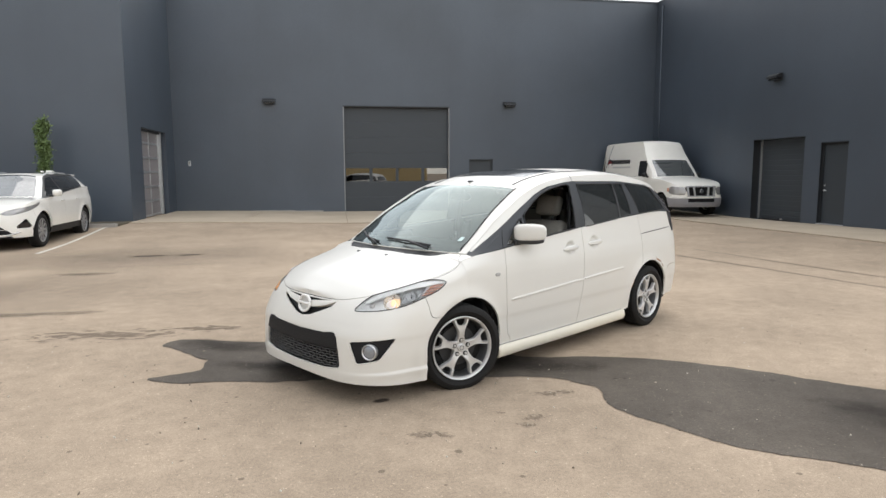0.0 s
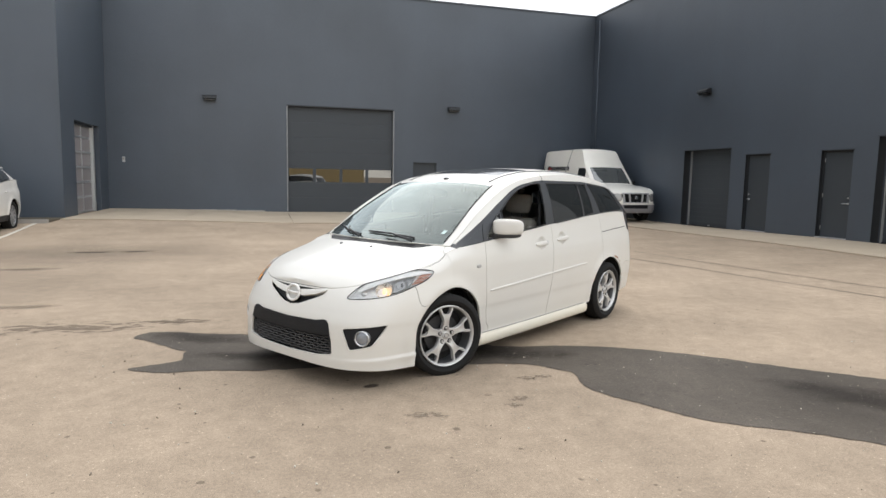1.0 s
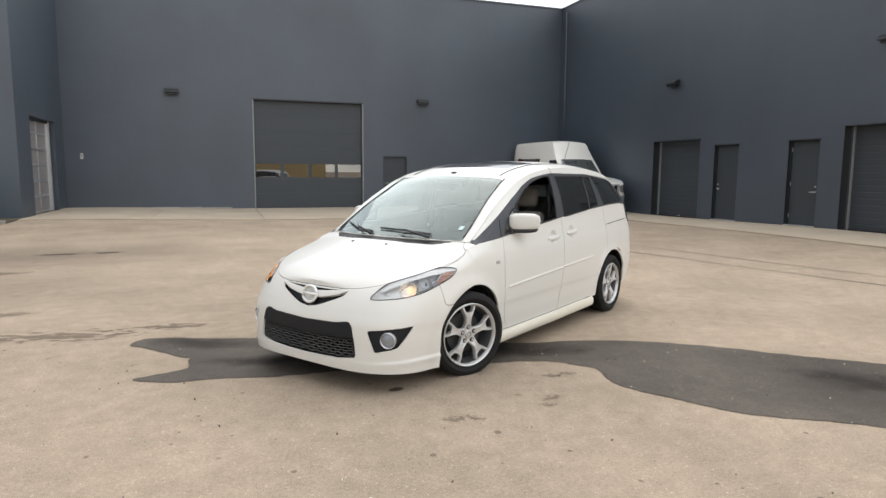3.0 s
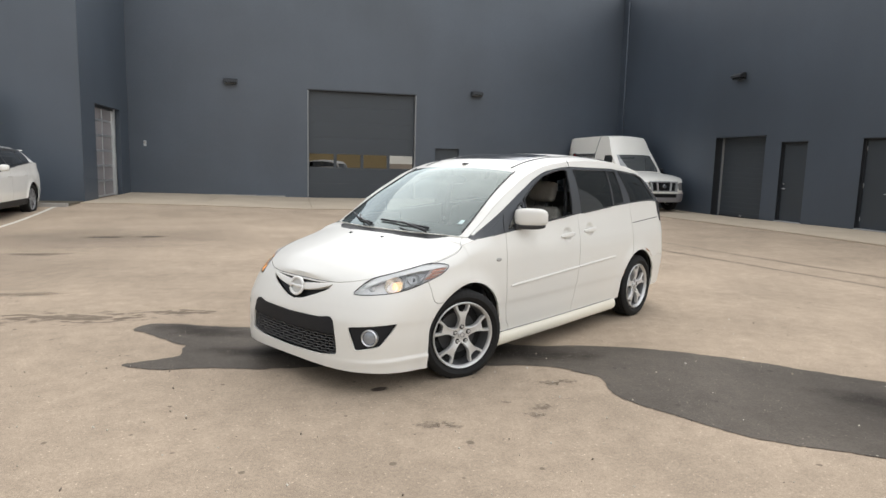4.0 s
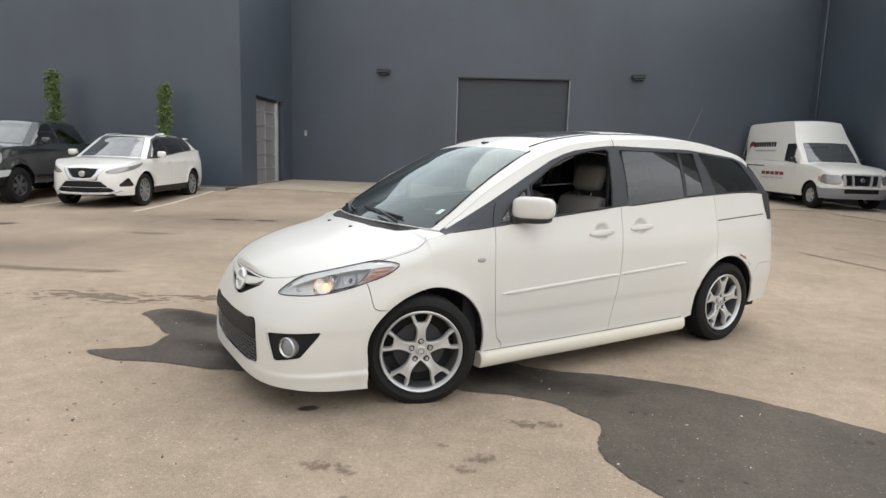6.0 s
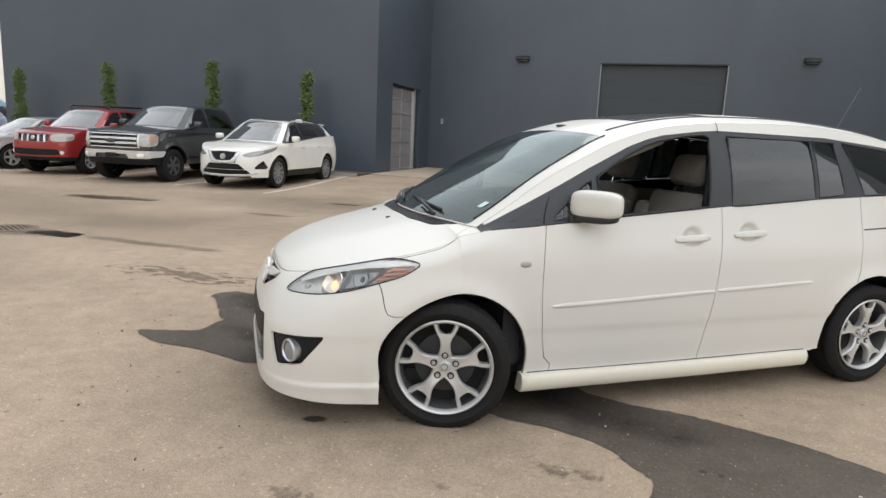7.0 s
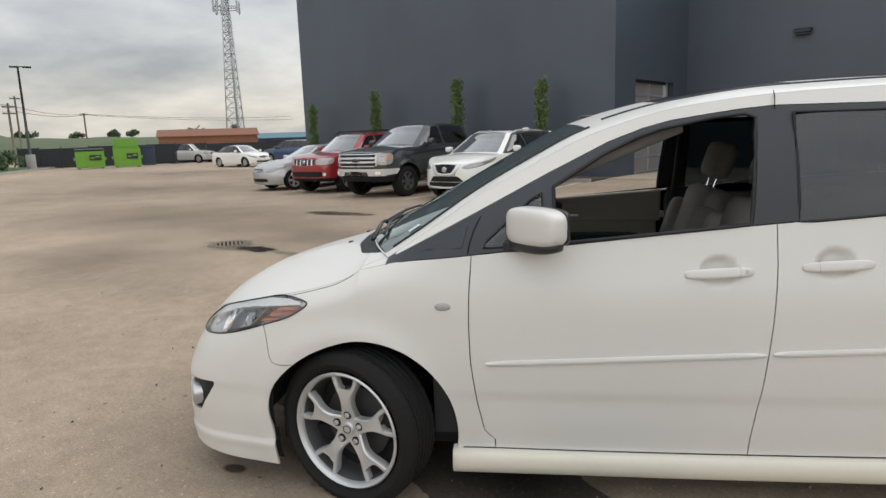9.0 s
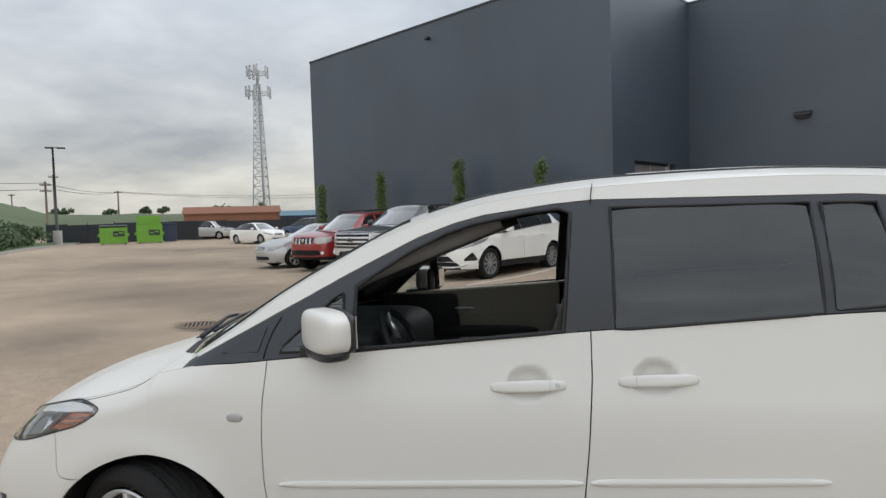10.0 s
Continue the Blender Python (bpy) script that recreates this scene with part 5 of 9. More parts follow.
    for sg in (1, -1):
        # side skirt
        bm = bmesh.new()
        prof = [(0.78, 0.134), (0.844, 0.137), (0.855, 0.146), (0.866, 0.176), (0.864, 0.205), (0.858, 0.221), (0.850, 0.229), (0.80, 0.232)]
        rings = []
        for x, k in [(0.968, 0.9), (0.962, 0.985), (0.93, 1.0)] + [(0.9 - 0.2 * i, 1.0) for i in range(9)] + [(-0.86, 1.0), (-0.915, 0.97), (-0.925, 0.5)]:
            rings.append([bm.verts.new((x + 0.02 * (0.3 - z), sg * (0.80 + (y - 0.80) * k), z + max(0, 0.004 * (0.2 - x) * 3) * 0 + 0.008 * max(0, -x))) for y, z in prof])
        for a, b in zip(rings, rings[1:]):
            for i in range(len(prof) - 1):
                bm.faces.new((a[i], a[i + 1], b[i + 1], b[i]))
        bm.faces.new(rings[0])
        bm.faces.new(rings[-1])
        bmesh.ops.recalc_face_normals(bm, faces=bm.faces[:])
        ob = part("side_skirt", bm, M["paint_cream"], car, smooth=True)
        ob.data.set_sharp_from_angle(angle=radians(45))
        # groove between the doors and the skirt
        gr = [sh.on(X(x), 0.234) for x in np.linspace(0.93, -0.9, 24)]
        tube("skirt_groove", [Vector((p.x, (p.y + n.y * 0.0015) * sg, p.z + 0.008 * max(0, -p.x))) for p, n in gr], 0.0022, M["underside"], car, "", 5)
        # body mouldings
        for u0, z0, u1, z1 in ((1.957, 0.588, 2.943, 0.634), (2.968, 0.636, 3.64, 0.665)):
            uu = np.linspace(u0, u1, 20)
            zz = z0 + (z1 - z0) * (uu - u0) / (u1 - u0)
            h = 0.0105 * np.minimum(1, np.minimum(uu - u0, u1 - uu) / 0.012 + 0.35)
            ribbon(sh, "moulding", list(zip(uu, zz + h)), list(zip(uu, zz - h)), M["paint_white"], car, 0.009, 0.004, sg)
        # side marker lamp
        p, n = sh.on(1.80, 0.805)
        blob("side_marker", (-0.03, 0.03, -0.006, 0.006, -0.014, 0.014), M["marker"], car, 2.4, "small grey side marker lamp", frame_at(p, n, sg), 20, 10)
        # sliding door rail
        ribbon(sh, "door_rail", [(4.03, 0.969), (4.66, 1.002)], [(4.03, 0.961), (4.66, 0.994)], M["trim_black"], car, 0.001, 0.004, sg)
        # door handles
        for u0, z0, keyed in ((2.782, 0.919, True), (3.172, 0.941, False)):
            p, n = sh.on(u0, z0)
            m = frame_at(p, n, sg) @ pose(0, 0, 0, 0, 2.5 if sg > 0 else -2.5, 0)
            h = new("door_handle")
            h.parent = car
            h.matrix_local = m

            def bend(q):
                q = q.copy()
                q.y += 0.012 * (1 - (q.x / 0.12) ** 2)
                return q
            blob("grip", (-0.118, 0.118, 0.010, 0.031, -0.0185, 0.0185), M["paint_white"], h, 3.4, "", None, 32, 12, bend)
            for x in (-0.095, 0.095):
                blob("mount", (x - 0.024, x + 0.024, -0.01, 0.024, -0.016, 0.016), M["paint_white"], h, 3.2, "", None, 16, 10)
            if keyed:
                kx = -0.1 if sg > 0 else 0.1
                lathe("key_lock", [(0.0, 0.037), (0.007, 0.0365), (0.0085, 0.034), (0.0085, 0.02)], M["lamp_black"], h, "", 14, pose(kx * 0.9, 0, 0))
            # joint between the grip and its end cap
            jx = (-0.068 if sg > 0 else 0.068) * (1 if keyed else -0.95)

            def bend_joint(q, jx=jx):
                q = q.copy()
                q.y += 0.012 * (1 - (jx / 0.12) ** 2)
                return q
            blob("grip_joint", (jx - 0.0013, jx + 0.0013, 0.008, 0.0318, -0.0192, 0.0192), M["lamp_black"], h, 3.4, "", None, 20, 8, bend_joint)
        # rear wheel arch rust
        if sg > 0:
            for (xa, za), (xb, zb), h in (((-1.5, 0.665), (-1.6, 0.628), 0.02), ((-1.62, 0.612), (-1.655, 0.575), 0.006), ((-1.055, 0.51), (-1.02, 0.43), 0.012)):
                tt = np.linspace(0, 1, 9)
                up = [(X(xa + (xb - xa) * t), za + (zb - za) * t + 0.02 + h * abs(math.sin(7 * t + xa * 9))) for t in tt]
                lo = [(X(xa + (xb - xa) * t), za + (zb - za) * t + 0.016) for t in tt]
                ribbon(sh, "rust_spot", up, lo, M["rust"], car, 0.0012, 0.001, sg, 10, "rust on the wheel arch")
        # mirrors
        mir = new("door_mirror")
        mir.parent = car
        mir.matrix_local = Matrix.Diagonal((1, sg, 1, 1))

        def swell(q):
            q = q.copy()
            f = q.y / 0.135
            q.x *= 1 - 0.18 * f * f
            q.z *= 1 - 0.1 * max(0, f) ** 2
            return q
        mm = pose(0.645, 0.885, 1.104, 0, 0, 40.8 if sg > 0 else 8)
        blob("mirror_cap", (-0.055, 0.06, -0.125, 0.135, -0.068, 0.07), M["paint_white"], mir, 4.0, "", mm, 36, 20, swell)
        blob("mirror_base", (-0.052, 0.052, -0.125, 0.12, -0.092, -0.04), M["trim_black"], mir, 3.5, "black mirror base", mm, 24, 10, swell)
        bm = bmesh.new()
        add_box(bm, -0.0655, -0.06, -0.096, 0.1, -0.05, 0.052, 0.002, mm)
        part("mirror_glass", bm, M["chrome"], mir, "mirror glass")
        blob("mirror_shell", (-0.064, -0.03, -0.122, 0.126, -0.066, 0.067), M["trim_black"], mir, 6.0, "black mirror housing rim", mm, 28, 12, swell)
        box("mirror_arm", (0.68, 0.76, 0.76, 0.84, 1.005, 1.05), M["trim_black"], mir, "", 0.01)
        # sail trim line and pillar seam
        tube("pillar_seam", [(-0.2, sg * 0.702, 1.487), (-0.205, sg * 0.682, 1.53), (-0.21, sg * 0.655, 1.553)], 0.0018, M["underside"], car, "", 5)
        tube("pillar_seam", [(1.055, sg * 0.758, 1.02), (1.02, sg * 0.744, 1.05), (1.0, sg * 0.73, 1.09)], 0.0016, M["underside"], car, "", 5)
        # drip moulding along the roof
        C, kq = sh.canopy, int(np.argmin(np.abs(sh.q - 0.72 * sg)))
        rows = [i for i, x in enumerate(sh.canopy_xc) if -1.85 < x < 0.42][::4]
        pts = []
        for i, x in enumerate(sh.canopy_xc):
            if 0.45 < x < 1.38 and i % 4 == 0:
                qe = (0.565 + (0.645 - 0.565) * (x - 0.45) / 0.93) / 0.7 + 0.004
                pts.append(Vector(C[i, int(np.argmin(np.abs(sh.q - qe * sg)))]) + Vector((0.001, 0, 0.002)))
        pts.sort(key=lambda p: -p.x)
        for _ in range(4):
            pts = [pts[0]] + [(a + b * 2 + c) / 4 for a, b, c in zip(pts, pts[1:], pts[2:])] + [pts[-1]]
        tube("windscreen_seal", pts, 0.006, M["seal"], car, "black windscreen edge", 6)
        tube("roof_moulding", [Vector(C[i, kq]) + Vector((0, 0, 0.001)) for i in rows], 0.006, M["trim_black"], car, "black roof moulding", 6)
        # seam between hood and fender
        edge = []
        for x in np.linspace(1.76, 1.40, 16):
            p, n = sh.on(X(x), float(sh.top_z(x)) - 0.008 * min(1.0, (x - 1.40) / 0.12))
            edge.append(Vector((p.x, p.y * sg, p.z)))
        tube("hood_seam", edge, 0.0014, M["underside"], car, "", 5)
        # lamp internals
        lab, P2 = split(sh.band, sh.bandU, [np.array(head)])
        Nn = grid_normals(sh.band)
        if Nn[sh.band.shape[0] // 2, sh.band.shape[1] // 2][1] < 0:
            Nn = -Nn
        shl = Shell()
        S = np.array([1, sg, 1.0])
        deep = 0.045 * np.clip((sh.bandU[..., 0] - 0.5) / 0.25, 0.3, 1) * np.clip((1.22 - sh.bandU[..., 0]) / 0.3, 0.25, 1)
        shl.add((P2 - Nn * deep[..., None]) * S, Nn * S, list(zip(*np.nonzero(lab == 0))), sg < 0, 0, 0, lambda a, b: True)
        shl.make("headlight_bowl", M["lamp_silver"], car, "silver headlight reflector")
        for u0, z0, r, key in ((0.785, 0.716, 0.06, True), (0.902, 0.749, 0.04, False)):
            p, n = sh.on(u0, z0)
            d = (n + Vector((0.45, 0, 0))).normalized()
            m = frame_at(p - n * 0.035, d, sg)
            lathe("lamp_bowl", [(0.004, -0.02), (r * 0.55, -0.012), (r * 0.95, 0.012), (r, 0.016), (r * 1.02, 0.0)], M["glow_bowl" if key else "lamp_black"], car, "warm lamp bowl" if key else "dark lamp bowl", 28, m)
            lathe("lamp_ring", [(r * 0.98, 0.012), (r * 1.06, 0.018), (r * 1.12, 0.010)], M["chrome"], car, "chrome lamp ring", 28, m)
            blob("bulb", (-r * 0.24, r * 0.24, -0.014, 0.012, -r * 0.4, r * 0.4), M["bulb" if key else "wheel_dark"], car, 2.0, "lit amber bulb" if key else "", m, 16, 10)
        ribbon(sh, "lamp_divider", [(0.85, 0.762), (0.92, 0.778), (0.99, 0.786)], [(0.85, 0.685), (0.90, 0.697), (0.955, 0.714)], M["lamp_black"], car, -0.040, 0.002, sg, 8, "dark lamp divider")
        ribbon(sh, "lamp_brow", [(0.62, 0.70), (0.70, 0.747), (0.80, 0.787), (0.92, 0.816), (1.04, 0.824), (1.12, 0.815)], [(0.63, 0.688), (0.71, 0.722), (0.80, 0.756), (0.92, 0.783), (1.03, 0.797), (1.12, 0.807)], M["lamp_silver"], car, -0.005, 0.003, sg, 16, "silver strip along the lamp's top")
        rim = [sh.on(u, z) for u, z in head]
        tube("headlight_rim", [Vector((p.x, p.y * sg, p.z)) for p, n in rim], 0.0034, M["trim_black"], car, "", 5, True)
        p, n = sh.on(0.655, 0.69)
        if sg > 0:
            blob("turn_bulb", (-0.02, 0.02, -0.02, 0.014, -0.018, 0.018), M["bulb_clear"], car, 2.2, "clear unlit turn lamp bulb", frame_at(p - n * 0.03, n, sg), 16, 10)
        else:
            # on the other side the amber marker shines out through the lens
            for u0, z0, w, h in ((0.80, 0.735, 0.085, 0.038), (0.93, 0.767, 0.075, 0.03), (1.04, 0.785, 0.05, 0.022)):
                p, n = sh.on(u0, z0)
                blob("marker_lamp", (-w, w, -0.02, 0.012, -h, h), M["bulb_small"], car, 2.4, "lit amber marker lamp", frame_at(p - n * 0.014, n, sg), 18, 10)
        for k in range(3):
            z0 = 0.739 + 0.0205 * k
            ribbon(sh, "reflector_stripe", [(0.985 + 0.018 * k, z0 + 0.013), (1.06, z0 + 0.018), (1.105 + 0.014 * k, z0 + 0.02)], [(0.968 + 0.018 * k, z0 - 0.006), (1.05, z0 + 0.001), (1.085 + 0.014 * k, z0 + 0.006)], M["amber"], car, -0.008, 0.002, sg, 8, "pale reddish reflector stripe")
        # fog lamp
        p, n = sh.on(0.715, 0.382)
        m = frame_at(p - n * 0.012, (n + Vector((0.7, 0, 0))).normalized(), sg)
        f = new("fog_lamp")
        f.parent = car
        f.matrix_local = m
        lathe("bezel", [(0.052, -0.03), (0.056, 0.008), (0.05, 0.014), (0.044, 0.006)], M["satin_silver"], f, "silver ring", 32)
        lathe("reflector", [(0.004, -0.02), (0.03, -0.012), (0.045, 0.002)], M["lamp_silver"], f, "", 28)
        lathe("lens", [(0.0, 0.012), (0.025, 0.010), (0.045, 0.002)], M["fog_lens"], f, "", 28)

    # upper grille: silver wings and a plain oval badge
    for sg in (1, -1):
        ribbon(sh, "grille_wing", [(0.0, 0.652), (0.12, 0.664), (0.25, 0.675), (0.385, 0.686)], [(0.0, 0.612), (0.12, 0.622), (0.25, 0.644), (0.385, 0.679)], M["paint_white"], car, 0.006, 0.02, sg, 16, "white grille wing")
    p, n = sh.on(0.0, 0.632)
    m = frame_at(p + Vector((0.014, 0, 0)), Vector((1, 0, 0.22)).normalized())
    bm = bmesh.new()
    add_tube(bm, [(0.072 * math.cos(t), 0, 0.058 * math.sin(t)) for t in np.linspace(0, 2 * math.pi, 33)[:-1]], 0.0095, 8, True)
    add_tube(bm, [(-0.064, 0, 0.004), (0, 0.004, 0.0), (0.064, 0, 0.004)], 0.009, 8)
    bmesh.ops.recalc_face_normals(bm, faces=bm.faces[:])
    bm.transform(m)
    part("badge", bm, M["lamp_silver"], car, "plain silver oval badge", smooth=True)
    lathe("badge_disc", [(0.0, -0.006), (0.058, -0.006), (0.058, -0.02)], M["wheel_silver"], car, "", 24, m)
    # lower grille honeycomb
    bm = bmesh.new()
    for k in range(7):
        z0 = 0.246 + 0.0185 * k
        lim = 0.454 - (z0 - 0.246) * 0.2
        n = 44
        pts = []
        for i in range(n + 1):
            u = -lim + 2 * lim * i / n
            z = z0 + (0.0026 if (i // 2 + k) % 2 else -0.0026) + 0.014 * (u / lim) ** 2
            q, nn = sh.on(abs(u), z)
            q = q - nn * 0.014
            q.y *= 1 if u >= 0 else -1
            pts.append(q)
        add_tube(bm, pts, 0.0048, 5)
        if k < 6:
            for i in range(k % 2 * 2 + 1, n, 4):
                a = pts[i]
                add_tube(bm, [a + Vector((-0.003, 0, 0)), a + Vector((-0.002, 0, 0.019))], 0.0034, 5)
    bmesh.ops.recalc_face_normals(bm, faces=bm.faces[:])
    part("grille_mesh", bm, M["gloss_black"], car, "black honeycomb grille mesh", smooth=True)

    # wipers, washer jets, aerial, sticker, fin at the top of the windscreen
    def on_canopy(xc, q, lift=0.0):
        i, j = int(np.argmin(np.abs(sh.canopy_xc - xc))), int(np.argmin(np.abs(sh.q - q)))
        return Vector(sh.canopy[i, j]) + Vector((lift * 0.45, 0, lift))
    for q0, q1, x0, x1 in ((0.55, -0.12, 1.36, 1.37), (-0.2, -0.78, 1.37, 1.33)):
        w = new("wiper")
        w.parent = car
        tube("wiper_arm", [on_canopy(1.395, q0 + 0.05, 0.02), on_canopy(1.35, q0 * 0.6 + q1 * 0.4, 0.035), on_canopy(x1 - 0.03, (q0 + q1) / 2 - 0.04, 0.025)], [0.011, 0.008, 0.006], M["trim_black"], w)
        tube("wiper_blade", [on_canopy(x0 - 0.005, q0 + 0.02, 0.012), on_canopy(x0 - 0.03, (q0 + q1) / 2, 0.014), on_canopy(x1 - 0.06, q1, 0.012)], 0.008, M["trim_black"], w)
    for y in (0.16, -0.2):
        z = float(curve(HERO["hood"])(1.52))
        blob("washer_jet", (1.505, 1.535, y - 0.012, y + 0.012, z - 0.012, z + 0.004), M["trim_black"], car, 2.5, "", None, 12, 8)
    a = on_canopy(-1.85, 0.0, 0.0)
    tube("aerial", [a, a + Vector((-0.03, 0, 0.03)), a + Vector((-0.22, 0, 0.36))], [0.011, 0.004, 0.0028], M["trim_black"], car, "thin black roof aerial")
    c = on_canopy(0.40, 0.0, 0.0)
    blob("roof_fin", (c.x - 0.05, c.x + 0.03, -0.025, 0.025, c.z - 0.004, c.z + 0.014), M["trim_black"], car, 2.4, "", None, 14, 8)
    i0, i1 = (int(np.argmin(np.abs(sh.canopy_xc - v))) for v in (1.26, 1.21))
    j0, j1 = (int(np.argmin(np.abs(sh.q - v))) for v in (0.79, 0.85))
    vs = [sh.canopy[i, j] + np.array([0.002, 0, 0.003]) for i, j in ((i0, j0), (i0, j1), (i1, j1), (i1, j0))]
    mesh_ob("windscreen_sticker", vs, [(0, 1, 2, 3)], M["sticker"], car, "pale square sticker")

    # black seals round the side windows, the sail trim and the joint up the door frame
    def on_side(x, z, out=0.0):
        d = np.hypot(sh.sideU[..., 0] - x, sh.sideU[..., 1] - z)
        i, j = np.unravel_index(np.argmin(d), d.shape)
        return Vector((x, sh.side[i, j, 1] + out, z))
    outline = {k: v for k, v in side}
    for sg in (1, -1):
        for key, r in (("front_window", 0.0075), ("quarter_light", 0.005), ("rear_side_window", 0.0055), ("small_side_window", 0.0055), ("quarter_window", 0.0055)):
            q = np.array(outline[key], float)
            pts = []
            for a, b in zip(q, np.roll(q, -1, axis=0)):
                k = max(1, int(np.linalg.norm(b - a) / 0.05))
                pts += [a + (b - a) * i / k for i in range(k)]
            ps = [on_side(x, z, 0.001) for x, z in pts]
            # even out the steps of the grid
            for _ in range(3):
                ps = [Vector((p.x, (ps[i - 1].y + 2 * p.y + ps[(i + 1) % len(ps)].y) / 4, p.z)) for i, p in enumerate(ps)]
            tube("window_seal", [Vector((p.x, p.y * sg, p.z)) for p in ps], r, M["seal"], car, "black rubber window seal", 6, True)
        jn = [on_side(x, z, 0.0005) for x, z in ((0.893, 0.998), (0.885, 1.04), (0.868, 1.09), (0.845, 1.132))]
        tube("frame_joint", [Vector((p.x, p.y * sg, p.z)) for p in jn], 0.0028, M["underside"], car, "", 5)
        tri = [on_side(x, z, 0.004) for x, z in ((1.06, 1.012), (0.915, 1.022), (0.895, 1.098))]
        bm = bmesh.new()
        vs = [bm.verts.new((p.x, p.y * sg, p.z)) for p in tri]
        f = bm.faces.new(vs)
        r = bmesh.ops.extrude_face_region(bm, geom=[f])
        for v in r["geom"]:
            if isinstance(v, bmesh.types.BMVert):
                v.co.y -= sg * 0.02
        bmesh.ops.recalc_face_normals(bm, faces=bm.faces[:])
        part("sail_trim", bm, M["frame_grey"], car, "dark triangular sail trim")

    # cabin
    for x in (0.12, -0.72):
        for y in (0.36, -0.36):
            seat_shape(car, x, y, 0.42 if x > 0 else 0.46, M["seat"], 0.5)
    seat_shape(car, -1.5, 0, 0.5, M["seat"], 1.1)

    def bow(q):
        q = q.copy()
        q.x -= 0.12 * (q.y / 0.75) ** 2
        return q
    blob("dashboard", (0.62, 1.32, -0.74, 0.74, 0.55, 1.0), M["dash"], car, 5, "dark dashboard", None, 32, 16, bow)
    blob("instrument_hood", (0.58, 0.82, 0.18, 0.54, 0.94, 1.04), M["dash"], car, 3)
    st = new("steering_wheel")
    st.parent = car
    st.matrix_local = pose(0.50, 0.36, 0.93, 0, 0, 0) @ Matrix.Rotation(radians(-62), 4, "Y")
    tube("steering_rim", [(0.185 * math.cos(t), 0.185 * math.sin(t), 0) for t in np.linspace(0, 2 * math.pi, 33)[:-1]], 0.015, M["dash"], st, "", 8, True)
    blob("steering_hub", (-0.07, 0.07, -0.08, 0.08, -0.05, 0.01), M["dash"], st, 3)
    for ang in (0, 90, 270):
        t = radians(ang)
        tube("steering_spoke", [(0.05 * math.cos(t), 0.05 * math.sin(t), -0.01), (0.18 * math.cos(t), 0.18 * math.sin(t), 0)], 0.013, M["satin_silver"], st)
    blob("centre_console", (0.2, 0.75, -0.14, 0.14, 0.36, 0.78), M["dash"], car, 4)
    blob("rear_view_mirror", (0.5, 0.53, -0.12, 0.12, 1.33, 1.40), M["dash"], car, 3)
    for sg in (1, -1):
        box("door_trim", (-0.1, 0.88, sg * 0.775 - 0.03, sg * 0.775 + 0.012, 0.4, 0.985), M["tan_trim"], car, "tan and black inner door trim", 0.02)
        bm = bmesh.new()
        add_box(bm, -0.12, 0.9, sg * 0.772 - 0.02, sg * 0.772 + 0.022, 0.9, 1.028 if sg < 0 else 0.985, 0.012)
        for v in bm.verts:
            v.co.z += max(0.0, 0.88 - v.co.x) * 0.062 if v.co.z > 0.95 else 0.0
        part("door_cap", bm, M["tan_trim"], car, "tan sill of the inner door trim")
        box("door_trim_front", (0.45, 0.90, sg * 0.755 - 0.02, sg * 0.755 + 0.02, 0.5, 1.03), M["dash"], car, "black front of the inner door trim", 0.03)
        blob("inner_handle", (0.36, 0.47, sg * 0.735 - 0.012, sg * 0.735 + 0.012, 0.935, 0.95), M["satin_silver"], car, 3, "silver inner door handle")
        a0, a1, a2 = Vector((0.98, sg * 0.675, 1.05)), Vector((0.55, sg * 0.645, 1.27)), Vector((0.1, sg * 0.61, 1.44))
        tube("pillar_lining", [a0, a1, a2], [0.03, 0.03, 0.028], M["liner"], car, "grey lining of the screen pillar", 8)
        box("rear_door_trim", (-1.0, -0.14, sg * 0.775 - 0.03, sg * 0.775 + 0.012, 0.4, 1.07), M["tan_trim"], car, "tan inner door trim", 0.02)
        blob("armrest", (0.0, 0.6, sg * 0.74 - 0.05, sg * 0.74 + 0.02, 0.78, 0.84), M["dash"], car, 3.5)
        box("pillar_trim", (-0.27, -0.15, sg * 0.73 - 0.02, sg * 0.73 + 0.015, 0.9, 1.1), M["dash"], car)
        tube("seat_belt", [(-0.2, sg * 0.655, 1.4), (-0.19, sg * 0.69, 1.2), (-0.12, sg * 0.72, 0.6)], 0.018, M["dash"], car, "dark seat belt", 6)
        if sg < 0:
            box("belt_buckle", (-0.125, -0.1, sg * 0.7 + 0.008, sg * 0.7 + 0.02, 0.93, 0.97), M["satin_silver"], car, "", 0.003)
    box("speaker_panel", (0.55, 0.9, -0.80, -0.745, 0.75, 1.03), M["dash"], car, "", 0.02)
    return car


build_minivan()


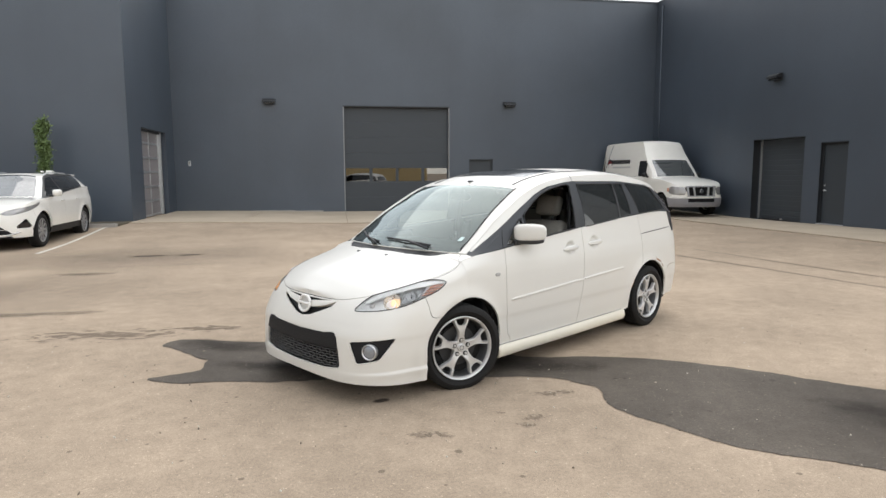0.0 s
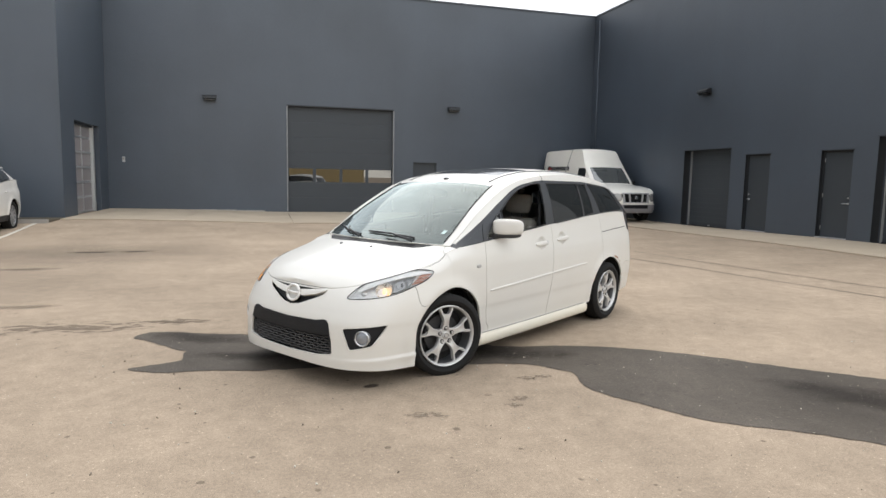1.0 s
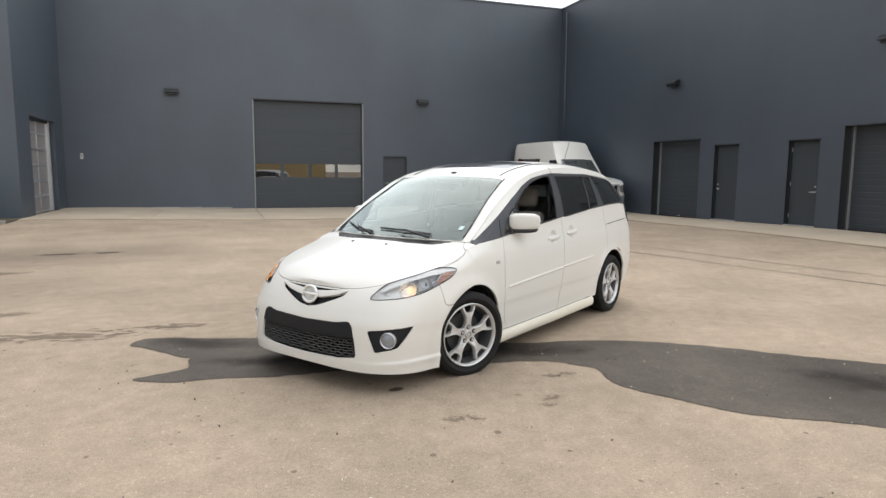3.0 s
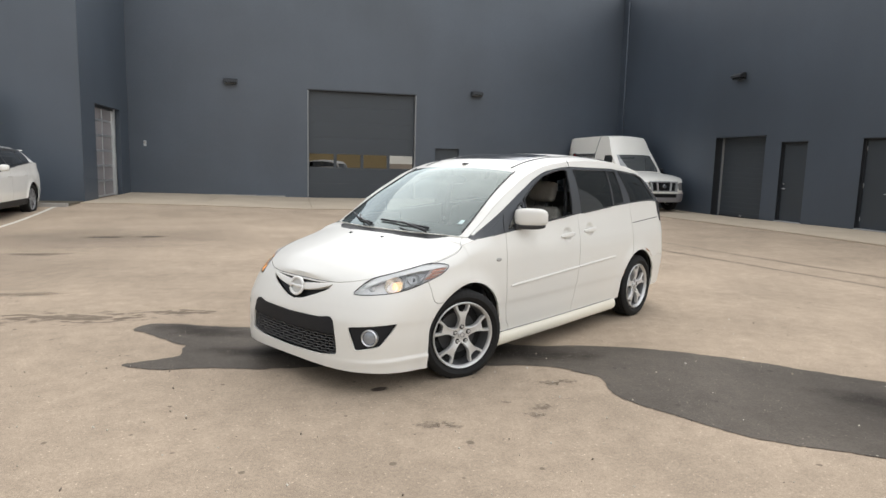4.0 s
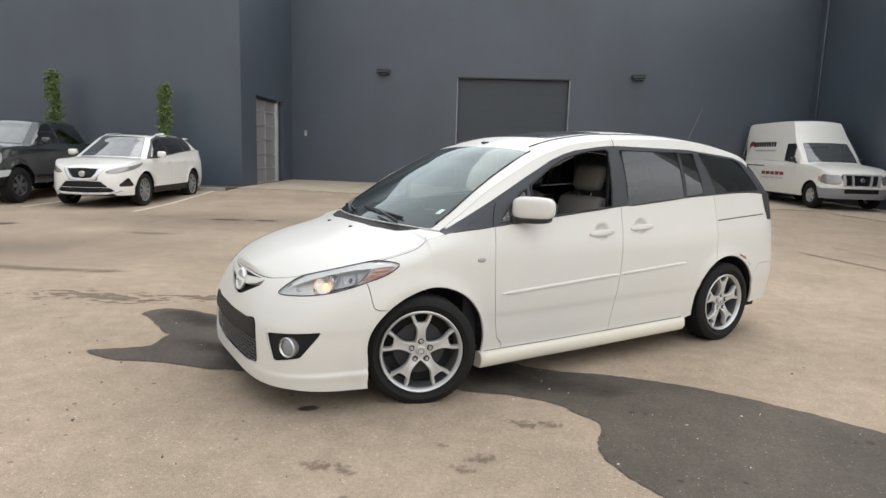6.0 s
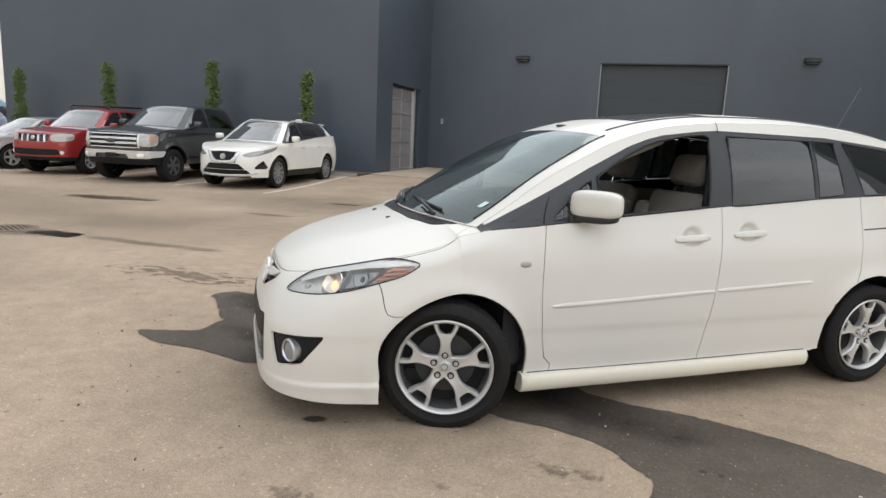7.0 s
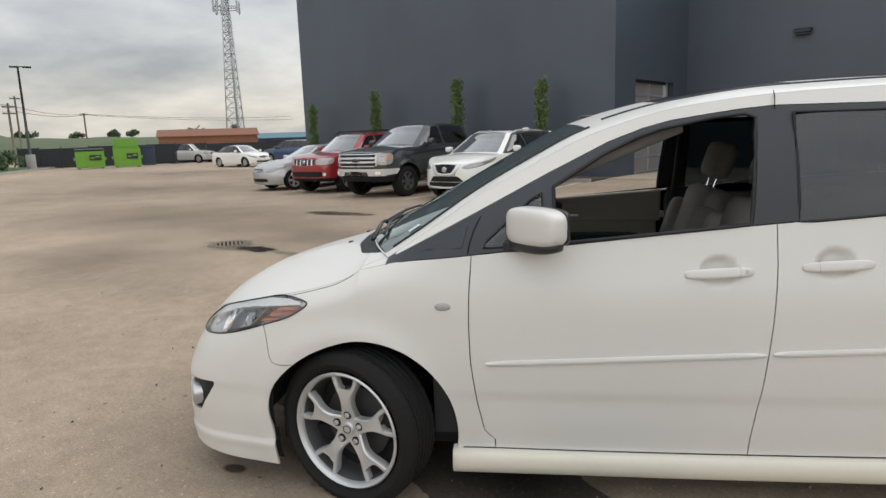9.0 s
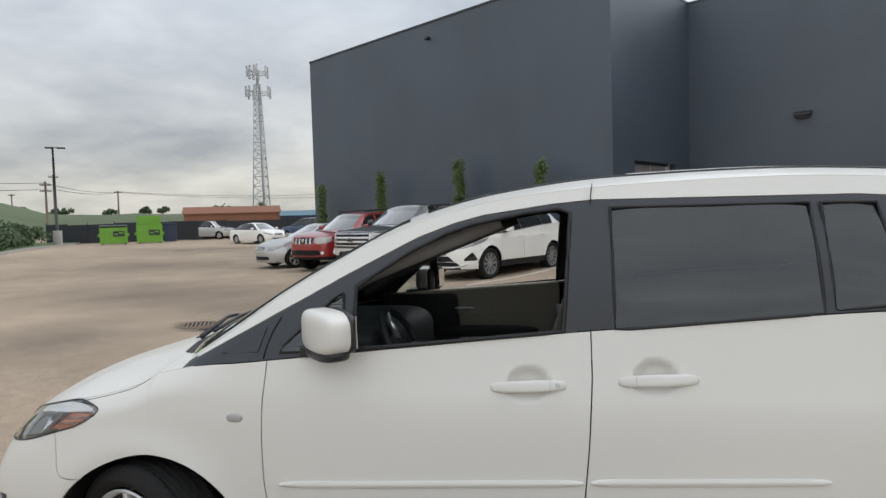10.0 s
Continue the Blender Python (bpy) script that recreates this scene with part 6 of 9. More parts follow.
# ---- building details ----
def garage_door():
    """Wide sectional overhead door with a band of four panes."""
    d = thing("overhead_door", "wide charcoal sectional overhead door with a strip of panes, closed", "garage door", pose(0, BACK + 0.16, 0.03))
    x0, x1, h = GARAGE[0], GARAGE[1], GARAGE[2] - 0.03
    n = 7
    ph = h / n
    for k in range(n):
        z0, z1 = k * ph + 0.001, (k + 1) * ph - 0.001
        if k == 2:
            # windowed section: rails, stiles and panes
            zb, zt = 1.22 + 0.02, 1.765
            for nm, lim in (("rail", (x0, x1, 0, 0.05, z0, zb)), ("rail", (x0, x1, 0, 0.05, zt, max(z1, zt + 0.02)))):
                box(nm, lim, M["door_paint"], d, "", 0.004)
            m = 4
            w = (x1 - x0) / m
            for i in range(m + 1):
                xa = x0 + i * w
                box("stile", (max(x0, xa - 0.06), min(x1, xa + 0.06), 0.002, 0.048, zb, zt), M["door_paint"], d, "", 0.003)
            for i in range(m):
                box("pane", (x0 + i * w + 0.06, x0 + (i + 1) * w - 0.06, 0.02, 0.026, zb, zt), M["pane_mirror"], d, "glass pane")
        else:
            bm = bmesh.new()
            add_box(bm, x0, x1, 0, 0.05, z0, z1, 0.0015)
            part("panel", bm, M["door_paint"], d)
    box("bottom_seal", (x0, x1, -0.005, 0.045, -0.03, 0.006), M["rubber"], d)
    box("seal_tab", (x0 + 2.22, x0 + 2.32, -0.014, -0.006, 0.0, 0.03), M["alu"], d)
    fr = structure(new("door_frame"), "thin metal frame round the overhead door")
    for lim in ((x0 - 0.02, x0 + 0.02, BACK - 0.03, BACK + 0.15, 0.0, GARAGE[2]), (x1 - 0.02, x1 + 0.02, BACK - 0.03, BACK + 0.15, 0.0, GARAGE[2])):
        box("jamb", lim, M["galv_dim"], fr, "", 0.004)
    box("head", (x0 - 0.02, x1 + 0.02, BACK - 0.03, BACK + 0.15, GARAGE[2] - 0.005, GARAGE[2] + 0.045), M["door_frame"], fr, "", 0.004)
    # room behind the panes
    structure(box("wall_inner", (x0 - 1, x1 + 1, BACK + 3.0, BACK + 3.1, 0, 5), M["interior_tan"]), "tan wall inside the hall")


M["galv_dim"] = material("grey_steel_jamb", (0.3, 0.305, 0.31), 0.45, 0.5, vary=0.15)
M["pane_mirror"] = glass("mirroring_pane", (0.1, 0.1, 0.1), lift=5.0)
garage_door()


def side_door(name, y0, y1, h, handle_at_high_y, label):
    """Steel door in the east wall, set back, with frame, lever handle, deadlock, hinges and a bright sill."""
    zb = ground_z(RIGHT, (y0 + y1) / 2) + 0.04
    d = thing(name, label, "door", pose(0, 0, 0))
    xf = RIGHT + 0.10
    box("leaf", (xf, xf + 0.045, y0 + 0.05, y1 - 0.05, zb + 0.015, h - 0.05), M["door_paint"], d, "", 0.004)
    # thin dark strip that paints the shade on the reveal's far cheek
    box("reveal_lining", (RIGHT + 0.002, xf - 0.042, y1 - 0.006, y1 - 0.001, zb + 0.014, h - 0.002), M["door_frame"], d, "dark strip painted in for the shade of the reveal")
    fr = new("frame")
    fr.parent = d
    for lim in ((xf - 0.04, xf + 0.09, y0, y0 + 0.05, zb, h), (xf - 0.04, xf + 0.09, y1 - 0.05, y1, zb, h), (xf - 0.04, xf + 0.09, y0 + 0.05, y1 - 0.05, h - 0.05, h)):
        box("frame_member", lim, M["door_frame"], fr, "", 0.003)
    box("sill", (RIGHT - 0.03, xf + 0.09, y0 + 0.01, y1 - 0.01, zb - 0.06, zb + 0.012), M["alu"], d, "bright metal door sill", 0.003)
    box("drip_cap", (RIGHT - 0.025, RIGHT - 0.001, y0 - 0.02, y1 + 0.02, h - 0.004, h + 0.018), M["cap"], d, "thin dark metal drip cap", 0.003)
    yh = y1 - 0.12 if handle_at_high_y else y0 + 0.12
    s = -1 if handle_at_high_y else 1
    hd = new("handle")
    hd.parent = d
    lathe("rose", [(0.0, 0.012), (0.028, 0.012), (0.03, 0.0)], M["alu"], hd, "", 16, Matrix.Translation((xf, yh, 1.06)) @ Matrix.Rotation(radians(90), 4, "Z"))
    tube("lever", [(xf - 0.005, yh, 1.06), (xf - 0.055, yh, 1.06), (xf - 0.06, yh + s * 0.03, 1.06), (xf - 0.06, yh + s * 0.13, 1.055)], 0.011, M["alu"], hd)
    lathe("deadlock", [(0.0, 0.018), (0.022, 0.018), (0.025, 0.0)], M["alu"], d, "", 16, Matrix.Translation((xf, yh, 1.2)) @ Matrix.Rotation(radians(90), 4, "Z"))
    yk = y0 + 0.055 if handle_at_high_y else y1 - 0.055
    for z in (0.35, 1.2, h - 0.3):
        tube("hinge", [(xf - 0.008, yk, z), (xf - 0.008, yk, z + 0.11)], 0.011, M["galv"], d)
    return d


side_door("steel_door", 15.65, 16.63, 2.4, True, "charcoal steel door with lever handle, closed")
side_door("steel_door", 12.94, 13.89, 2.42, False, "charcoal steel door with lever handle and three hinges, closed")


def roller_door(y0, y1, h, label):
    """Ribbed overhead door set deep in the east wall, with a bright guide rail."""
    zb = ground_z(RIGHT, (y0 + y1) / 2) + 0.02
    d = thing("roller_door", label, "garage door", pose(0, 0, 0))
    xf = RIGHT + 0.3
    n = max(4, round((h - zb) / 0.16))
    for k in range(n):
        za, zt = zb + (h - zb) * k / n, zb + (h - zb) * (k + 1) / n
        bm = bmesh.new()
        vs = [(xf, za), (xf - 0.006, za + 0.012), (xf - 0.006, zt - 0.018), (xf, zt - 0.006), (xf, zt), (xf + 0.04, zt), (xf + 0.04, za)]
        a = [bm.verts.new((x, y0 + 0.08, z)) for x, z in vs]
        b = [bm.verts.new((x, y1 - 0.08, z)) for x, z in vs]
        for i in range(len(vs)):
            j = (i + 1) % len(vs)
            bm.faces.new((a[i], a[j], b[j], b[i]))
        bm.faces.new(a)
        bm.faces.new(b)
        bmesh.ops.recalc_face_normals(bm, faces=bm.faces[:])
        part("slat", bm, M["door_paint"], d)
    # shade inside the deep reveal, put in as a dark strip
    box("reveal_lining", (RIGHT + 0.002, xf - 0.062, y1 - 0.006, y1 - 0.001, zb, h - 0.002), M["door_frame"], d, "dark strip painted in for the shade of the reveal")
    for y in (y0 + 0.04, y1 - 0.04):
        bright = y > (y0 + y1) / 2
        box("guide_rail", (xf - 0.06, xf + 0.03, y - 0.04, y + (-0.005 if bright else 0.04), zb, h), M["galv" if bright else "door_frame"], d, "bright steel guide rail" if bright else "dark guide rail", 0.006)
    box("drip_cap", (RIGHT - 0.025, RIGHT - 0.001, y0 - 0.02, y1 + 0.02, h - 0.004, h + 0.022), M["cap"], d, "thin dark metal drip cap", 0.003)
    box("bottom_bar", (xf - 0.03, xf + 0.03, y0 + 0.08, y1 - 0.08, zb - 0.02, zb + 0.03), M["door_frame"], d)
    box("pull", (xf - 0.05, xf - 0.03, (y0 + y1) / 2 - 0.05, (y0 + y1) / 2 + 0.05, zb + 0.03, zb + 0.06), M["alu"], d)
    return d


roller_door(17.28, 19.6, 2.62, "charcoal ribbed overhead door set back in the wall, closed")
roller_door(8.4, 12.28, 2.7, "wide charcoal ribbed overhead door set back in the wall, closed")


def glass_door():
    """Aluminium sectional door with frosted panels in the return wall."""
    d = thing("glazed_overhead_door", "aluminium sectional door with frosted panels, closed", "garage door", pose(0, 0, 0))
    xf = LEFT - 0.22
    y0, y1, h, n = 22.3, 25.22, 3.08, 6
    zb = ground_z(LEFT, 23.5) + 0.02
    for k in range(n):
        za, zt = zb + (h - zb) * k / n, zb + (h - zb) * (k + 1) / n
        box("rail", (xf, xf + 0.05, y0 + 0.1, y1 - 0.35, za, za + 0.07), M["alu"], d, "", 0.004)
        box("pane", (xf + 0.015, xf + 0.03, y0 + 0.1, y1 - 0.35, za + 0.07, zt), M["frosted"], d, "frosted panel")
    for y in (y0 + 0.1, (y0 + y1) / 2 - 0.1, y1 - 0.42):
        box("stile", (xf - 0.002, xf + 0.052, y, y + 0.07, zb, h), M["alu"], d, "", 0.004)
    box("jamb", (xf, xf + 0.12, y1 - 0.35, y1 - 0.22, zb, h), M["alu"], d, "bright aluminium jamb", 0.006)
    box("jamb", (xf, xf + 0.08, y1 - 0.22, y1 - 0.02, zb, h), M["door_frame"], d, "dark jamb")
    box("jamb", (xf, xf + 0.1, y0 + 0.01, y0 + 0.1, zb, h), M["door_frame"], d, "dark jamb")
    box("lintel", (xf, xf + 0.1, y0 + 0.1, y1 - 0.35, h - 0.08, h - 0.01), M["door_frame"], d)


glass_door()


def back_door():
    d = thing("steel_door", "plain charcoal steel door beside the wide overhead door, closed", "door", pose(0, 0, 0))
    x0, x1, h = 4.74, 5.75, 2.15
    y = BACK + 0.12
    box("leaf", (x0 + 0.05, x1 - 0.05, y, y + 0.045, 0.07, h - 0.05), M["door_paint"], d, "", 0.004)
    for lim in ((x0, x0 + 0.05, y - 0.05, y + 0.09, 0.05, h), (x1 - 0.05, x1, y - 0.05, y + 0.09, 0.05, h), (x0 + 0.05, x1 - 0.05, y - 0.05, y + 0.09, h - 0.05, h)):
        box("frame", lim, M["door_paint"], d, "", 0.003)
    tube("handle", [(x0 + 0.13, y - 0.005, 1.05), (x0 + 0.13, y - 0.06, 1.05), (x0 + 0.25, y - 0.06, 1.05)], 0.011, M["alu"], d)
    box("sill", (x0, x1, BACK - 0.02, y + 0.09, 0.03, 0.07), M["alu"], d)


back_door()


def wall_light(at, label):
    """Wall pack: sloping black hood over a frosted lens on a back plate."""
    w = thing("wall_light", label, "lamp", at, "wall lights")
    box("back_plate", (-0.2, 0.2, -0.03, 0.0, -0.1, 0.1), M["trim_black"], w, "", 0.01)
    bm = bmesh.new()
    prof = [(-0.03, 0.11), (-0.12, 0.10), (-0.24, 0.03), (-0.25, -0.03), (-0.23, -0.04), (-0.03, -0.04)]
    a = [bm.verts.new((-0.245, y, z)) for y, z in prof]
    b = [bm.verts.new((0.245, y, z)) for y, z in prof]
    for i in range(len(prof)):
        j = (i + 1) % len(prof)
        bm.faces.new((a[i], a[j], b[j], b[i]))
    bm.faces.new(a)
    bm.faces.new(b)
    bmesh.ops.recalc_face_normals(bm, faces=bm.faces[:])
    bmesh.ops.bevel(bm, geom=bm.edges[:], offset=0.008, segments=2, affect="EDGES")
    part("hood", bm, M["trim_black"], w, "black metal hood")
    box("lens", (-0.2, 0.2, -0.2, -0.05, -0.1, -0.04), M["gloss_black"], w, "dark lens", 0.02)
    return w


lw = wall_light(pose(-3.24, BACK, 4.385), "black wall light above the yard, unlit")
copy_thing(lw, pose(6.43, BACK, 4.4))
for y, z in ((18.6, 4.515), (11.24, 4.6)):
    copy_thing(lw, pose(RIGHT, y, z, 0, 0, -90))
# small door-bell box, camera and conduit
b = thing("intercom_box", "small pale grey box on the charcoal wall", "intercom", pose(-6.3, BACK, 1.99))
box("case", (-0.045, 0.045, -0.05, 0.0, -0.1, 0.1), M["alu"], b, "", 0.008)
box("cover", (-0.03, 0.03, -0.056, -0.05, -0.02, 0.07), M["footing"], b)
c = thing("security_camera", "small dark security camera high on the wall", "camera", pose(-14.28, FRONT, 8.16))
lathe("mount", [(0.0, 0.0), (0.06, 0.0), (0.06, -0.05), (0.0, -0.06)], M["trim_black"], c, "", 16)
blob("dome", (-0.07, 0.07, -0.19, -0.05, -0.1, 0.04), M["gloss_black"], c, 2.2)
structure(tube("conduit", [(RIGHT - 0.03, 25.9, 0.1), (RIGHT - 0.03, 25.9, 8.5)], 0.035, M["wall"]), "painted downpipe in the corner")
# broken concrete footing strip at the foot of the back wall
ft = structure(new("footing"), "pale chipped concrete footing under the wall")
rng = random.Random(4)
x = LEFT
while x < RIGHT - 0.1:
    w = rng.uniform(0.5, 1.15)
    x2 = min(x + w, RIGHT)
    if not (x2 > GARAGE[0] - 0.03 and x < GARAGE[1] + 0.03) and not (x2 > 4.7 and x < 5.8):
        top = 0.135 + rng.uniform(-0.02, 0.015)
        box("footing_piece", (x + 0.004, x2 - rng.uniform(0.006, 0.05), BACK - 0.05 - rng.uniform(0, 0.02), BACK - 0.002, 0.0, top), M["footing"], ft, "", 0.012)
    x = x2
structure(box("kerb", (BLOCK_END, LEFT - 0.03, FRONT - 1.5, FRONT - 1.32, -0.1, 0.2), M["footing"]), "concrete kerb before the planting strip")
M["mulch"] = material("planting_mulch", (0.09, 0.075, 0.05), 0.95, vary=0.4, scale=12, fine=0.4, bump=0.8, bump_scale=40)
structure(box("planting_strip", (BLOCK_END, LEFT - 0.03, FRONT - 1.318, FRONT - 0.003, -0.1, 0.17), M["mulch"]), "dark mulch strip along the wall")


# ---- yard markings and stains ----
def line(x0, y0, x1, y1, w=0.1):
    d = Vector((x1 - x0, y1 - y0, 0)).normalized()
    n = Vector((-d.y, d.x, 0)) * w / 2
    bm = bmesh.new()
    k = 16
    rows = []
    for i in range(k + 1):
        p = Vector((x0, y0, 0)).lerp(Vector((x1, y1, 0)), i / k)
        r = []
        for s in (-1, 1):
            q = p + n * s * (1 + 0.12 * noise.noise(p * 3 + Vector((s, 0, 0))))
            r.append(bm.verts.new((q.x, q.y, ground_z(q.x, q.y) + 0.004)))
        rows.append(r)
    for a, b2 in zip(rows, rows[1:]):
        bm.faces.new((a[0], a[1], b2[1], b2[0]))
    bmesh.ops.recalc_face_normals(bm, faces=bm.faces[:])
    for f in bm.faces:
        if f.normal.z < 0:
            f.normal_flip()
    structure(part("parking_line", bm, M["white_line"]), "worn white parking line")


line(-6.7, 14.25, -7.15, 19.45)
line(-9.25, 14.5, -9.6, 19.4)
line(-12.1, 14.6, -12.4, 19.4)
line(-14.95, 14.7, -15.2, 19.4)


def crack(name, pts, w, mat, label):
    k = smooth_poly(pts, closed=False, k=10)
    bm = bmesh.new()
    rows = []
    for i, p in enumerate(k):
        d = k[min(i + 1, len(k) - 1)] - k[max(i - 1, 0)]
        d = d / max(np.linalg.norm(d), 1e-9)
        n = np.array([-d[1], d[0]])
        j = noise.noise(Vector((p[0] * 3, p[1] * 3, 1.0)))
        p = p + n * 0.02 * j
        ww = w * (0.6 + 0.8 * abs(noise.noise(Vector((p[0] * 5, p[1] * 5, 7.0)))))
        rows.append([bm.verts.new((*(p + n * s * ww / 2), ground_z(*p) + 0.0045)) for s in (-1, 1)])
    for a, b2 in zip(rows, rows[1:]):
        bm.faces.new((a[0], a[1], b2[1], b2[0]))
    for f in bm.faces:
        f.normal_update()
        if f.normal.z < 0:
            f.normal_flip()
    structure(part(name, bm, mat), label)


crack("seam_crack", [(6.5, 12.4), (6.85, 10.5), (7.2, 8.8), (7.65, 7.0), (8.3, 4.6)], 0.035, M["wet"], "dark tar seam in the asphalt")
crack("seam_crack", [(5.6, 11.7), (6.1, 9.9), (6.45, 8.4), (6.95, 6.6), (7.6, 4.4)], 0.045, M["wet"], "dark tar seam in the asphalt")
stain("damp_patch", -4.55, 8.2, 1.7, 0.16, "damp", "thin damp run-off on the asphalt", 0)
stain("damp_patch", -6.4, 8.12, 0.9, 0.42, "damp", "damp ring round the drain", 4)
stain("oil_stain", -8.38, 11.65, 1.15, 0.36, "oil", "dark brown oil stain on the asphalt", 10)
stain("damp_spots", -3.05, 7.05, 1.15, 0.34, "flecks", "broken row of damp flecks on the asphalt", -4)
stain("damp_spots", -2.1, 7.15, 0.6, 0.22, "flecks", "broken row of damp flecks on the asphalt", 0)
stain("damp_spots", -4.36, 13.41, 0.42, 0.13, "oil", "thin dark streak on the asphalt", 4)
stain("damp_spots", -3.6, 13.45, 0.3, 0.13, "oil", "thin dark streak on the asphalt", 6)
stain("damp_spots", -4.73, 11.24, 0.7, 0.2, "damp", "faint damp streak on the asphalt", 5)
rng = random.Random(11)
for px_, py_, rx, ry, tn in ((-1.75, 6.42, 0.75, 0.3, -18), (-1.35, 5.75, 0.6, 0.2, -4), (0.75, 5.38, 0.8, 0.3, -12), (2.9, 3.75, 0.9, 0.4, -38)):
    stain("soaked_patch", px_, py_, rx, ry, "soak", "wetter dark part of the damp trail", tn)
stain("oil_spot", -0.485, 4.75, 0.085, 0.05, "oil", "small dark oil spot on the asphalt", 20)
for px_, py_, r in ((0.68, 4.68, 0.1), (0.83, 4.69, 0.08), (0.46, 4.26, 0.09), (0.37, 4.16, 0.07), (0.27, 4.39, 0.05), (-0.3, 4.12, 0.1), (-0.16, 4.11, 0.08), (-0.1, 4.9, 0.05)):
    stain("oil_spot", px_, py_, r * 1.3, r * 0.8, "spot", "small dark spot on the asphalt", rng.uniform(-40, 40))
# faint broad bands, made darker to paint a lower exposure onto the western yard
for px_, py_, rx, ry, tn in ((-4.6, 13.3, 4.2, 2.4, 0), (-11.5, 9.5, 6.5, 3.4, 8), (-22.0, 13.5, 9.0, 5.0, 14), (-5.6, 9.6, 3.6, 2.2, 10), (-33.0, 20.0, 9.0, 5.5, 20), (-7.0, 6.6, 3.4, 2.0, -6)):
    stain("faded_patch", px_, py_, rx, ry, "painted_tone", "broad darker patch of asphalt, partly a dimmer exposure painted in", tn)


def grit_material():
    """Pale, grey and dark little stones, each of one colour."""
    mt = material("loose_grit", (0.4, 0.36, 0.3), 0.85, vary=0.1)
    nt = mt.node_tree
    N, Lk = nt.nodes.new, nt.links.new
    geo, ramp = N("ShaderNodeNewGeometry"), N("ShaderNodeValToRGB")
    e = ramp.color_ramp.elements
    e[0].position, e[0].color = 0.0, (0.09, 0.07, 0.055, 1)
    e[1].position, e[1].color = 1.0, (0.66, 0.62, 0.55, 1)
    for pos, col in ((0.16, (0.13, 0.10, 0.08, 1)), (0.22, (0.33, 0.27, 0.2, 1)), (0.7, (0.48, 0.43, 0.35, 1))):
        e.new(pos).color = col
    Lk(geo.outputs["Random Per Island"], ramp.inputs[0])
    Lk(ramp.outputs[0], nt.nodes["Principled BSDF"].inputs["Base Color"])
    return mt


# grit and little stones lying about
bm = bmesh.new()
rng = random.Random(5)
for i in range(1500):
    gx, gy = rng.uniform(-5.5, 4.5), 0.9 + 5.6 * rng.random() ** 1.3
    s_ = 0.002 + 0.0048 * rng.random() ** 4
    m = pose(gx, gy, ground_z(gx, gy) + s_ * 0.3 + 0.003, rng.uniform(0, 90), rng.uniform(0, 90), rng.uniform(0, 360)) @ Matrix.Diagonal((s_ * rng.uniform(1, 1.8), s_, s_ * 0.7, 1))
    bmesh.ops.create_icosphere(bm, subdivisions=1, radius=1.0, matrix=m)
M["grit"] = grit_material()
tagged(part("grit", bm, M["grit"]), "loose grit and small stones on the asphalt", "gravel", kind="stuff")


M["drain_iron"] = material("rusty_drain_iron", (0.17, 0.125, 0.09), 0.8, 0.2, vary=0.3, scale=8, fine=0.3, bump=0.4)
M["water"] = material("shallow_water", (0.17, 0.14, 0.11), 0.3, vary=0.2, rough_vary=0.1)


def drain():
    d = thing("storm_drain", "rusty round storm drain grate set in the asphalt", "drain", pose(-6.65, 8.25, ground_z(-6.65, 8.25), 0, 0, 61))
    lathe("ring", [(0.235, -0.05), (0.235, 0.007), (0.30, 0.009), (0.325, 0.0), (0.325, -0.05)], M["drain_iron"], d, "", 32, pose(0, 0, 0, 90))
    lathe("pit", [(0.0, 0.0015), (0.235, 0.0015)], M["underside"], d, "", 32, pose(0, 0, 0, 90))
    for i in range(8):
        x = -0.2 + 0.057 * i
        h = math.sqrt(0.235 ** 2 - x * x)
        box("bar", (x - 0.014, x + 0.014, -h, h, 0.002, 0.0075), M["drain_iron"], d)


drain()
sheet("puddle", [(-6.2, 8.22), (-6.1, 8.24), (-5.98, 8.36), (-6.02, 8.42), (-6.12, 8.34)], M["water"], "small shallow puddle beside the drain", 0.0075, rough=0.012, step=0.05, seed=9)



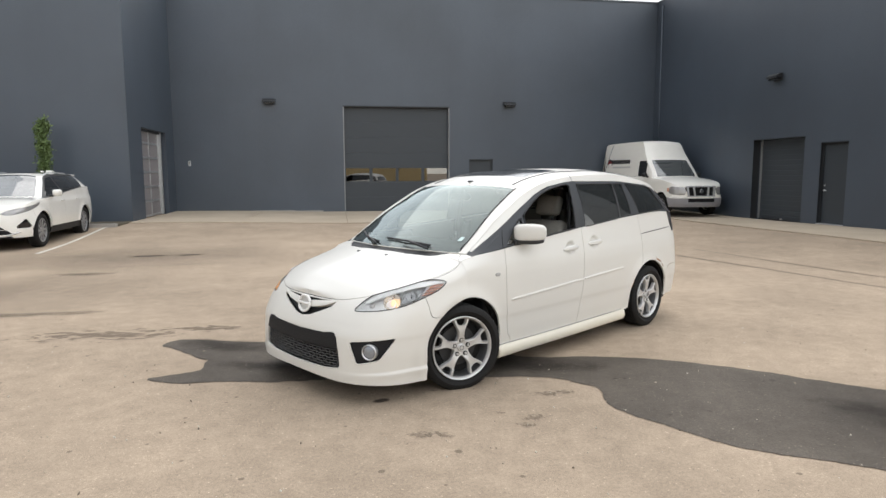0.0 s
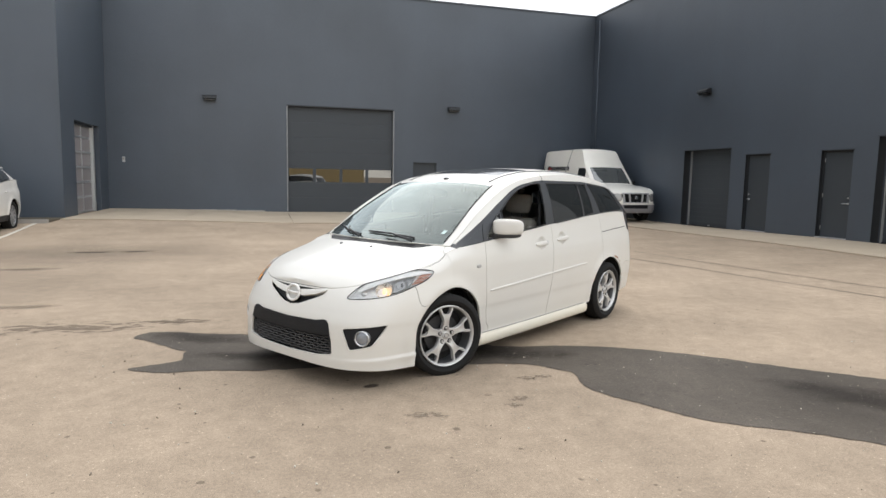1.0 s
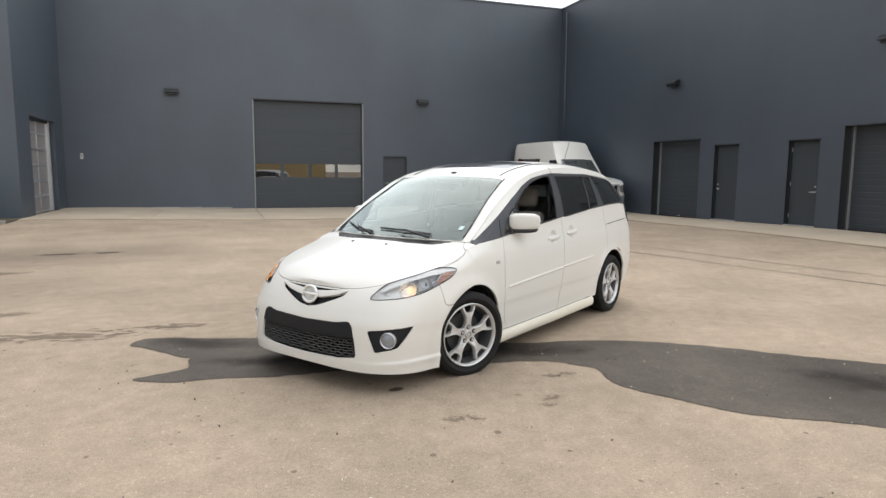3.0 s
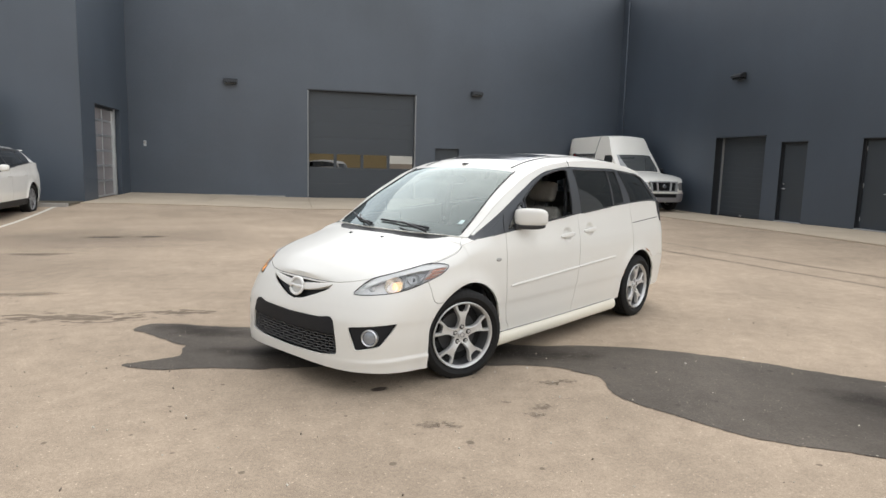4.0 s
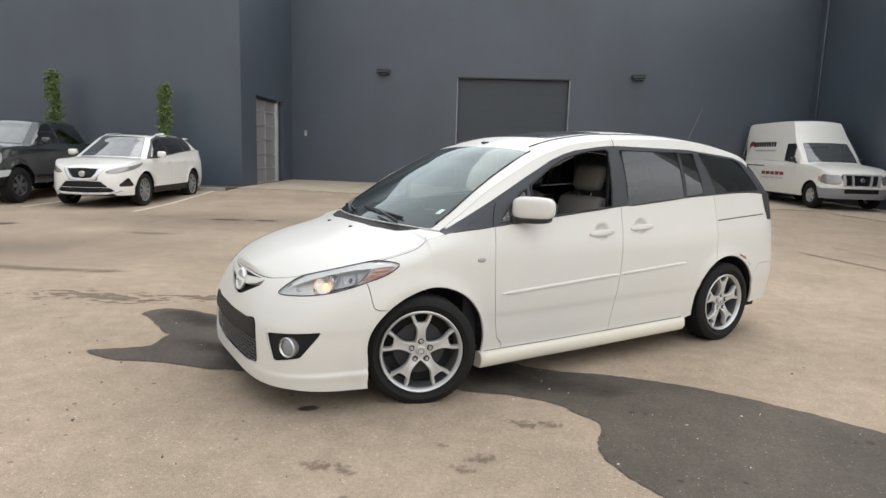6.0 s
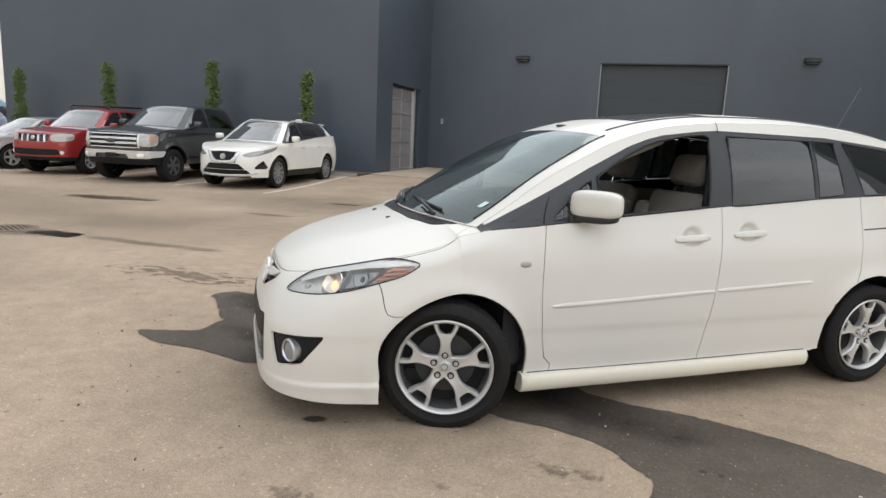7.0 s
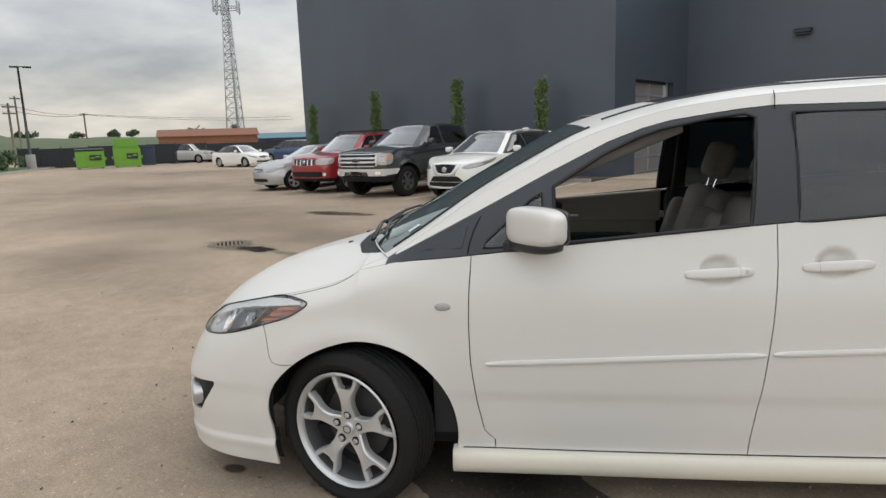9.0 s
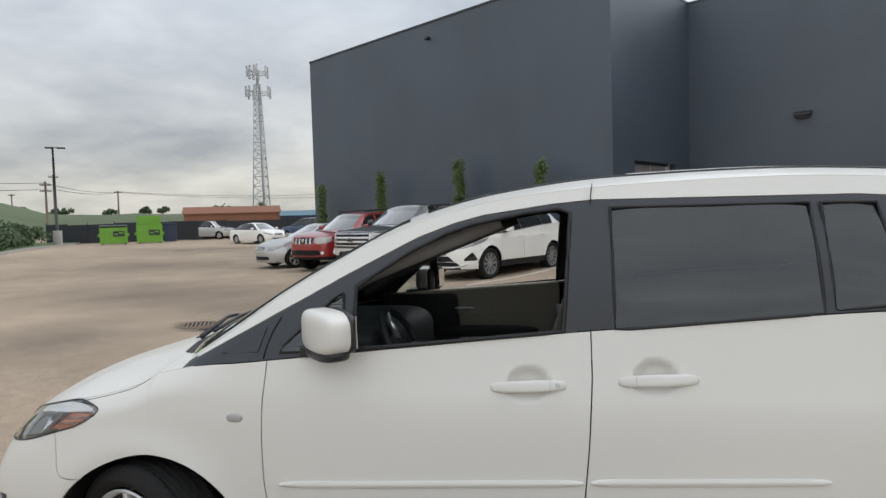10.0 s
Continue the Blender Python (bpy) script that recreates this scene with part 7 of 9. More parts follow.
def shrub(at, h, w, seed, label):
    """A young column-shaped poplar: thin trunk, upright limbs and many small leaves."""
    r = random.Random(seed)
    t = thing("columnar_tree", label, "tree", at, "young trees along the wall")
    bm = bmesh.new()
    add_tube(bm, [(0, 0, 0), (0.02, 0.01, h * 0.3), (-0.01, 0.02, h * 0.65), (0, 0, h * 0.97)], [0.035, 0.028, 0.018, 0.005], 7)
    part("trunk", bm, M["bark"], t, "", True)
    bm = bmesh.new()
    tips = []
    for i in range(34):
        z = h * r.uniform(0.12, 0.9)
        a = r.uniform(0, 2 * math.pi)
        l = 0.78 * w * (0.55 + 0.45 * r.random()) * (1 - 0.5 * (z / h) ** 2)
        p = [(0, 0, z), (l * 0.5 * math.cos(a), l * 0.5 * math.sin(a), z + l * 0.8), (l * 0.8 * math.cos(a), l * 0.8 * math.sin(a), z + l * 1.7)]
        add_tube(bm, p, [0.011, 0.007, 0.003], 4)
        tips += [(Vector(p[0]).lerp(Vector(p[1]), k)) for k in (0.5, 0.9)] + [Vector(p[1]).lerp(Vector(p[2]), k) for k in (0.3, 0.6, 0.9)]
    part("limbs", bm, M["bark"], t, "", True)
    vs, fs = [], []
    for c in tips:
        for k in range(26):
            q = c + Vector((r.gauss(0, 0.07), r.gauss(0, 0.07), r.gauss(0.0, 0.1)))
            s = r.uniform(0.025, 0.05)
            n = Vector((r.uniform(-1, 1), r.uniform(-1, 1), r.uniform(-0.6, 1))).normalized()
            u = n.orthogonal().normalized()
            v = n.cross(u)
            i = len(vs)
            vs += [q + u * s, q + v * s * 0.7 + n * s * 0.2, q - u * s, q - v * s * 0.7 + n * s * 0.2]
            fs.append((i, i + 1, i + 2, i + 3))
    crown = mesh_ob("leaves", vs, fs, M["leaf"], t)
    tagged(crown, kind="stuff")
    return t


for i, (x, h, w) in enumerate(((-8.9, 3.05, 0.2), (-12.3, 3.45, 0.26), (-16.45, 3.4, 0.26), (-20.4, 3.15, 0.24))):
    shrub(pose(x, FRONT - 0.72, 0.15), h, w, 31 + i, "slim young green tree planted against the charcoal wall")


# ---- the other vehicles ----
def spec_of(xf, xr, w, axle, hub, arch, sill, nose, hood, belt, rear, cowl, wtop, roof, rtop, rbase, half, square=3.0, mid=None, plan_f=0.96, tail=None, bed=None):
    """Shape tables of an everyday car. xf, xr: its ends; w: half width; axle: (front, rear) x; nose, hood, belt (front, rear), rear, roof: heights;
    cowl, wtop, rtop, rbase: x of windscreen foot and head, and of the rear window's head and foot; half: half width of the roof."""
    bf, br = belt
    m = mid or (sill + nose) / 2 + 0.05
    canopy = [(cowl, hood, cowl - 0.24, w - 0.13, bf - 0.005)]
    for k in (0.33, 0.66):
        canopy.append((cowl + (wtop - cowl) * k, hood + (roof - 0.07 - hood) * (k * 1.03), cowl - 0.24 + (wtop - 0.12 - cowl + 0.24) * k, w - 0.13 + (half - w + 0.13) * k, bf + (roof - 0.11 - bf) * (k * 1.04)))
    canopy += [(wtop, roof - 0.055, wtop - 0.12, half, roof - 0.10), (wtop - 0.3, roof - 0.015, wtop - 0.4, half, roof - 0.055), ((wtop + rtop) / 2, roof, (wtop + rtop) / 2, half, roof - 0.045),
               (rtop + 0.3, roof - 0.025, rtop + 0.3, half - 0.015, roof - 0.075), (rtop, roof - 0.07, rtop + 0.06, half - 0.035, roof - 0.12)]
    for k in (0.33, 0.66, 1.0):
        canopy.append((rtop + (rbase - rtop) * k, roof - 0.07 + (rear - roof + 0.07) * k, rtop + 0.06 + (rbase + 0.1 - rtop - 0.06) * k, half - 0.035 + (w - 0.16 - half + 0.035) * k, roof - 0.12 + (rear - 0.01 - roof + 0.12) * k))
    if tail:
        canopy.append((xr + 0.1, tail, xr + 0.16, w - 0.18, tail - 0.02))
    return dict(
        width=[(sill - 0.1, w - 0.07), (sill, w - 0.05), (sill + 0.14, w - 0.015), (m, w), (bf - 0.12, w - 0.008), (bf, w - 0.04), (br + 0.02, w - 0.06), (br + 0.3, w - 0.1)],
        front=[(sill - 0.1, xf - 0.1), (sill, xf - 0.05), (sill + 0.12, xf - 0.008), (m, xf), (nose - 0.06, xf - 0.02), (nose, xf - 0.05), (nose + 0.1, xf - 0.12)],
        rear=[(sill, xr + 0.05), (m, xr), (rear - 0.2, xr + 0.02), (rear, xr + 0.08)],
        shoulder=[(xf + 0.1, nose - 0.008), (xf - 0.08, nose), (xf - 0.3, nose + (bf - nose) * 0.33), (cowl + 0.35, bf - (bf - nose) * 0.22), (cowl - 0.1, bf - 0.02), (cowl - 0.4, bf), (xr + 0.6, br), (xr + 0.2, (br + rear) / 2), (xr - 0.1, rear)],
        bottom=[(xf + 0.1, sill), (xr - 0.1, sill)],
        plan=[(xf - 0.5, plan_f), (xf - 1.0, 0.99), (0.3, 1.0), (-0.6, 1.0), (xr + 1.0, 0.99), (xr, 0.95)],
        front_square=[(sill, square), (nose, square - 0.3)], rear_square=4.2, corner_front=axle[0] - 0.02, corner_rear=axle[1] - 0.1, wheels=axle, hub_z=hub, arch=arch, flare=0.02, mid=m,
        hood=[(xf + 0.1, nose), (xf - 0.05, nose + 0.004), (xf - 0.12, nose + (hood - nose) * 0.22), (xf - 0.32, nose + (hood - nose) * 0.5), (cowl + 0.35, hood - (hood - nose) * 0.1), (cowl, hood + 0.005), (cowl - 0.4, hood + 0.03)],
        hood_end=cowl - 0.3, canopy=canopy, side_bulge=0.015)


def parked_car(name, label, at, spec, paint, windows, doors, lamps, grille, wheel, extra=(), cell=0.034, trim="trim_black", glass_k="glass_mid", ws=None, hood_mat=None, lower=None, names_extra=None, glass_top=9.0, rear_pillar=None):
    """One parked vehicle. windows: (x0, x1) spans; doors: x of the seams; lamps: outlines on the front left in (u, z) from a function; grille: same."""
    sh = CarShape(spec, cell)
    car = thing(name, label, "car", at, "parked cars")
    X, Y = sh.ux, sh.uy
    hz, ar = spec["hub_z"], spec["arch"]
    ztop = lambda x: float(np.interp(-x, -sh.side[-1, :, 0], sh.side[-1, :, 2]))
    names = {"body": ("body_side", paint, ""), "arch": None, "hood": ("hood", hood_mat or paint, ""), "roof": ("roof", paint, ""), "windscreen": ("windscreen", "glass_far", "windscreen mirroring the sky"),
             "rear_window": ("rear_window", "glass_dark", "rear window"), "window_frame": ("window_frame", trim, ""), "lamp": ("headlight", "lamp_lens_far", "clear headlight"), "bumper": ("front_bumper", paint, ""),
             "lower": ("lower_trim", "black_plastic", "black lower trim"), "window": ("side_window", glass_k, "dark side window"), "sill": ("sill_trim", "black_plastic", "black sill trim"), "tail_lamp": ("tail_lamp", "red_lens", "red tail lamp")}
    names.update(names_extra or {})
    band = []
    xf = max(v for _, v in spec["front"])
    zmax = 2.5
    band.append(("bumper", [(-0.1, 0), (-0.1, zmax), (Y(0.45), zmax), (X(spec["wheels"][0] + 0.35), hz + 0.34), (X(spec["wheels"][0] + 0.2), hz + 0.2), (X(spec["wheels"][0] + 0.2), 0)]))
    for i, (a, b) in enumerate(zip(doors, doors[1:])):
        key = "door%d" % i
        names[key] = ("front_door" if i == 0 else "rear_door", paint, "")
        zb = spec["bottom"][0][1] + 0.1
        band.append((key, [(X(a), zb), (X(a), zmax), (X(b), zmax), (X(b), zb)]))
    for key, poly, *rec in grille(X, Y):
        band.append((key, poly, *rec))
    for poly in lamps(X, Y):
        band.append(("lamp", smooth_poly(poly, k=3)))
    if lower:
        band.append(("sill", [(X(lower[0]), 0), (X(lower[0]), lower[2]), (X(lower[1]), lower[2]), (X(lower[1]), 0)]))
    for wx in spec["wheels"]:
        band.append(("arch", [(X(x), z) for x, z in circle_poly(wx, hz, ar, 40)]))
    side = []
    for i, (a, b) in enumerate(windows):
        xs = np.linspace(a, b, 14)
        top = [(x, min(glass_top, ztop(x) - 0.05)) for x in xs]
        bot = [(x, float(sh.top_z(x)) + 0.03) for x in xs]
        pts = [(x, max(z, bz + 0.012)) for (x, z), (_, bz) in zip(top, bot)]
        names["window%d" % i] = names["window"]
        side.append(("window%d" % i, pts + bot[::-1]))
    if rear_pillar:
        names["pillar"] = ("rear_pillar", paint, "")
        side.append(("pillar", rear_pillar))
    rows = spec["canopy"]
    k0, k1 = rows[0][0] - 0.03, rows[3][0] + 0.03
    canp = [("windscreen", [(k0, -0.6), (k0, 0.6), (k1, 0.57), (k1, -0.57)])]
    ra, rb = rows[7][0] - 0.05, rows[10][0] + 0.06
    canp.append(("rear_window", [(ra, -0.56), (ra, 0.56), (rb, 0.56), (rb, -0.56)]))
    canp += [e for e in extra]
    joined = ["bumper"] + [g[0] for g in grille(X, Y)]
    car_body(sh, car, band, side, names, gap=0.003, fold=0.02, canopy_polys=canp, joined=tuple(joined))
    for wx in spec["wheels"]:
        for sg in (1, -1):
            w = new("wheel")
            w.parent = car
            w.matrix_local = pose(wx, sg * (spec["width"][3][1] - wheel["width"] / 2 - 0.015), wheel["R"], 0, 0, 0 if sg > 0 else 180)
            multi_spoke_wheel(w, **wheel)
            wheel_well(car, wx, hz, ar + 0.03, 0.45, spec["width"][3][1] - 0.05, sg)
    s0 = spec["bottom"][0][1]
    box("underbody", (spec["rear"][0][1] + 0.25, xf - 0.3, -0.7, 0.7, s0 - 0.02, s0 + 0.06), M["underside"], car)
    wmax = spec["width"][3][1]
    cx = rows[0][0]
    bf = spec["shoulder"][5][1]
    for sg in (1, -1):
        mir = new("door_mirror")
        mir.parent = car
        k = wheel.get("R", 0.35) / 0.35
        blob("mirror_cap", (cx - 0.62, cx - 0.45, sg * (wmax + 0.1) - 0.095, sg * (wmax + 0.1) + 0.095, bf + 0.03, bf + 0.165 * k), M[names.get("mirror", (0, paint))[1]], mir, 3.5, "", None, 16, 10)
        box("mirror_arm", (cx - 0.57, cx - 0.49, sg * (wmax - 0.03) - 0.06, sg * (wmax - 0.03) + 0.06, bf + 0.01, bf + 0.06), M["trim_black"], mir, "", 0.01)
        if len(doors) > 1:
            for a, b in zip(doors, doors[1:]):
                u, z = X(b + 0.16), spec["shoulder"][5][1] - 0.1
                p, n = sh.on(u, z)
                blob("door_handle", (-0.1, 0.1, 0.0, 0.035, -0.014, 0.014), M[names.get("handle", (0, paint))[1]], car, 3, "", frame_at(p, n, sg), 14, 8)
    for y in (0.34, -0.34):
        seat_shape(car, (rows[0][0] + rows[3][0]) / 2 - 0.75, y, hz + 0.15, M["dash"], 0.5)
    box("dashboard", (cx - 0.55, cx - 0.12, -wmax + 0.16, wmax - 0.16, bf - 0.3, bf - 0.02), M["dash"], car, "", 0.04)
    return car, sh


M["glass_far"] = glass("far_windscreen", (0.2, 0.23, 0.23), lift=3.2, painted_tone=0.1)
M["lamp_lens_far"] = material("headlight_lens", (0.34, 0.33, 0.32), 0.12, 0.3, vary=0.3, scale=14, fine=0.1, coat=1.0)
M["amber_corner"] = material("amber_lamp_corner", (0.5, 0.3, 0.19), 0.25, vary=0.1, coat=0.6)
M["lamp_warm"] = material("warm_headlight_lens", (0.42, 0.38, 0.35), 0.15, 0.2, vary=0.25, scale=14, coat=1.0)
M["paint_grey"] = material("dark_grey_car_paint", (0.042, 0.046, 0.046), 0.26, 0.35, vary=0.06, coat=1.0, rough_vary=0.03)
M["paint_red"] = material("red_car_paint", (0.30, 0.022, 0.024), 0.28, 0.15, vary=0.06, coat=1.0, rough_vary=0.03)
M["paint_silver"] = material("silver_car_paint", (0.48, 0.475, 0.46), 0.3, 0.5, vary=0.05, coat=0.9, rough_vary=0.03)
M["paint_pearl"] = material("pearl_white_car_paint", (0.83, 0.81, 0.755), 0.25, 0.0, vary=0.04, coat=1.0, rough_vary=0.03)
M["paint_fleet"] = material("fleet_white_car_paint", (0.86, 0.835, 0.77), 0.35, vary=0.04, coat=0.5, rough_vary=0.03)
M["paint_blue"] = material("blue_car_paint", (0.04, 0.07, 0.15), 0.3, 0.3, vary=0.06, coat=0.9)
M["wheel_mid"] = material("machined_wheel", (0.34, 0.34, 0.345), 0.35, 0.6, vary=0.1)
M["bumper_grey"] = material("grey_bumper_plastic", (0.27, 0.262, 0.275), 0.5, vary=0.08)
M["bright_trim"] = material("bright_plated_trim", (0.72, 0.72, 0.72), 0.22, 0.5, vary=0.06)
M["plate_blank"] = material("number_plate", (0.5, 0.5, 0.48), 0.5, vary=0.1)


def bars(sh, car, name, mat, rows, lift=0.012, thick=0.02):
    """Level bars across the nose; rows: (z, half height, half length)."""
    for z, h, l in rows:
        for sg in (1, -1):
            ribbon(sh, name, [(0.0, z + h), (sh.uy(l * 0.5), z + h), (sh.uy(l), z + h)], [(0.0, z - h), (sh.uy(l * 0.5), z - h), (sh.uy(l), z - h)], M[mat], car, lift, thick, sg, 10)


def build_crossover():
    sp = spec_of(2.36, -2.52, 0.945, (1.41, -1.415), 0.372, 0.425, 0.27, 0.86, 1.09, (1.07, 1.26), 1.2, 1.31, 0.45, 1.64, -1.75, -2.3, 0.62, 2.7)
    # the roof falls towards the tail
    sp["canopy"][5:8] = [(-0.5, 1.645, -0.5, 0.62, 1.595), (-1.3, 1.635, -1.3, 0.61, 1.585), (-1.84, 1.59, -1.8, 0.59, 1.54)]
    car, sh = parked_car("crossover", "pearl-white crossover car parked nose out on the asphalt", pose(-8.13, 16.96, ground_z(-7.6, 16) * 0.6, 0, 0, -86.5), sp, "paint_pearl",
        [(0.92, 0.05), (-0.02, -0.98), (-1.04, -1.78)], (0.98, 0.0, -1.05),
        lambda X, Y: [[(Y(0.47), 0.775), (Y(0.62), 0.85), (X(1.85), 0.92), (X(1.52), 0.99), (X(1.6), 0.925), (X(1.88), 0.835), (Y(0.7), 0.765), (Y(0.58), 0.745)]],
        lambda X, Y: [("vgrille", [(-0.1, 0.86), (Y(0.36), 0.86), (Y(0.38), 0.84), (Y(0.30), 0.60), (-0.1, 0.58)], 0.03), ("plate_area", [(-0.1, 0.578), (Y(0.36), 0.578), (Y(0.5), 0.455), (-0.1, 0.45)], 0.008),
                      ("intake", [(-0.1, 0.44), (Y(0.53), 0.44), (Y(0.64), 0.345), (-0.1, 0.325)], 0.03), ("chin", [(-0.1, 0.30), (Y(0.62), 0.305), (Y(0.7), 0.1), (-0.1, 0.1)], 0.01), ("fog_pocket", [(Y(0.68), 0.50), (X(1.98), 0.67), (X(1.86), 0.5), (X(1.9), 0.47), (Y(0.7), 0.47)], 0.015)],
        dict(R=0.37, width=0.235, rim=0.262, spokes=10, mat="wheel_mid", w0=0.02, w1=0.026), extra=[("sunroof", [(0.25, -0.42), (0.25, 0.42), (-0.7, 0.42), (-0.7, -0.42)])], lower=(1.0, -1.0, 0.42), rear_pillar=[(-1.5, 2.0), (-1.62, 1.45), (-1.45, 1.2), (-3, 1.0), (-3, 2.0)],
        names_extra={"vgrille": ("upper_grille", "black_plastic", "black grille"), "plate_area": ("number_plate_area", "black_plastic", "black plate area"), "intake": ("lower_intake", "black_plastic", "black lower intake"),
                     "chin": ("chin", "black_plastic", "black chin"), "fog_pocket": ("fog_pocket", "gloss_black", "black fog lamp pocket"), "sunroof": ("sunroof", "gloss_black", "dark sunroof")})
    for sg in (1, -1):
        ribbon(sh, "grille_v", [(sh.uy(0.44), 0.855), (sh.uy(0.36), 0.72), (sh.uy(0.27), 0.60), (0.0, 0.585)], [(sh.uy(0.35), 0.855), (sh.uy(0.28), 0.74), (sh.uy(0.2), 0.655), (0.0, 0.64)], M["bright_trim"], car, 0.014, 0.02, sg, 18, "silver V-shaped grille trim")
        ribbon(sh, "chin_trim", [(0.0, 0.315), (sh.uy(0.5), 0.33), (sh.uy(0.72), 0.40)], [(0.0, 0.285), (sh.uy(0.5), 0.30), (sh.uy(0.75), 0.375)], M["bright_trim"], car, 0.017, 0.02, sg, 14, "silver chin trim")
        tube("roof_rail", [(0.25, sg * 0.585, 1.56), (0.05, sg * 0.585, 1.615), (-0.5, sg * 0.58, 1.632), (-1.2, sg * 0.565, 1.605), (-1.5, sg * 0.55, 1.565)], 0.014, M["alu"], car, "silver roof rail")
    p, n = sh.on(0.0, 0.735)
    lathe("badge", [(0.0, 0.02), (0.055, 0.018), (0.065, 0.005), (0.065, -0.03)], M["satin_silver"], car, "plain round chrome badge", 24, frame_at(p, Vector((1, 0, 0))))
    box("spoiler", (-2.1, -1.8, -0.56, 0.56, 1.545, 1.58), M["paint_pearl"], car, "", 0.015)
    blob("roof_fin", (-1.55, -1.32, -0.03, 0.03, 1.61, 1.68), M["paint_pearl"], car, 2.4)
    box("number_plate", (2.335, 2.352, -0.15, 0.15, 0.47, 0.56), M["black_plastic"], car)
    box("cone_marker", (-0.75, -0.6, 0.36, 0.5, 1.60, 1.68), M["paint_pearl"], car, "", 0.02)


def build_pickup_grey():
    sp = spec_of(2.78, -2.95, 1.0, (1.84, -1.84), 0.395, 0.49, 0.42, 1.16, 1.33, (1.30, 1.34), 1.36, 1.55, 0.72, 1.93, -1.0, -1.12, 0.72, 4.2)
    car, sh = parked_car("pickup_truck", "dark grey full-size pickup truck with a wide chrome grille", pose(-10.87, 17.02, ground_z(-10.8, 16.5) * 0.5, 0, 0, -87), sp, "paint_grey",
        [(1.1, 0.32), (0.24, -0.85)], (1.2, 0.28, -0.98),
        lambda X, Y: [[(Y(0.68), 0.87), (Y(0.68), 1.13), (Y(0.86), 1.14), (X(2.42), 1.13), (X(2.38), 1.02), (X(2.45), 0.87)]],
        lambda X, Y: [("grille", [(-0.1, 1.14), (Y(0.66), 1.14), (Y(0.66), 0.84), (Y(0.6), 0.80), (-0.1, 0.80)], 0.05), ("chrome_bumper", [(-0.1, 0.755), (X(2.2), 0.755), (X(2.2), 0.62), (Y(0.8), 0.58), (Y(0.45), 0.58), (Y(0.4), 0.67), (-0.1, 0.67)], -0.03), ("chin", [(-0.1, 0.57), (X(2.25), 0.57), (X(2.25), 0.1), (-0.1, 0.1)], 0.02)],
        dict(R=0.40, width=0.275, rim=0.24, spokes=6, mat="wheel_dark", w0=0.035, w1=0.045),
        names_extra={"grille": ("grille_back", "black_plastic", "black grille backing"), "chrome_bumper": ("chrome_bumper", "bright_trim", "bright plated front bumper"), "chin": ("chin", "black_plastic", "black chin"), "lamp": ("headlight", "lamp_warm", "headlight with warm reflector"),
                     "window_frame": ("window_frame", "paint_grey", ""), "mirror": ("", "paint_grey", "")})
    for z, h in ((0.822, 0.014), (0.925, 0.026), (1.03, 0.026), (1.128, 0.012)):
        bars(sh, car, "grille_bar", "bright_trim", [(z, h, 0.64)], 0.0, 0.03)
    for z in (0.875, 0.98, 1.08):
        bars(sh, car, "grille_slat", "wheel_dark", [(z, 0.006, 0.62)], -0.02, 0.02)
    for sg in (1, -1):
        ribbon(sh, "lamp_surround", [(sh.uy(0.66), 1.145), (sh.uy(0.7), 1.145)], [(sh.uy(0.66), 0.82), (sh.uy(0.7), 0.82)], M["bright_trim"], car, 0.01, 0.03, sg, 4)
        ribbon(sh, "lamp_amber", [(sh.uy(0.88), 1.12), (sh.ux(2.46), 1.11)], [(sh.uy(0.88), 0.98), (sh.ux(2.46), 0.97)], M["amber_corner"], car, 0.004, 0.01, sg, 6, "amber corner of the headlight")
        ribbon(sh, "lamp_dark", [(sh.uy(0.73), 1.05), (sh.uy(0.86), 1.05)], [(sh.uy(0.73), 0.93), (sh.uy(0.86), 0.93)], M["lamp_black"], car, 0.004, 0.01, sg, 6, "dark inset of the headlight")
        p, n = sh.on(sh.uy(0.72), 0.645)
        blob("fog_lamp", (-0.08, 0.08, 0.02, 0.045, -0.04, 0.04), M["lamp_silver"], car, 3, "", frame_at(p, n, sg))
        # bed
        box("bed_side", (-2.9, -1.15, sg * 0.9 - 0.06, sg * 0.9 + 0.04, 1.30, 1.36), M["paint_grey"], car, "", 0.02)
    box("bed_cover", (-2.85, -1.15, -0.9, 0.9, 1.30, 1.335), M["black_plastic"], car, "black bed cover", 0.02)
    p, n = sh.on(0.0, 0.97)
    blob("badge", (-0.115, 0.115, 0.0, 0.03, -0.048, 0.048), M["paint_grey"], car, 2.2, "plain dark oval badge", frame_at(p + Vector((0.02, 0, 0)), Vector((1, 0, 0))))
    box("number_plate", (2.8, 2.815, -0.16, 0.16, 0.6, 0.69), M["black_plastic"], car)


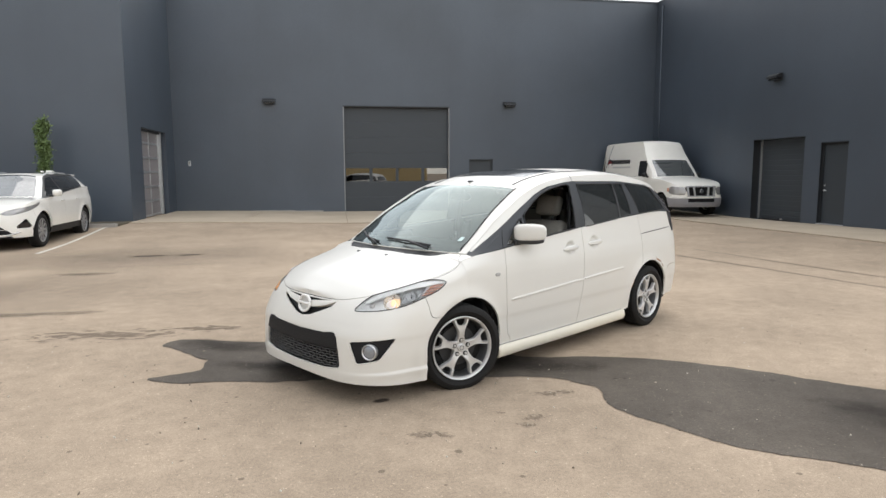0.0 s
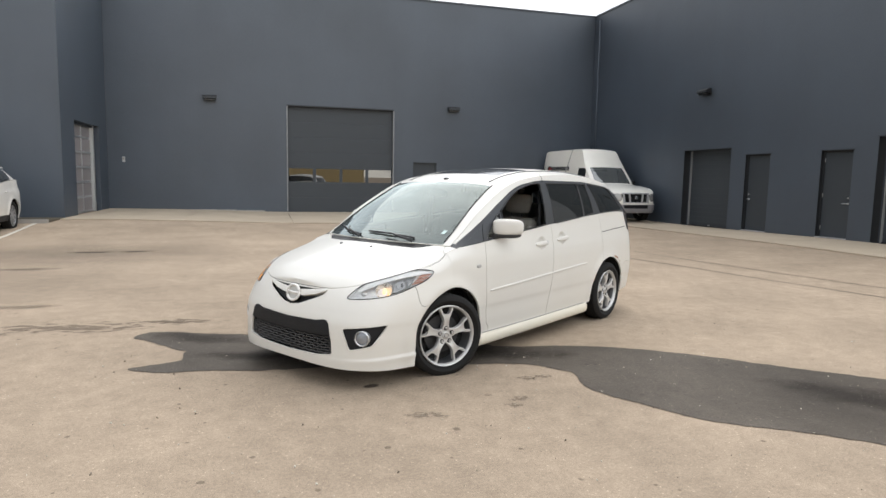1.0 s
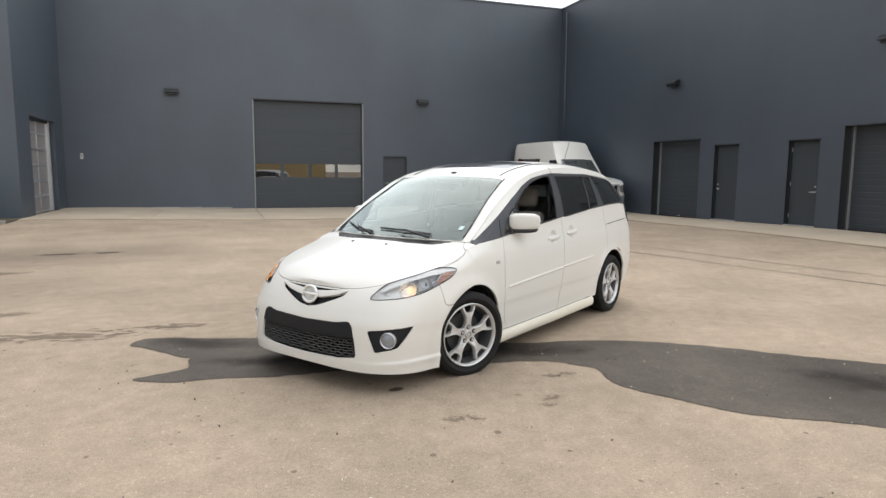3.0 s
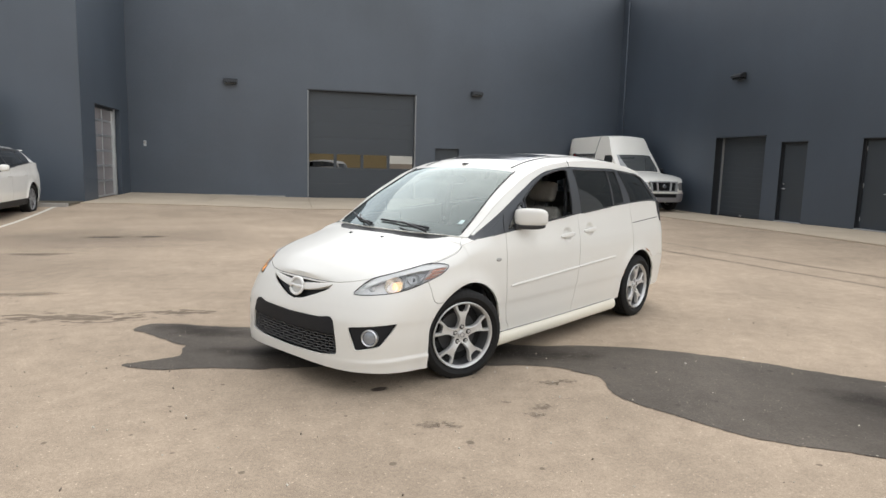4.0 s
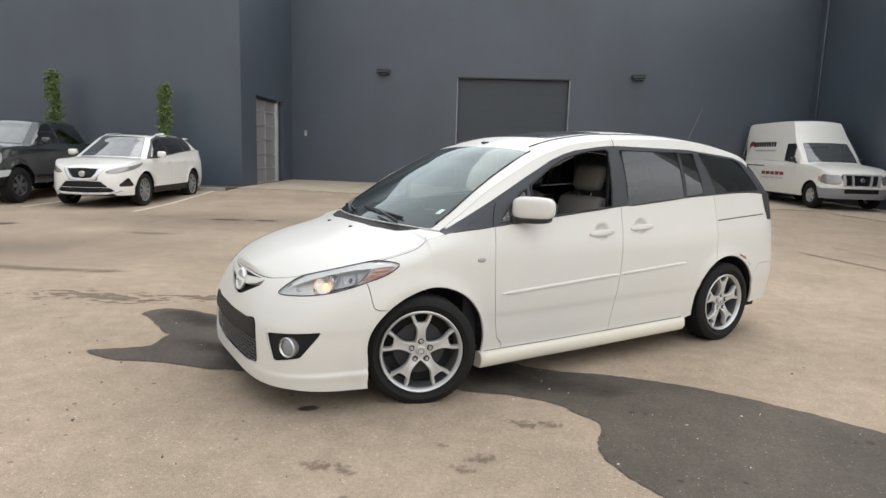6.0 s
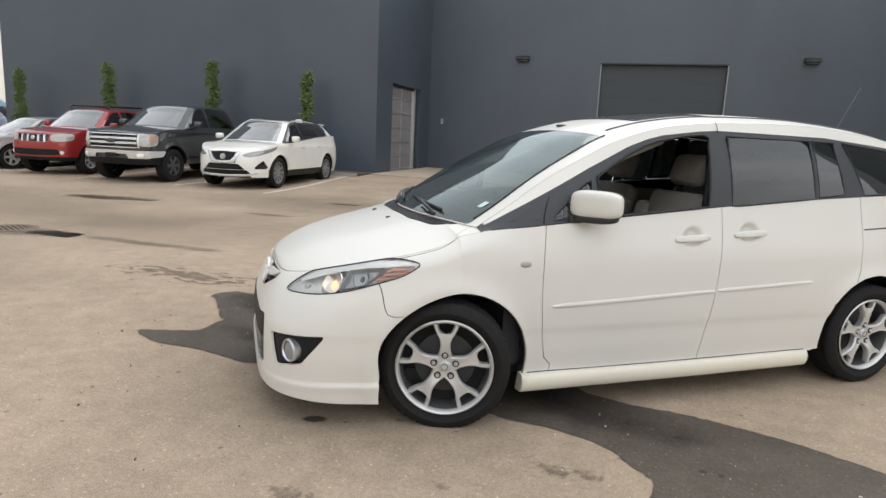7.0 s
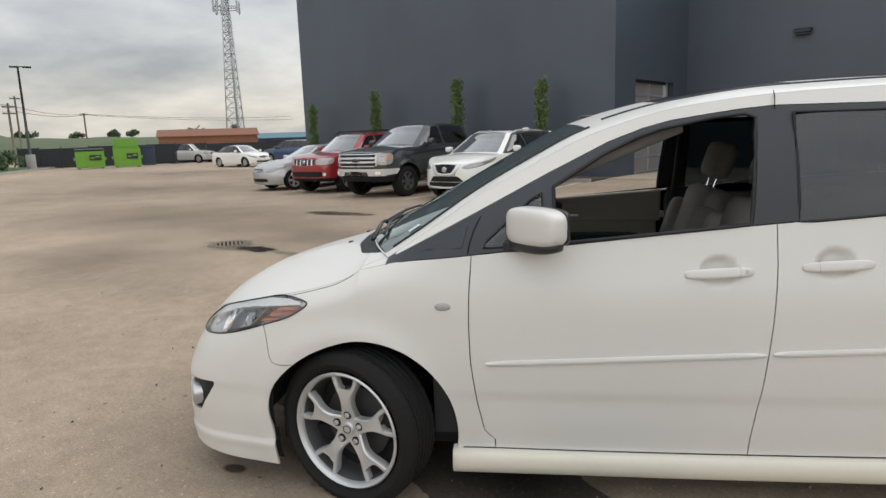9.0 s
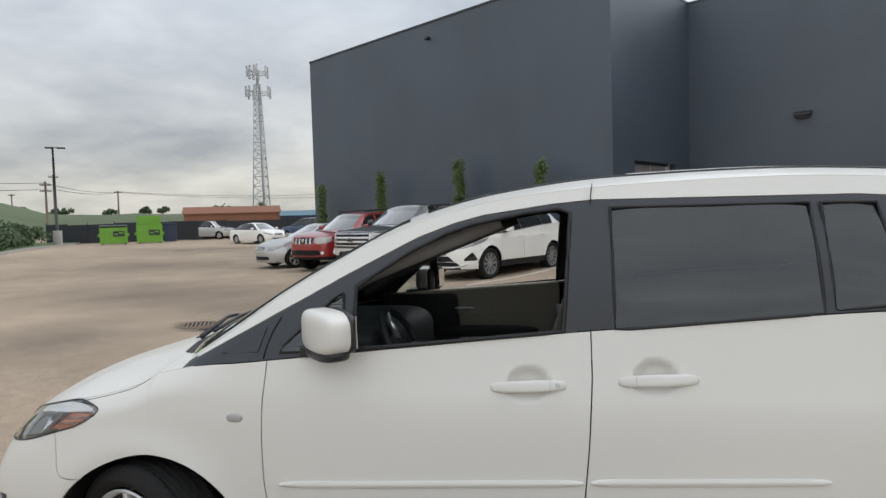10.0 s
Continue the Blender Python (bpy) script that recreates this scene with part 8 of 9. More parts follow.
def build_pickup_red():
    sp = spec_of(2.5, -2.73, 0.925, (1.6, -1.6), 0.37, 0.45, 0.36, 1.03, 1.20, (1.18, 1.24), 1.26, 1.38, 0.58, 1.76, -1.05, -1.2, 0.64, 3.6)
    car, sh = parked_car("pickup_truck", "bright red pickup truck with a black roof rack", pose(-13.75, 17.1, ground_z(-13.7, 16.5) * 0.5, 0, 0, -84), sp, "paint_red",
        [(0.98, 0.2), (0.12, -0.9)], (1.05, 0.16, -1.05),
        lambda X, Y: [[(Y(0.5), 0.84), (Y(0.5), 1.01), (Y(0.72), 1.03), (X(2.2), 1.04), (X(2.12), 0.96), (X(2.2), 0.86)]],
        lambda X, Y: [("grille", [(-0.1, 1.0), (Y(0.45), 1.0), (Y(0.4), 0.84), (-0.1, 0.82)], 0.03), ("intake", [(-0.1, 0.64), (Y(0.62), 0.64), (Y(0.66), 0.5), (-0.1, 0.48)], 0.03), ("chin", [(-0.1, 0.45), (X(1.98), 0.45), (X(1.98), 0.1), (-0.1, 0.1)], 0.012)],
        dict(R=0.37, width=0.25, rim=0.215, spokes=6, mat="wheel_silver"),
        names_extra={"grille": ("grille", "gloss_black", "black grille"), "intake": ("lower_intake", "black_plastic", ""), "chin": ("chin", "black_plastic", ""), "lamp": ("headlight", "lamp_warm", "headlight with warm reflector"), "window_frame": ("window_frame", "paint_red", ""), "mirror": ("", "paint_red", "")})
    for sg in (1, -1):
        for y in (0.13, 0.3):
            ribbon(sh, "grille_upright", [(sh.uy(y), 1.0), (sh.uy(y + 0.05), 1.0)], [(sh.uy(y), 0.825), (sh.uy(y + 0.05), 0.825)], M["chrome"], car, 0.008, 0.03, sg, 4)
        tube("roof_rack_rail", [(0.5, sg * 0.6, 1.72), (0.42, sg * 0.6, 1.80), (-0.95, sg * 0.6, 1.82), (-1.05, sg * 0.6, 1.72)], 0.024, M["trim_black"], car, "black roof rack rail")
        box("bed_side", (-2.65, -1.2, sg * 0.82 - 0.06, sg * 0.82 + 0.04, 1.2, 1.27), M["paint_red"], car, "", 0.02)
        p, n = sh.on(sh.uy(0.7), 0.56)
        lathe("fog_lamp", [(0.0, 0.012), (0.045, 0.008), (0.055, -0.01)], M["lamp_silver"], car, "", 16, frame_at(p, n, sg))
    for x in (0.3, -0.3, -0.85):
        tube("roof_rack_bar", [(x, -0.6, 1.805), (x, 0.6, 1.805)], 0.018, M["trim_black"], car, "black roof rack bar")
    box("bed_floor", (-2.6, -1.2, -0.8, 0.8, 1.05, 1.1), M["black_plastic"], car)
    p, n = sh.on(0.0, 0.92)
    lathe("badge", [(0.0, 0.02), (0.05, 0.018), (0.058, 0.005), (0.058, -0.02)], M["chrome"], car, "plain round chrome badge", 20, frame_at(p, Vector((1, 0, 0))))


def sedan(name, label, at, paint, k_front=0.0, cell=0.04, lampmat=None):
    sp = spec_of(2.3, -2.5, 0.895, (1.4, -1.4), 0.32, 0.375, 0.2, 0.72, 0.98, (0.95, 1.0), 1.03, 1.22, 0.35, 1.45, -1.25, -1.85, 0.56, 2.6, tail=1.02)
    car, sh = parked_car(name, label, at, sp, paint, [(0.85, 0.0), (-0.07, -0.95), (-1.0, -1.4)], (0.95, -0.03, -1.1),
        lambda X, Y: [[(Y(0.48), 0.60), (Y(0.55), 0.68), (X(1.95), 0.735), (X(1.72), 0.78), (X(1.76), 0.72), (X(2.0), 0.64), (Y(0.65), 0.595)]],
        lambda X, Y: [("grille", [(-0.1, 0.70), (Y(0.33), 0.70), (Y(0.35), 0.66), (Y(0.25), 0.57), (-0.1, 0.55)], 0.02), ("intake", [(-0.1, 0.40), (Y(0.5), 0.40), (Y(0.55), 0.3), (-0.1, 0.28)], 0.025)],
        dict(R=0.325, width=0.215, rim=0.22, spokes=5, mat="wheel_silver", w0=0.03, w1=0.035), cell=cell,
        names_extra={"grille": ("grille", "gloss_black", "dark grille"), "intake": ("lower_intake", "black_plastic", "")})
    bars(sh, car, "grille_bar", "chrome", [(0.665, 0.008, 0.29), (0.625, 0.008, 0.27), (0.585, 0.008, 0.24)], 0.0, 0.02)
    for sg in (1, -1):
        ribbon(sh, "grille_trim", [(0.0, 0.565), (sh.uy(0.26), 0.585), (sh.uy(0.36), 0.67)], [(0.0, 0.545), (sh.uy(0.28), 0.565), (sh.uy(0.385), 0.66)], M["chrome"], car, 0.008, 0.02, sg, 12)
    return car


def build_suv_far():
    sp = spec_of(2.3, -2.45, 0.92, (1.36, -1.36), 0.36, 0.42, 0.28, 0.95, 1.12, (1.1, 1.16), 1.15, 1.2, 0.45, 1.72, -2.05, -2.38, 0.66, 3.2)
    parked_car("station_wagon", "silver-grey sport utility car parked before the fence", pose(-53.6, 31.3, ground_z(-53, 31), 0, 0, 28), sp, "paint_silver", [(0.85, 0.05), (-0.03, -0.95), (-1.05, -1.9)], (0.9, 0.0, -1.0),
        lambda X, Y: [[(Y(0.5), 0.78), (Y(0.55), 0.93), (X(1.9), 0.94), (X(1.95), 0.8)]], lambda X, Y: [("grille", [(-0.1, 0.92), (Y(0.42), 0.92), (Y(0.4), 0.75), (-0.1, 0.74)], 0.02)],
        dict(R=0.36, width=0.23, rim=0.23, spokes=6), cell=0.07, names_extra={"grille": ("grille", "gloss_black", "")})
    sp2 = spec_of(2.35, -2.5, 0.93, (1.42, -1.42), 0.36, 0.42, 0.28, 0.95, 1.12, (1.1, 1.16), 1.15, 1.25, 0.5, 1.7, -2.0, -2.4, 0.66, 3.2)
    parked_car("sport_utility_car", "dark blue sport utility car parked behind the sedans", pose(-39.4, 32.3, ground_z(-39, 32), 0, 0, -165), sp2, "paint_blue", [(0.85, 0.05), (-0.03, -0.95), (-1.05, -1.9)], (0.9, 0.0, -1.0),
        lambda X, Y: [[(Y(0.5), 0.78), (Y(0.55), 0.93), (X(1.9), 0.94), (X(1.95), 0.8)]], lambda X, Y: [("grille", [(-0.1, 0.92), (Y(0.42), 0.92), (Y(0.4), 0.75), (-0.1, 0.74)], 0.02)],
        dict(R=0.36, width=0.23, rim=0.23, spokes=6), cell=0.06, names_extra={"grille": ("grille", "gloss_black", "")})


def build_cargo_van():
    sp = spec_of(2.93, -2.93, 1.0, (2.02, -1.75), 0.38, 0.46, 0.34, 1.06, 1.36, (1.33, 1.42), 1.42, 1.58, 0.8, 2.66, -2.75, -2.88, 0.80, 4.2)
    # high box roof: the screen ends lower than the roof, which rises behind it
    sp["canopy"] = [(1.58, 1.36, 1.34, 0.90, 1.33), (1.36, 1.58, 1.18, 0.89, 1.55), (1.13, 1.80, 0.98, 0.88, 1.77), (0.9, 2.02, 0.78, 0.865, 1.99), (0.7, 2.29, 0.58, 0.82, 2.25), (0.48, 2.58, 0.4, 0.775, 2.54), (0.38, 2.68, 0.3, 0.755, 2.64), (-0.5, 2.74, -0.5, 0.75, 2.69), (-2.4, 2.73, -2.4, 0.75, 2.68), (-2.75, 2.68, -2.72, 0.74, 2.6), (-2.82, 2.0, -2.78, 0.82, 1.95), (-2.88, 1.5, -2.82, 0.86, 1.5)]
    car, sh = parked_car("cargo_van", "white high-roof cargo van with a dark grille, parked in the corner", pose(11.5, 23.35, ground_z(11.5, 22.5) + 0.04, 0, 0, -87.5), sp, "paint_fleet",
        [(0.88, 0.3)], (1.1, 0.15),
        lambda X, Y: [[(Y(0.62), 0.76), (Y(0.62), 1.0), (Y(0.85), 1.02), (X(2.55), 1.02), (X(2.5), 0.8)]],
        lambda X, Y: [("grille", [(-0.1, 1.04), (Y(0.58), 1.04), (Y(0.6), 1.0), (Y(0.5), 0.70), (-0.1, 0.70)], 0.03), ("grey_bumper", [(-0.1, 0.67), (X(2.45), 0.67), (X(2.45), 0.2), (-0.1, 0.2)], -0.03), ("intake", [(-0.1, 0.62), (Y(0.5), 0.62), (Y(0.5), 0.5), (-0.1, 0.5)], -0.01)],
        dict(R=0.385, width=0.25, rim=0.215, spokes=5, mat="wheel_silver"), cell=0.05, glass_top=1.95,
        names_extra={"grille": ("grille", "gloss_black", "black grille"), "grey_bumper": ("front_bumper", "bumper_grey", "grey plastic bumper"), "intake": ("lower_intake", "black_plastic", ""), "window_frame": ("body_side_upper", "paint_fleet", ""),
                     "roof": ("high_roof", "paint_fleet", ""), "mirror": ("", "trim_black", ""), "rear_window": ("roof_rear", "paint_fleet", "")})
    for sg in (1, -1):
        for y, w in ((0.27, 0.05), (0.5, 0.07)):
            ribbon(sh, "grille_bar", [(sh.uy(y), 1.035), (sh.uy(y + w), 1.035)], [(sh.uy(y - 0.05), 0.71), (sh.uy(y + w - 0.05), 0.71)], M["bright_trim"], car, 0.012, 0.03, sg, 4, "bright grille upright")
        ribbon(sh, "grille_lip", [(0.0, 0.725), (sh.uy(0.54), 0.725)], [(0.0, 0.69), (sh.uy(0.54), 0.69)], M["bright_trim"], car, 0.012, 0.03, sg, 8)
        ribbon(sh, "grille_brow", [(0.0, 1.05), (sh.uy(0.58), 1.05)], [(0.0, 1.02), (sh.uy(0.58), 1.02)], M["bright_trim"], car, 0.012, 0.03, sg, 8)
        ribbon(sh, "bumper_strip", [(0.0, 0.672), (sh.uy(0.7), 0.672), (sh.ux(2.5), 0.672)], [(0.0, 0.625), (sh.uy(0.7), 0.625), (sh.ux(2.5), 0.625)], M["paint_fleet"], car, 0.036, 0.03, sg, 14, "white strip along the bumper's top")
        p, n = sh.on(sh.ux(2.45), 0.92)
        blob("amber_lamp", (-0.05, 0.05, 0.0, 0.02, -0.07, 0.07), M["amber"], car, 3, "amber corner lamp", frame_at(p, n, sg), 12, 8)
        ribbon(sh, "slide_rail", [(sh.ux(-0.9), 1.235), (sh.ux(-2.6), 1.245)], [(sh.ux(-0.9), 1.2), (sh.ux(-2.6), 1.21)], M["trim_black"], car, 0.004, 0.01, sg, 8)
        # plain shapes in place of the lettering: a round mark, two rows of short bars
        for k in range(9):
            x = -0.45 - 0.17 * k
            box("dark_bar", (x - 0.13, x, sg * 0.885 - 0.006, sg * 0.885 + 0.006, 1.86, 2.02), M["trim_black"], car, "", 0.0, Matrix.Rotation(0, 4, "X"))
        for k in range(8):
            x = -0.4 - 0.18 * k
            box("grey_bar", (x - 0.13, x, sg * 0.905 - 0.006, sg * 0.905 + 0.006, 1.70, 1.76), M["satin_silver"], car)
        for k in range(5):
            x = 0.3 - 0.3 * k
            p, n = sh.on(sh.ux(x), 0.98)
            box("red_bar", (-0.12, 0.12, 0.0, 0.006, -0.055, 0.055), M["paint_red"], car, "", 0.0, frame_at(p, n, sg))
            box("grey_bar", (-0.12, 0.12, 0.0, 0.006, -0.175, -0.135), M["satin_silver"], car, "", 0.0, frame_at(p, n, sg))
        lathe("round_mark", [(0.0, 0.008), (0.14, 0.008), (0.14, -0.01)], M["paint_red"], car, "plain red half disc", 24, pose(-2.1, sg * 0.888, 1.87))
        lathe("round_mark", [(0.1, 0.012), (0.19, 0.012), (0.19, -0.01)], M["trim_black"], car, "plain dark ring", 28, pose(-2.1, sg * 0.888, 1.87))
    p, n = sh.on(0.0, 0.88)
    lathe("badge", [(0.0, 0.03), (0.06, 0.028), (0.07, 0.01), (0.07, -0.02)], M["chrome"], car, "plain round chrome badge", 20, frame_at(p, Vector((1, 0, 0))))


build_crossover()
build_pickup_grey()
build_pickup_red()
sedan("sedan", "silver sedan parked nose out beside the red pickup", pose(-15.95, 17.0, ground_z(-15.9, 16.3) * 0.5, 0, 0, -97), "paint_silver")
sedan("sedan", "white sedan parked across the yard before the fence", pose(-37.2, 26.7, ground_z(-37, 26), 0, 0, 6), "paint_pearl", cell=0.06)
build_suv_far()
build_cargo_van()


# ---- beyond the yard ----
M["grass"] = material("rough_grass", (0.085, 0.125, 0.04), 0.95, vary=0.3, scale=0.15, fine=0.35, fine_scale=1.5, bump=0.6, bump_scale=3)
M["hill"] = material("hill_grass", (0.095, 0.12, 0.06), 0.95, vary=0.3, scale=0.03, fine=0.2, fine_scale=0.3)
M["bush"] = material("hedge_leaf", (0.075, 0.11, 0.05), 0.7, vary=0.4, scale=1.0, fine=0.3)
M["fence"] = material("black_privacy_fence", (0.022, 0.024, 0.027), 0.8, vary=0.25, scale=0.6, fine=0.1)
M["green"] = material("lime_green_paint", (0.15, 0.34, 0.03), 0.5, vary=0.12, scale=3, fine=0.1)
M["orange"] = material("weathered_orange_steel", (0.20, 0.085, 0.045), 0.7, vary=0.18, scale=0.5, fine=0.1)
M["teal"] = material("teal_blue_roof", (0.085, 0.17, 0.215), 0.6, vary=0.1, scale=0.5)
M["navy"] = material("navy_plastic", (0.03, 0.04, 0.075), 0.6, vary=0.1)
M["pole_wood"] = material("utility_pole_wood", (0.16, 0.13, 0.1), 0.9, vary=0.2)
M["tower"] = material("tower_steel", (0.42, 0.43, 0.44), 0.6, 0.2, vary=0.1)
M["lamp_pole"] = material("dark_bronze_pole", (0.04, 0.038, 0.036), 0.5, 0.3)


def leaf_cloud(name, places, size, count, spread, mat, seed, label, parent=None):
    """Many small leaf clumps round the given places, as one mesh of loose faces."""
    r = random.Random(seed)
    vs, fs = [], []
    for p, rad in places:
        for k in range(count):
            d = Vector((r.gauss(0, 1), r.gauss(0, 1), r.gauss(0, 0.8)))
            d = d.normalized() * (rad * r.random() ** 0.4)
            q = Vector(p) + d
            s = size * r.uniform(0.6, 1.4)
            n = Vector((r.uniform(-1, 1), r.uniform(-1, 1), r.uniform(-0.4, 1))).normalized()
            u = n.orthogonal().normalized()
            v = n.cross(u)
            i = len(vs)
            vs += [q + u * s, q + v * s * 0.75, q - u * s, q - v * s * 0.75]
            fs.append((i, i + 1, i + 2, i + 3))
    return mesh_ob(name, vs, fs, mat, parent, label)


def verge():
    """Grass verge with a kerb, running away along the yard's far side."""
    pts = [(-28.0, 7.7), (-38.9, 12.0), (-46.4, 15.0), (-55.5, 19.8), (-59.5, 22.6)]
    bm = bmesh.new()
    k = smooth_poly(pts, closed=False, k=8)
    rows = []
    for p in k:
        z = ground_z(*p)
        o = np.array([-0.42, -0.9])
        rows.append([bm.verts.new((*(p), z - 0.1)), bm.verts.new((*(p), z + 0.15)), bm.verts.new((*(p + o * 0.18), z + 0.15)), bm.verts.new((*(p + o * 0.18), z - 0.05))])
    for a, b2 in zip(rows, rows[1:]):
        for i in range(3):
            bm.faces.new((a[i], a[i + 1], b2[i + 1], b2[i]))
    bmesh.ops.recalc_face_normals(bm, faces=bm.faces[:])
    structure(part("kerb", bm, M["footing"]), "pale concrete kerb at the edge of the yard")
    bm = bmesh.new()
    rows = []
    for p in k:
        z = ground_z(*p)
        row = []
        for f in (0.19, 1.5, 4, 9, 20, 45):
            q = p + np.array([-0.42, -0.9]) * f
            row.append(bm.verts.new((*q, z + 0.13 + 0.05 * math.sqrt(f) + 0.05 * noise.noise(Vector((q[0], q[1], 0))))))
        rows.append(row)
    for a, b2 in zip(rows, rows[1:]):
        for i in range(5):
            bm.faces.new((a[i], a[i + 1], b2[i + 1], b2[i]))
    for f in bm.faces:
        f.normal_update()
        if f.normal.z < 0:
            f.normal_flip()
    structure(part("grass_verge", bm, M["grass"], smooth=True), "rough green grass verge")
    # hedge of shrubs along the verge
    rr = random.Random(8)
    for i in range(9):
        t = i / 8
        x, y = -42.5 - 14.5 * t + rr.uniform(-0.4, 0.4), 11.3 + 6.0 * t + rr.uniform(-0.3, 0.3)
        b2 = thing("shrub", "dark green leafy shrub on the grass verge", "shrub", pose(x, y, ground_z(x, y) + 0.2), "shrubs on the verge")
        h = rr.uniform(1.1, 1.7)
        bm = bmesh.new()
        for j in range(5):
            a = rr.uniform(0, 6.28)
            add_tube(bm, [(0, 0, -0.1), (0.25 * math.cos(a), 0.25 * math.sin(a), h * 0.4), (0.5 * math.cos(a), 0.5 * math.sin(a), h * 0.8)], [0.05, 0.035, 0.012], 5)
        part("stems", bm, M["bark"], b2)
        tagged(leaf_cloud("leaves", [((rr.gauss(0, 0.55), rr.gauss(0, 0.55), rr.uniform(0.2, h - 0.3)), rr.uniform(0.4, 0.75)) for _ in range(9)], 0.1, 110, 1, M["bush"], 60 + i, "", b2), kind="stuff")


verge()


def fence_run():
    """Black privacy fence on steel posts at the back of the lot."""
    f = structure(new("fence"), "long black privacy fence at the back of the lot")
    pts = [(-60.5, 19.6), (-57.6, 22.0), (-55.9, 23.6), (-54.9, 28.0), (-53.9, 30.1), (-51.5, 34.6), (-48.8, 39.2), (-45, 46)]
    for (xa, ya), (xb, yb) in zip(pts, pts[1:]):
        n = max(1, round(math.hypot(xb - xa, yb - ya) / 2.4))
        for i in range(n):
            p, q = Vector((xa, ya, 0)).lerp(Vector((xb, yb, 0)), i / n), Vector((xa, ya, 0)).lerp(Vector((xb, yb, 0)), (i + 1) / n)
            d = (q - p).normalized()
            m = Matrix.Translation((p.x, p.y, 0.2)) @ Matrix.Rotation(math.atan2(d.y, d.x), 4, "Z")
            l = (q - p).length
            bm = bmesh.new()
            add_box(bm, 0.05, l - 0.05, -0.01, 0.01, 0.05, 1.72 + 0.05 * math.sin(i * 2.1 + xa), 0, m)
            part("panel", bm, M["fence"], f)
            bm = bmesh.new()
            add_tube(bm, [(p.x, p.y, 0.1), (p.x, p.y, 2.05)], 0.04, 6)
            part("post", bm, M["fence"], f)


fence_run()


def dumpster(at, w, h, lid_up, label):
    d = thing("dumpster", label, "waste bin", at, "green waste bins")
    bm = bmesh.new()
    y0, y1 = -0.7, 0.7
    for x0, x1, ya, yb, za, zb in ((-w / 2, w / 2, y0, y0 + 0.05, 0.12, h * 0.86), (-w / 2, w / 2, y1 - 0.05, y1, 0.12, h), (-w / 2, -w / 2 + 0.05, y0 + 0.05, y1 - 0.05, 0.12, h * 0.93), (w / 2 - 0.05, w / 2, y0 + 0.05, y1 - 0.05, 0.12, h * 0.93), (-w / 2, w / 2, y0, y1, 0.08, 0.12)):
        add_box(bm, x0, x1, ya, yb, za, zb, 0.012)
    part("bin_body", bm, M["green"], d)
    for x in (-w / 2 + 0.15, -w / 6, w / 6, w / 2 - 0.15):
        box("rib", (x - 0.04, x + 0.04, y0 - 0.05, y0, 0.14, h * 0.84), M["green"], d, "", 0.01)
    for sg in (1, -1):
        box("fork_pocket", (sg * (w / 2 + 0.06) - 0.07, sg * (w / 2 + 0.06) + 0.07, -0.6, 0.6, h * 0.42, h * 0.55), M["green"], d, "", 0.01)
    box("label_panel", (-0.05, 0.75, y0 - 0.062, y0 - 0.052, h * 0.42, h * 0.68), M["trim_black"], d, "plain dark label panel")
    box("label_bar", (0.02, 0.3, y0 - 0.07, y0 - 0.0625, h * 0.5, h * 0.56), M["green"], d)
    box("label_bar", (0.38, 0.66, y0 - 0.07, y0 - 0.0625, h * 0.55, h * 0.62), M["green"], d)
    if lid_up:
        box("lid", (-w / 2 + 0.05, w / 2 - 0.05, y1 - 0.06, y1 - 0.01, h * 0.98, h + 0.62), M["green"], d, "green lid standing open", 0.01)
    else:
        bm = bmesh.new()
        add_box(bm, -w / 2 - 0.02, w / 2 + 0.02, y0 - 0.03, y1 + 0.02, -0.02, 0.03, 0.01, pose(0, 0, h * 0.95, 4.5))
        part("lid", bm, M["black_plastic"], d, "black lid")
    for x in (-w / 2 + 0.2, w / 2 - 0.2):
        for y in (-0.5, 0.5):
            lathe("caster", [(0.0, -0.03), (0.06, -0.03), (0.06, 0.03), (0.0, 0.03)], M["rubber"], d, "", 12, pose(x, y, 0.06))


dumpster(pose(-50.9, 21.85, 0.2, 0, 0, 72), 1.95, 1.55, False, "lime-green steel waste bin with a black lid, before the fence")
dumpster(pose(-50.1, 24.3, 0.2, 0, 0, 70), 1.9, 1.6, True, "lime-green steel waste bin with its lid standing open")
bx = thing("waste_cart", "tall navy plastic bin beside the green bins", "waste bin", pose(-51.35, 26.5, 0.2, 0, 0, 68))
box("cart_body", (-0.5, 0.5, -0.45, 0.45, 0.05, 1.5), M["navy"], bx, "", 0.05)
box("cart_lid", (-0.54, 0.54, -0.5, 0.5, 1.5, 1.62), M["navy"], bx, "", 0.03)


def street_lamp():
    l = thing("street_lamp", "dark two-headed yard lamp on a concrete base", "street lamp", pose(-55.73, 19.2, 0.2, 0, 0, 0))
    lathe("base", [(0.0, 0.0), (0.34, 0.0), (0.34, 1.2), (0.3, 1.24), (0.0, 1.24)], M["footing"], l, "pale concrete base", 20, Matrix.Rotation(radians(90), 4, "X"))
    bm = bmesh.new()
    add_tube(bm, [(0, 0, 1.2), (0, 0, 8.0)], [0.11, 0.075], 8)
    part("pole", bm, M["lamp_pole"], l, "", True)
    for sg, ln in ((1, 0.6), (-1, 0.25)):
        tube("arm", [(0, 0, 7.92), (0.26 * sg * ln, 0.95 * sg * ln * 0.5, 7.95)], 0.04, M["lamp_pole"], l)
        m = Matrix.Translation((0.26 * sg * ln, 0.95 * sg * ln, 7.92)) @ Matrix.Rotation(math.atan2(0.95, 0.26), 4, "Z")
        bm = bmesh.new()
        add_box(bm, -0.3, 0.3, -0.16, 0.16, -0.06, 0.06, 0.03, m)
        part("lamp_head", bm, M["lamp_pole"], l)


street_lamp()


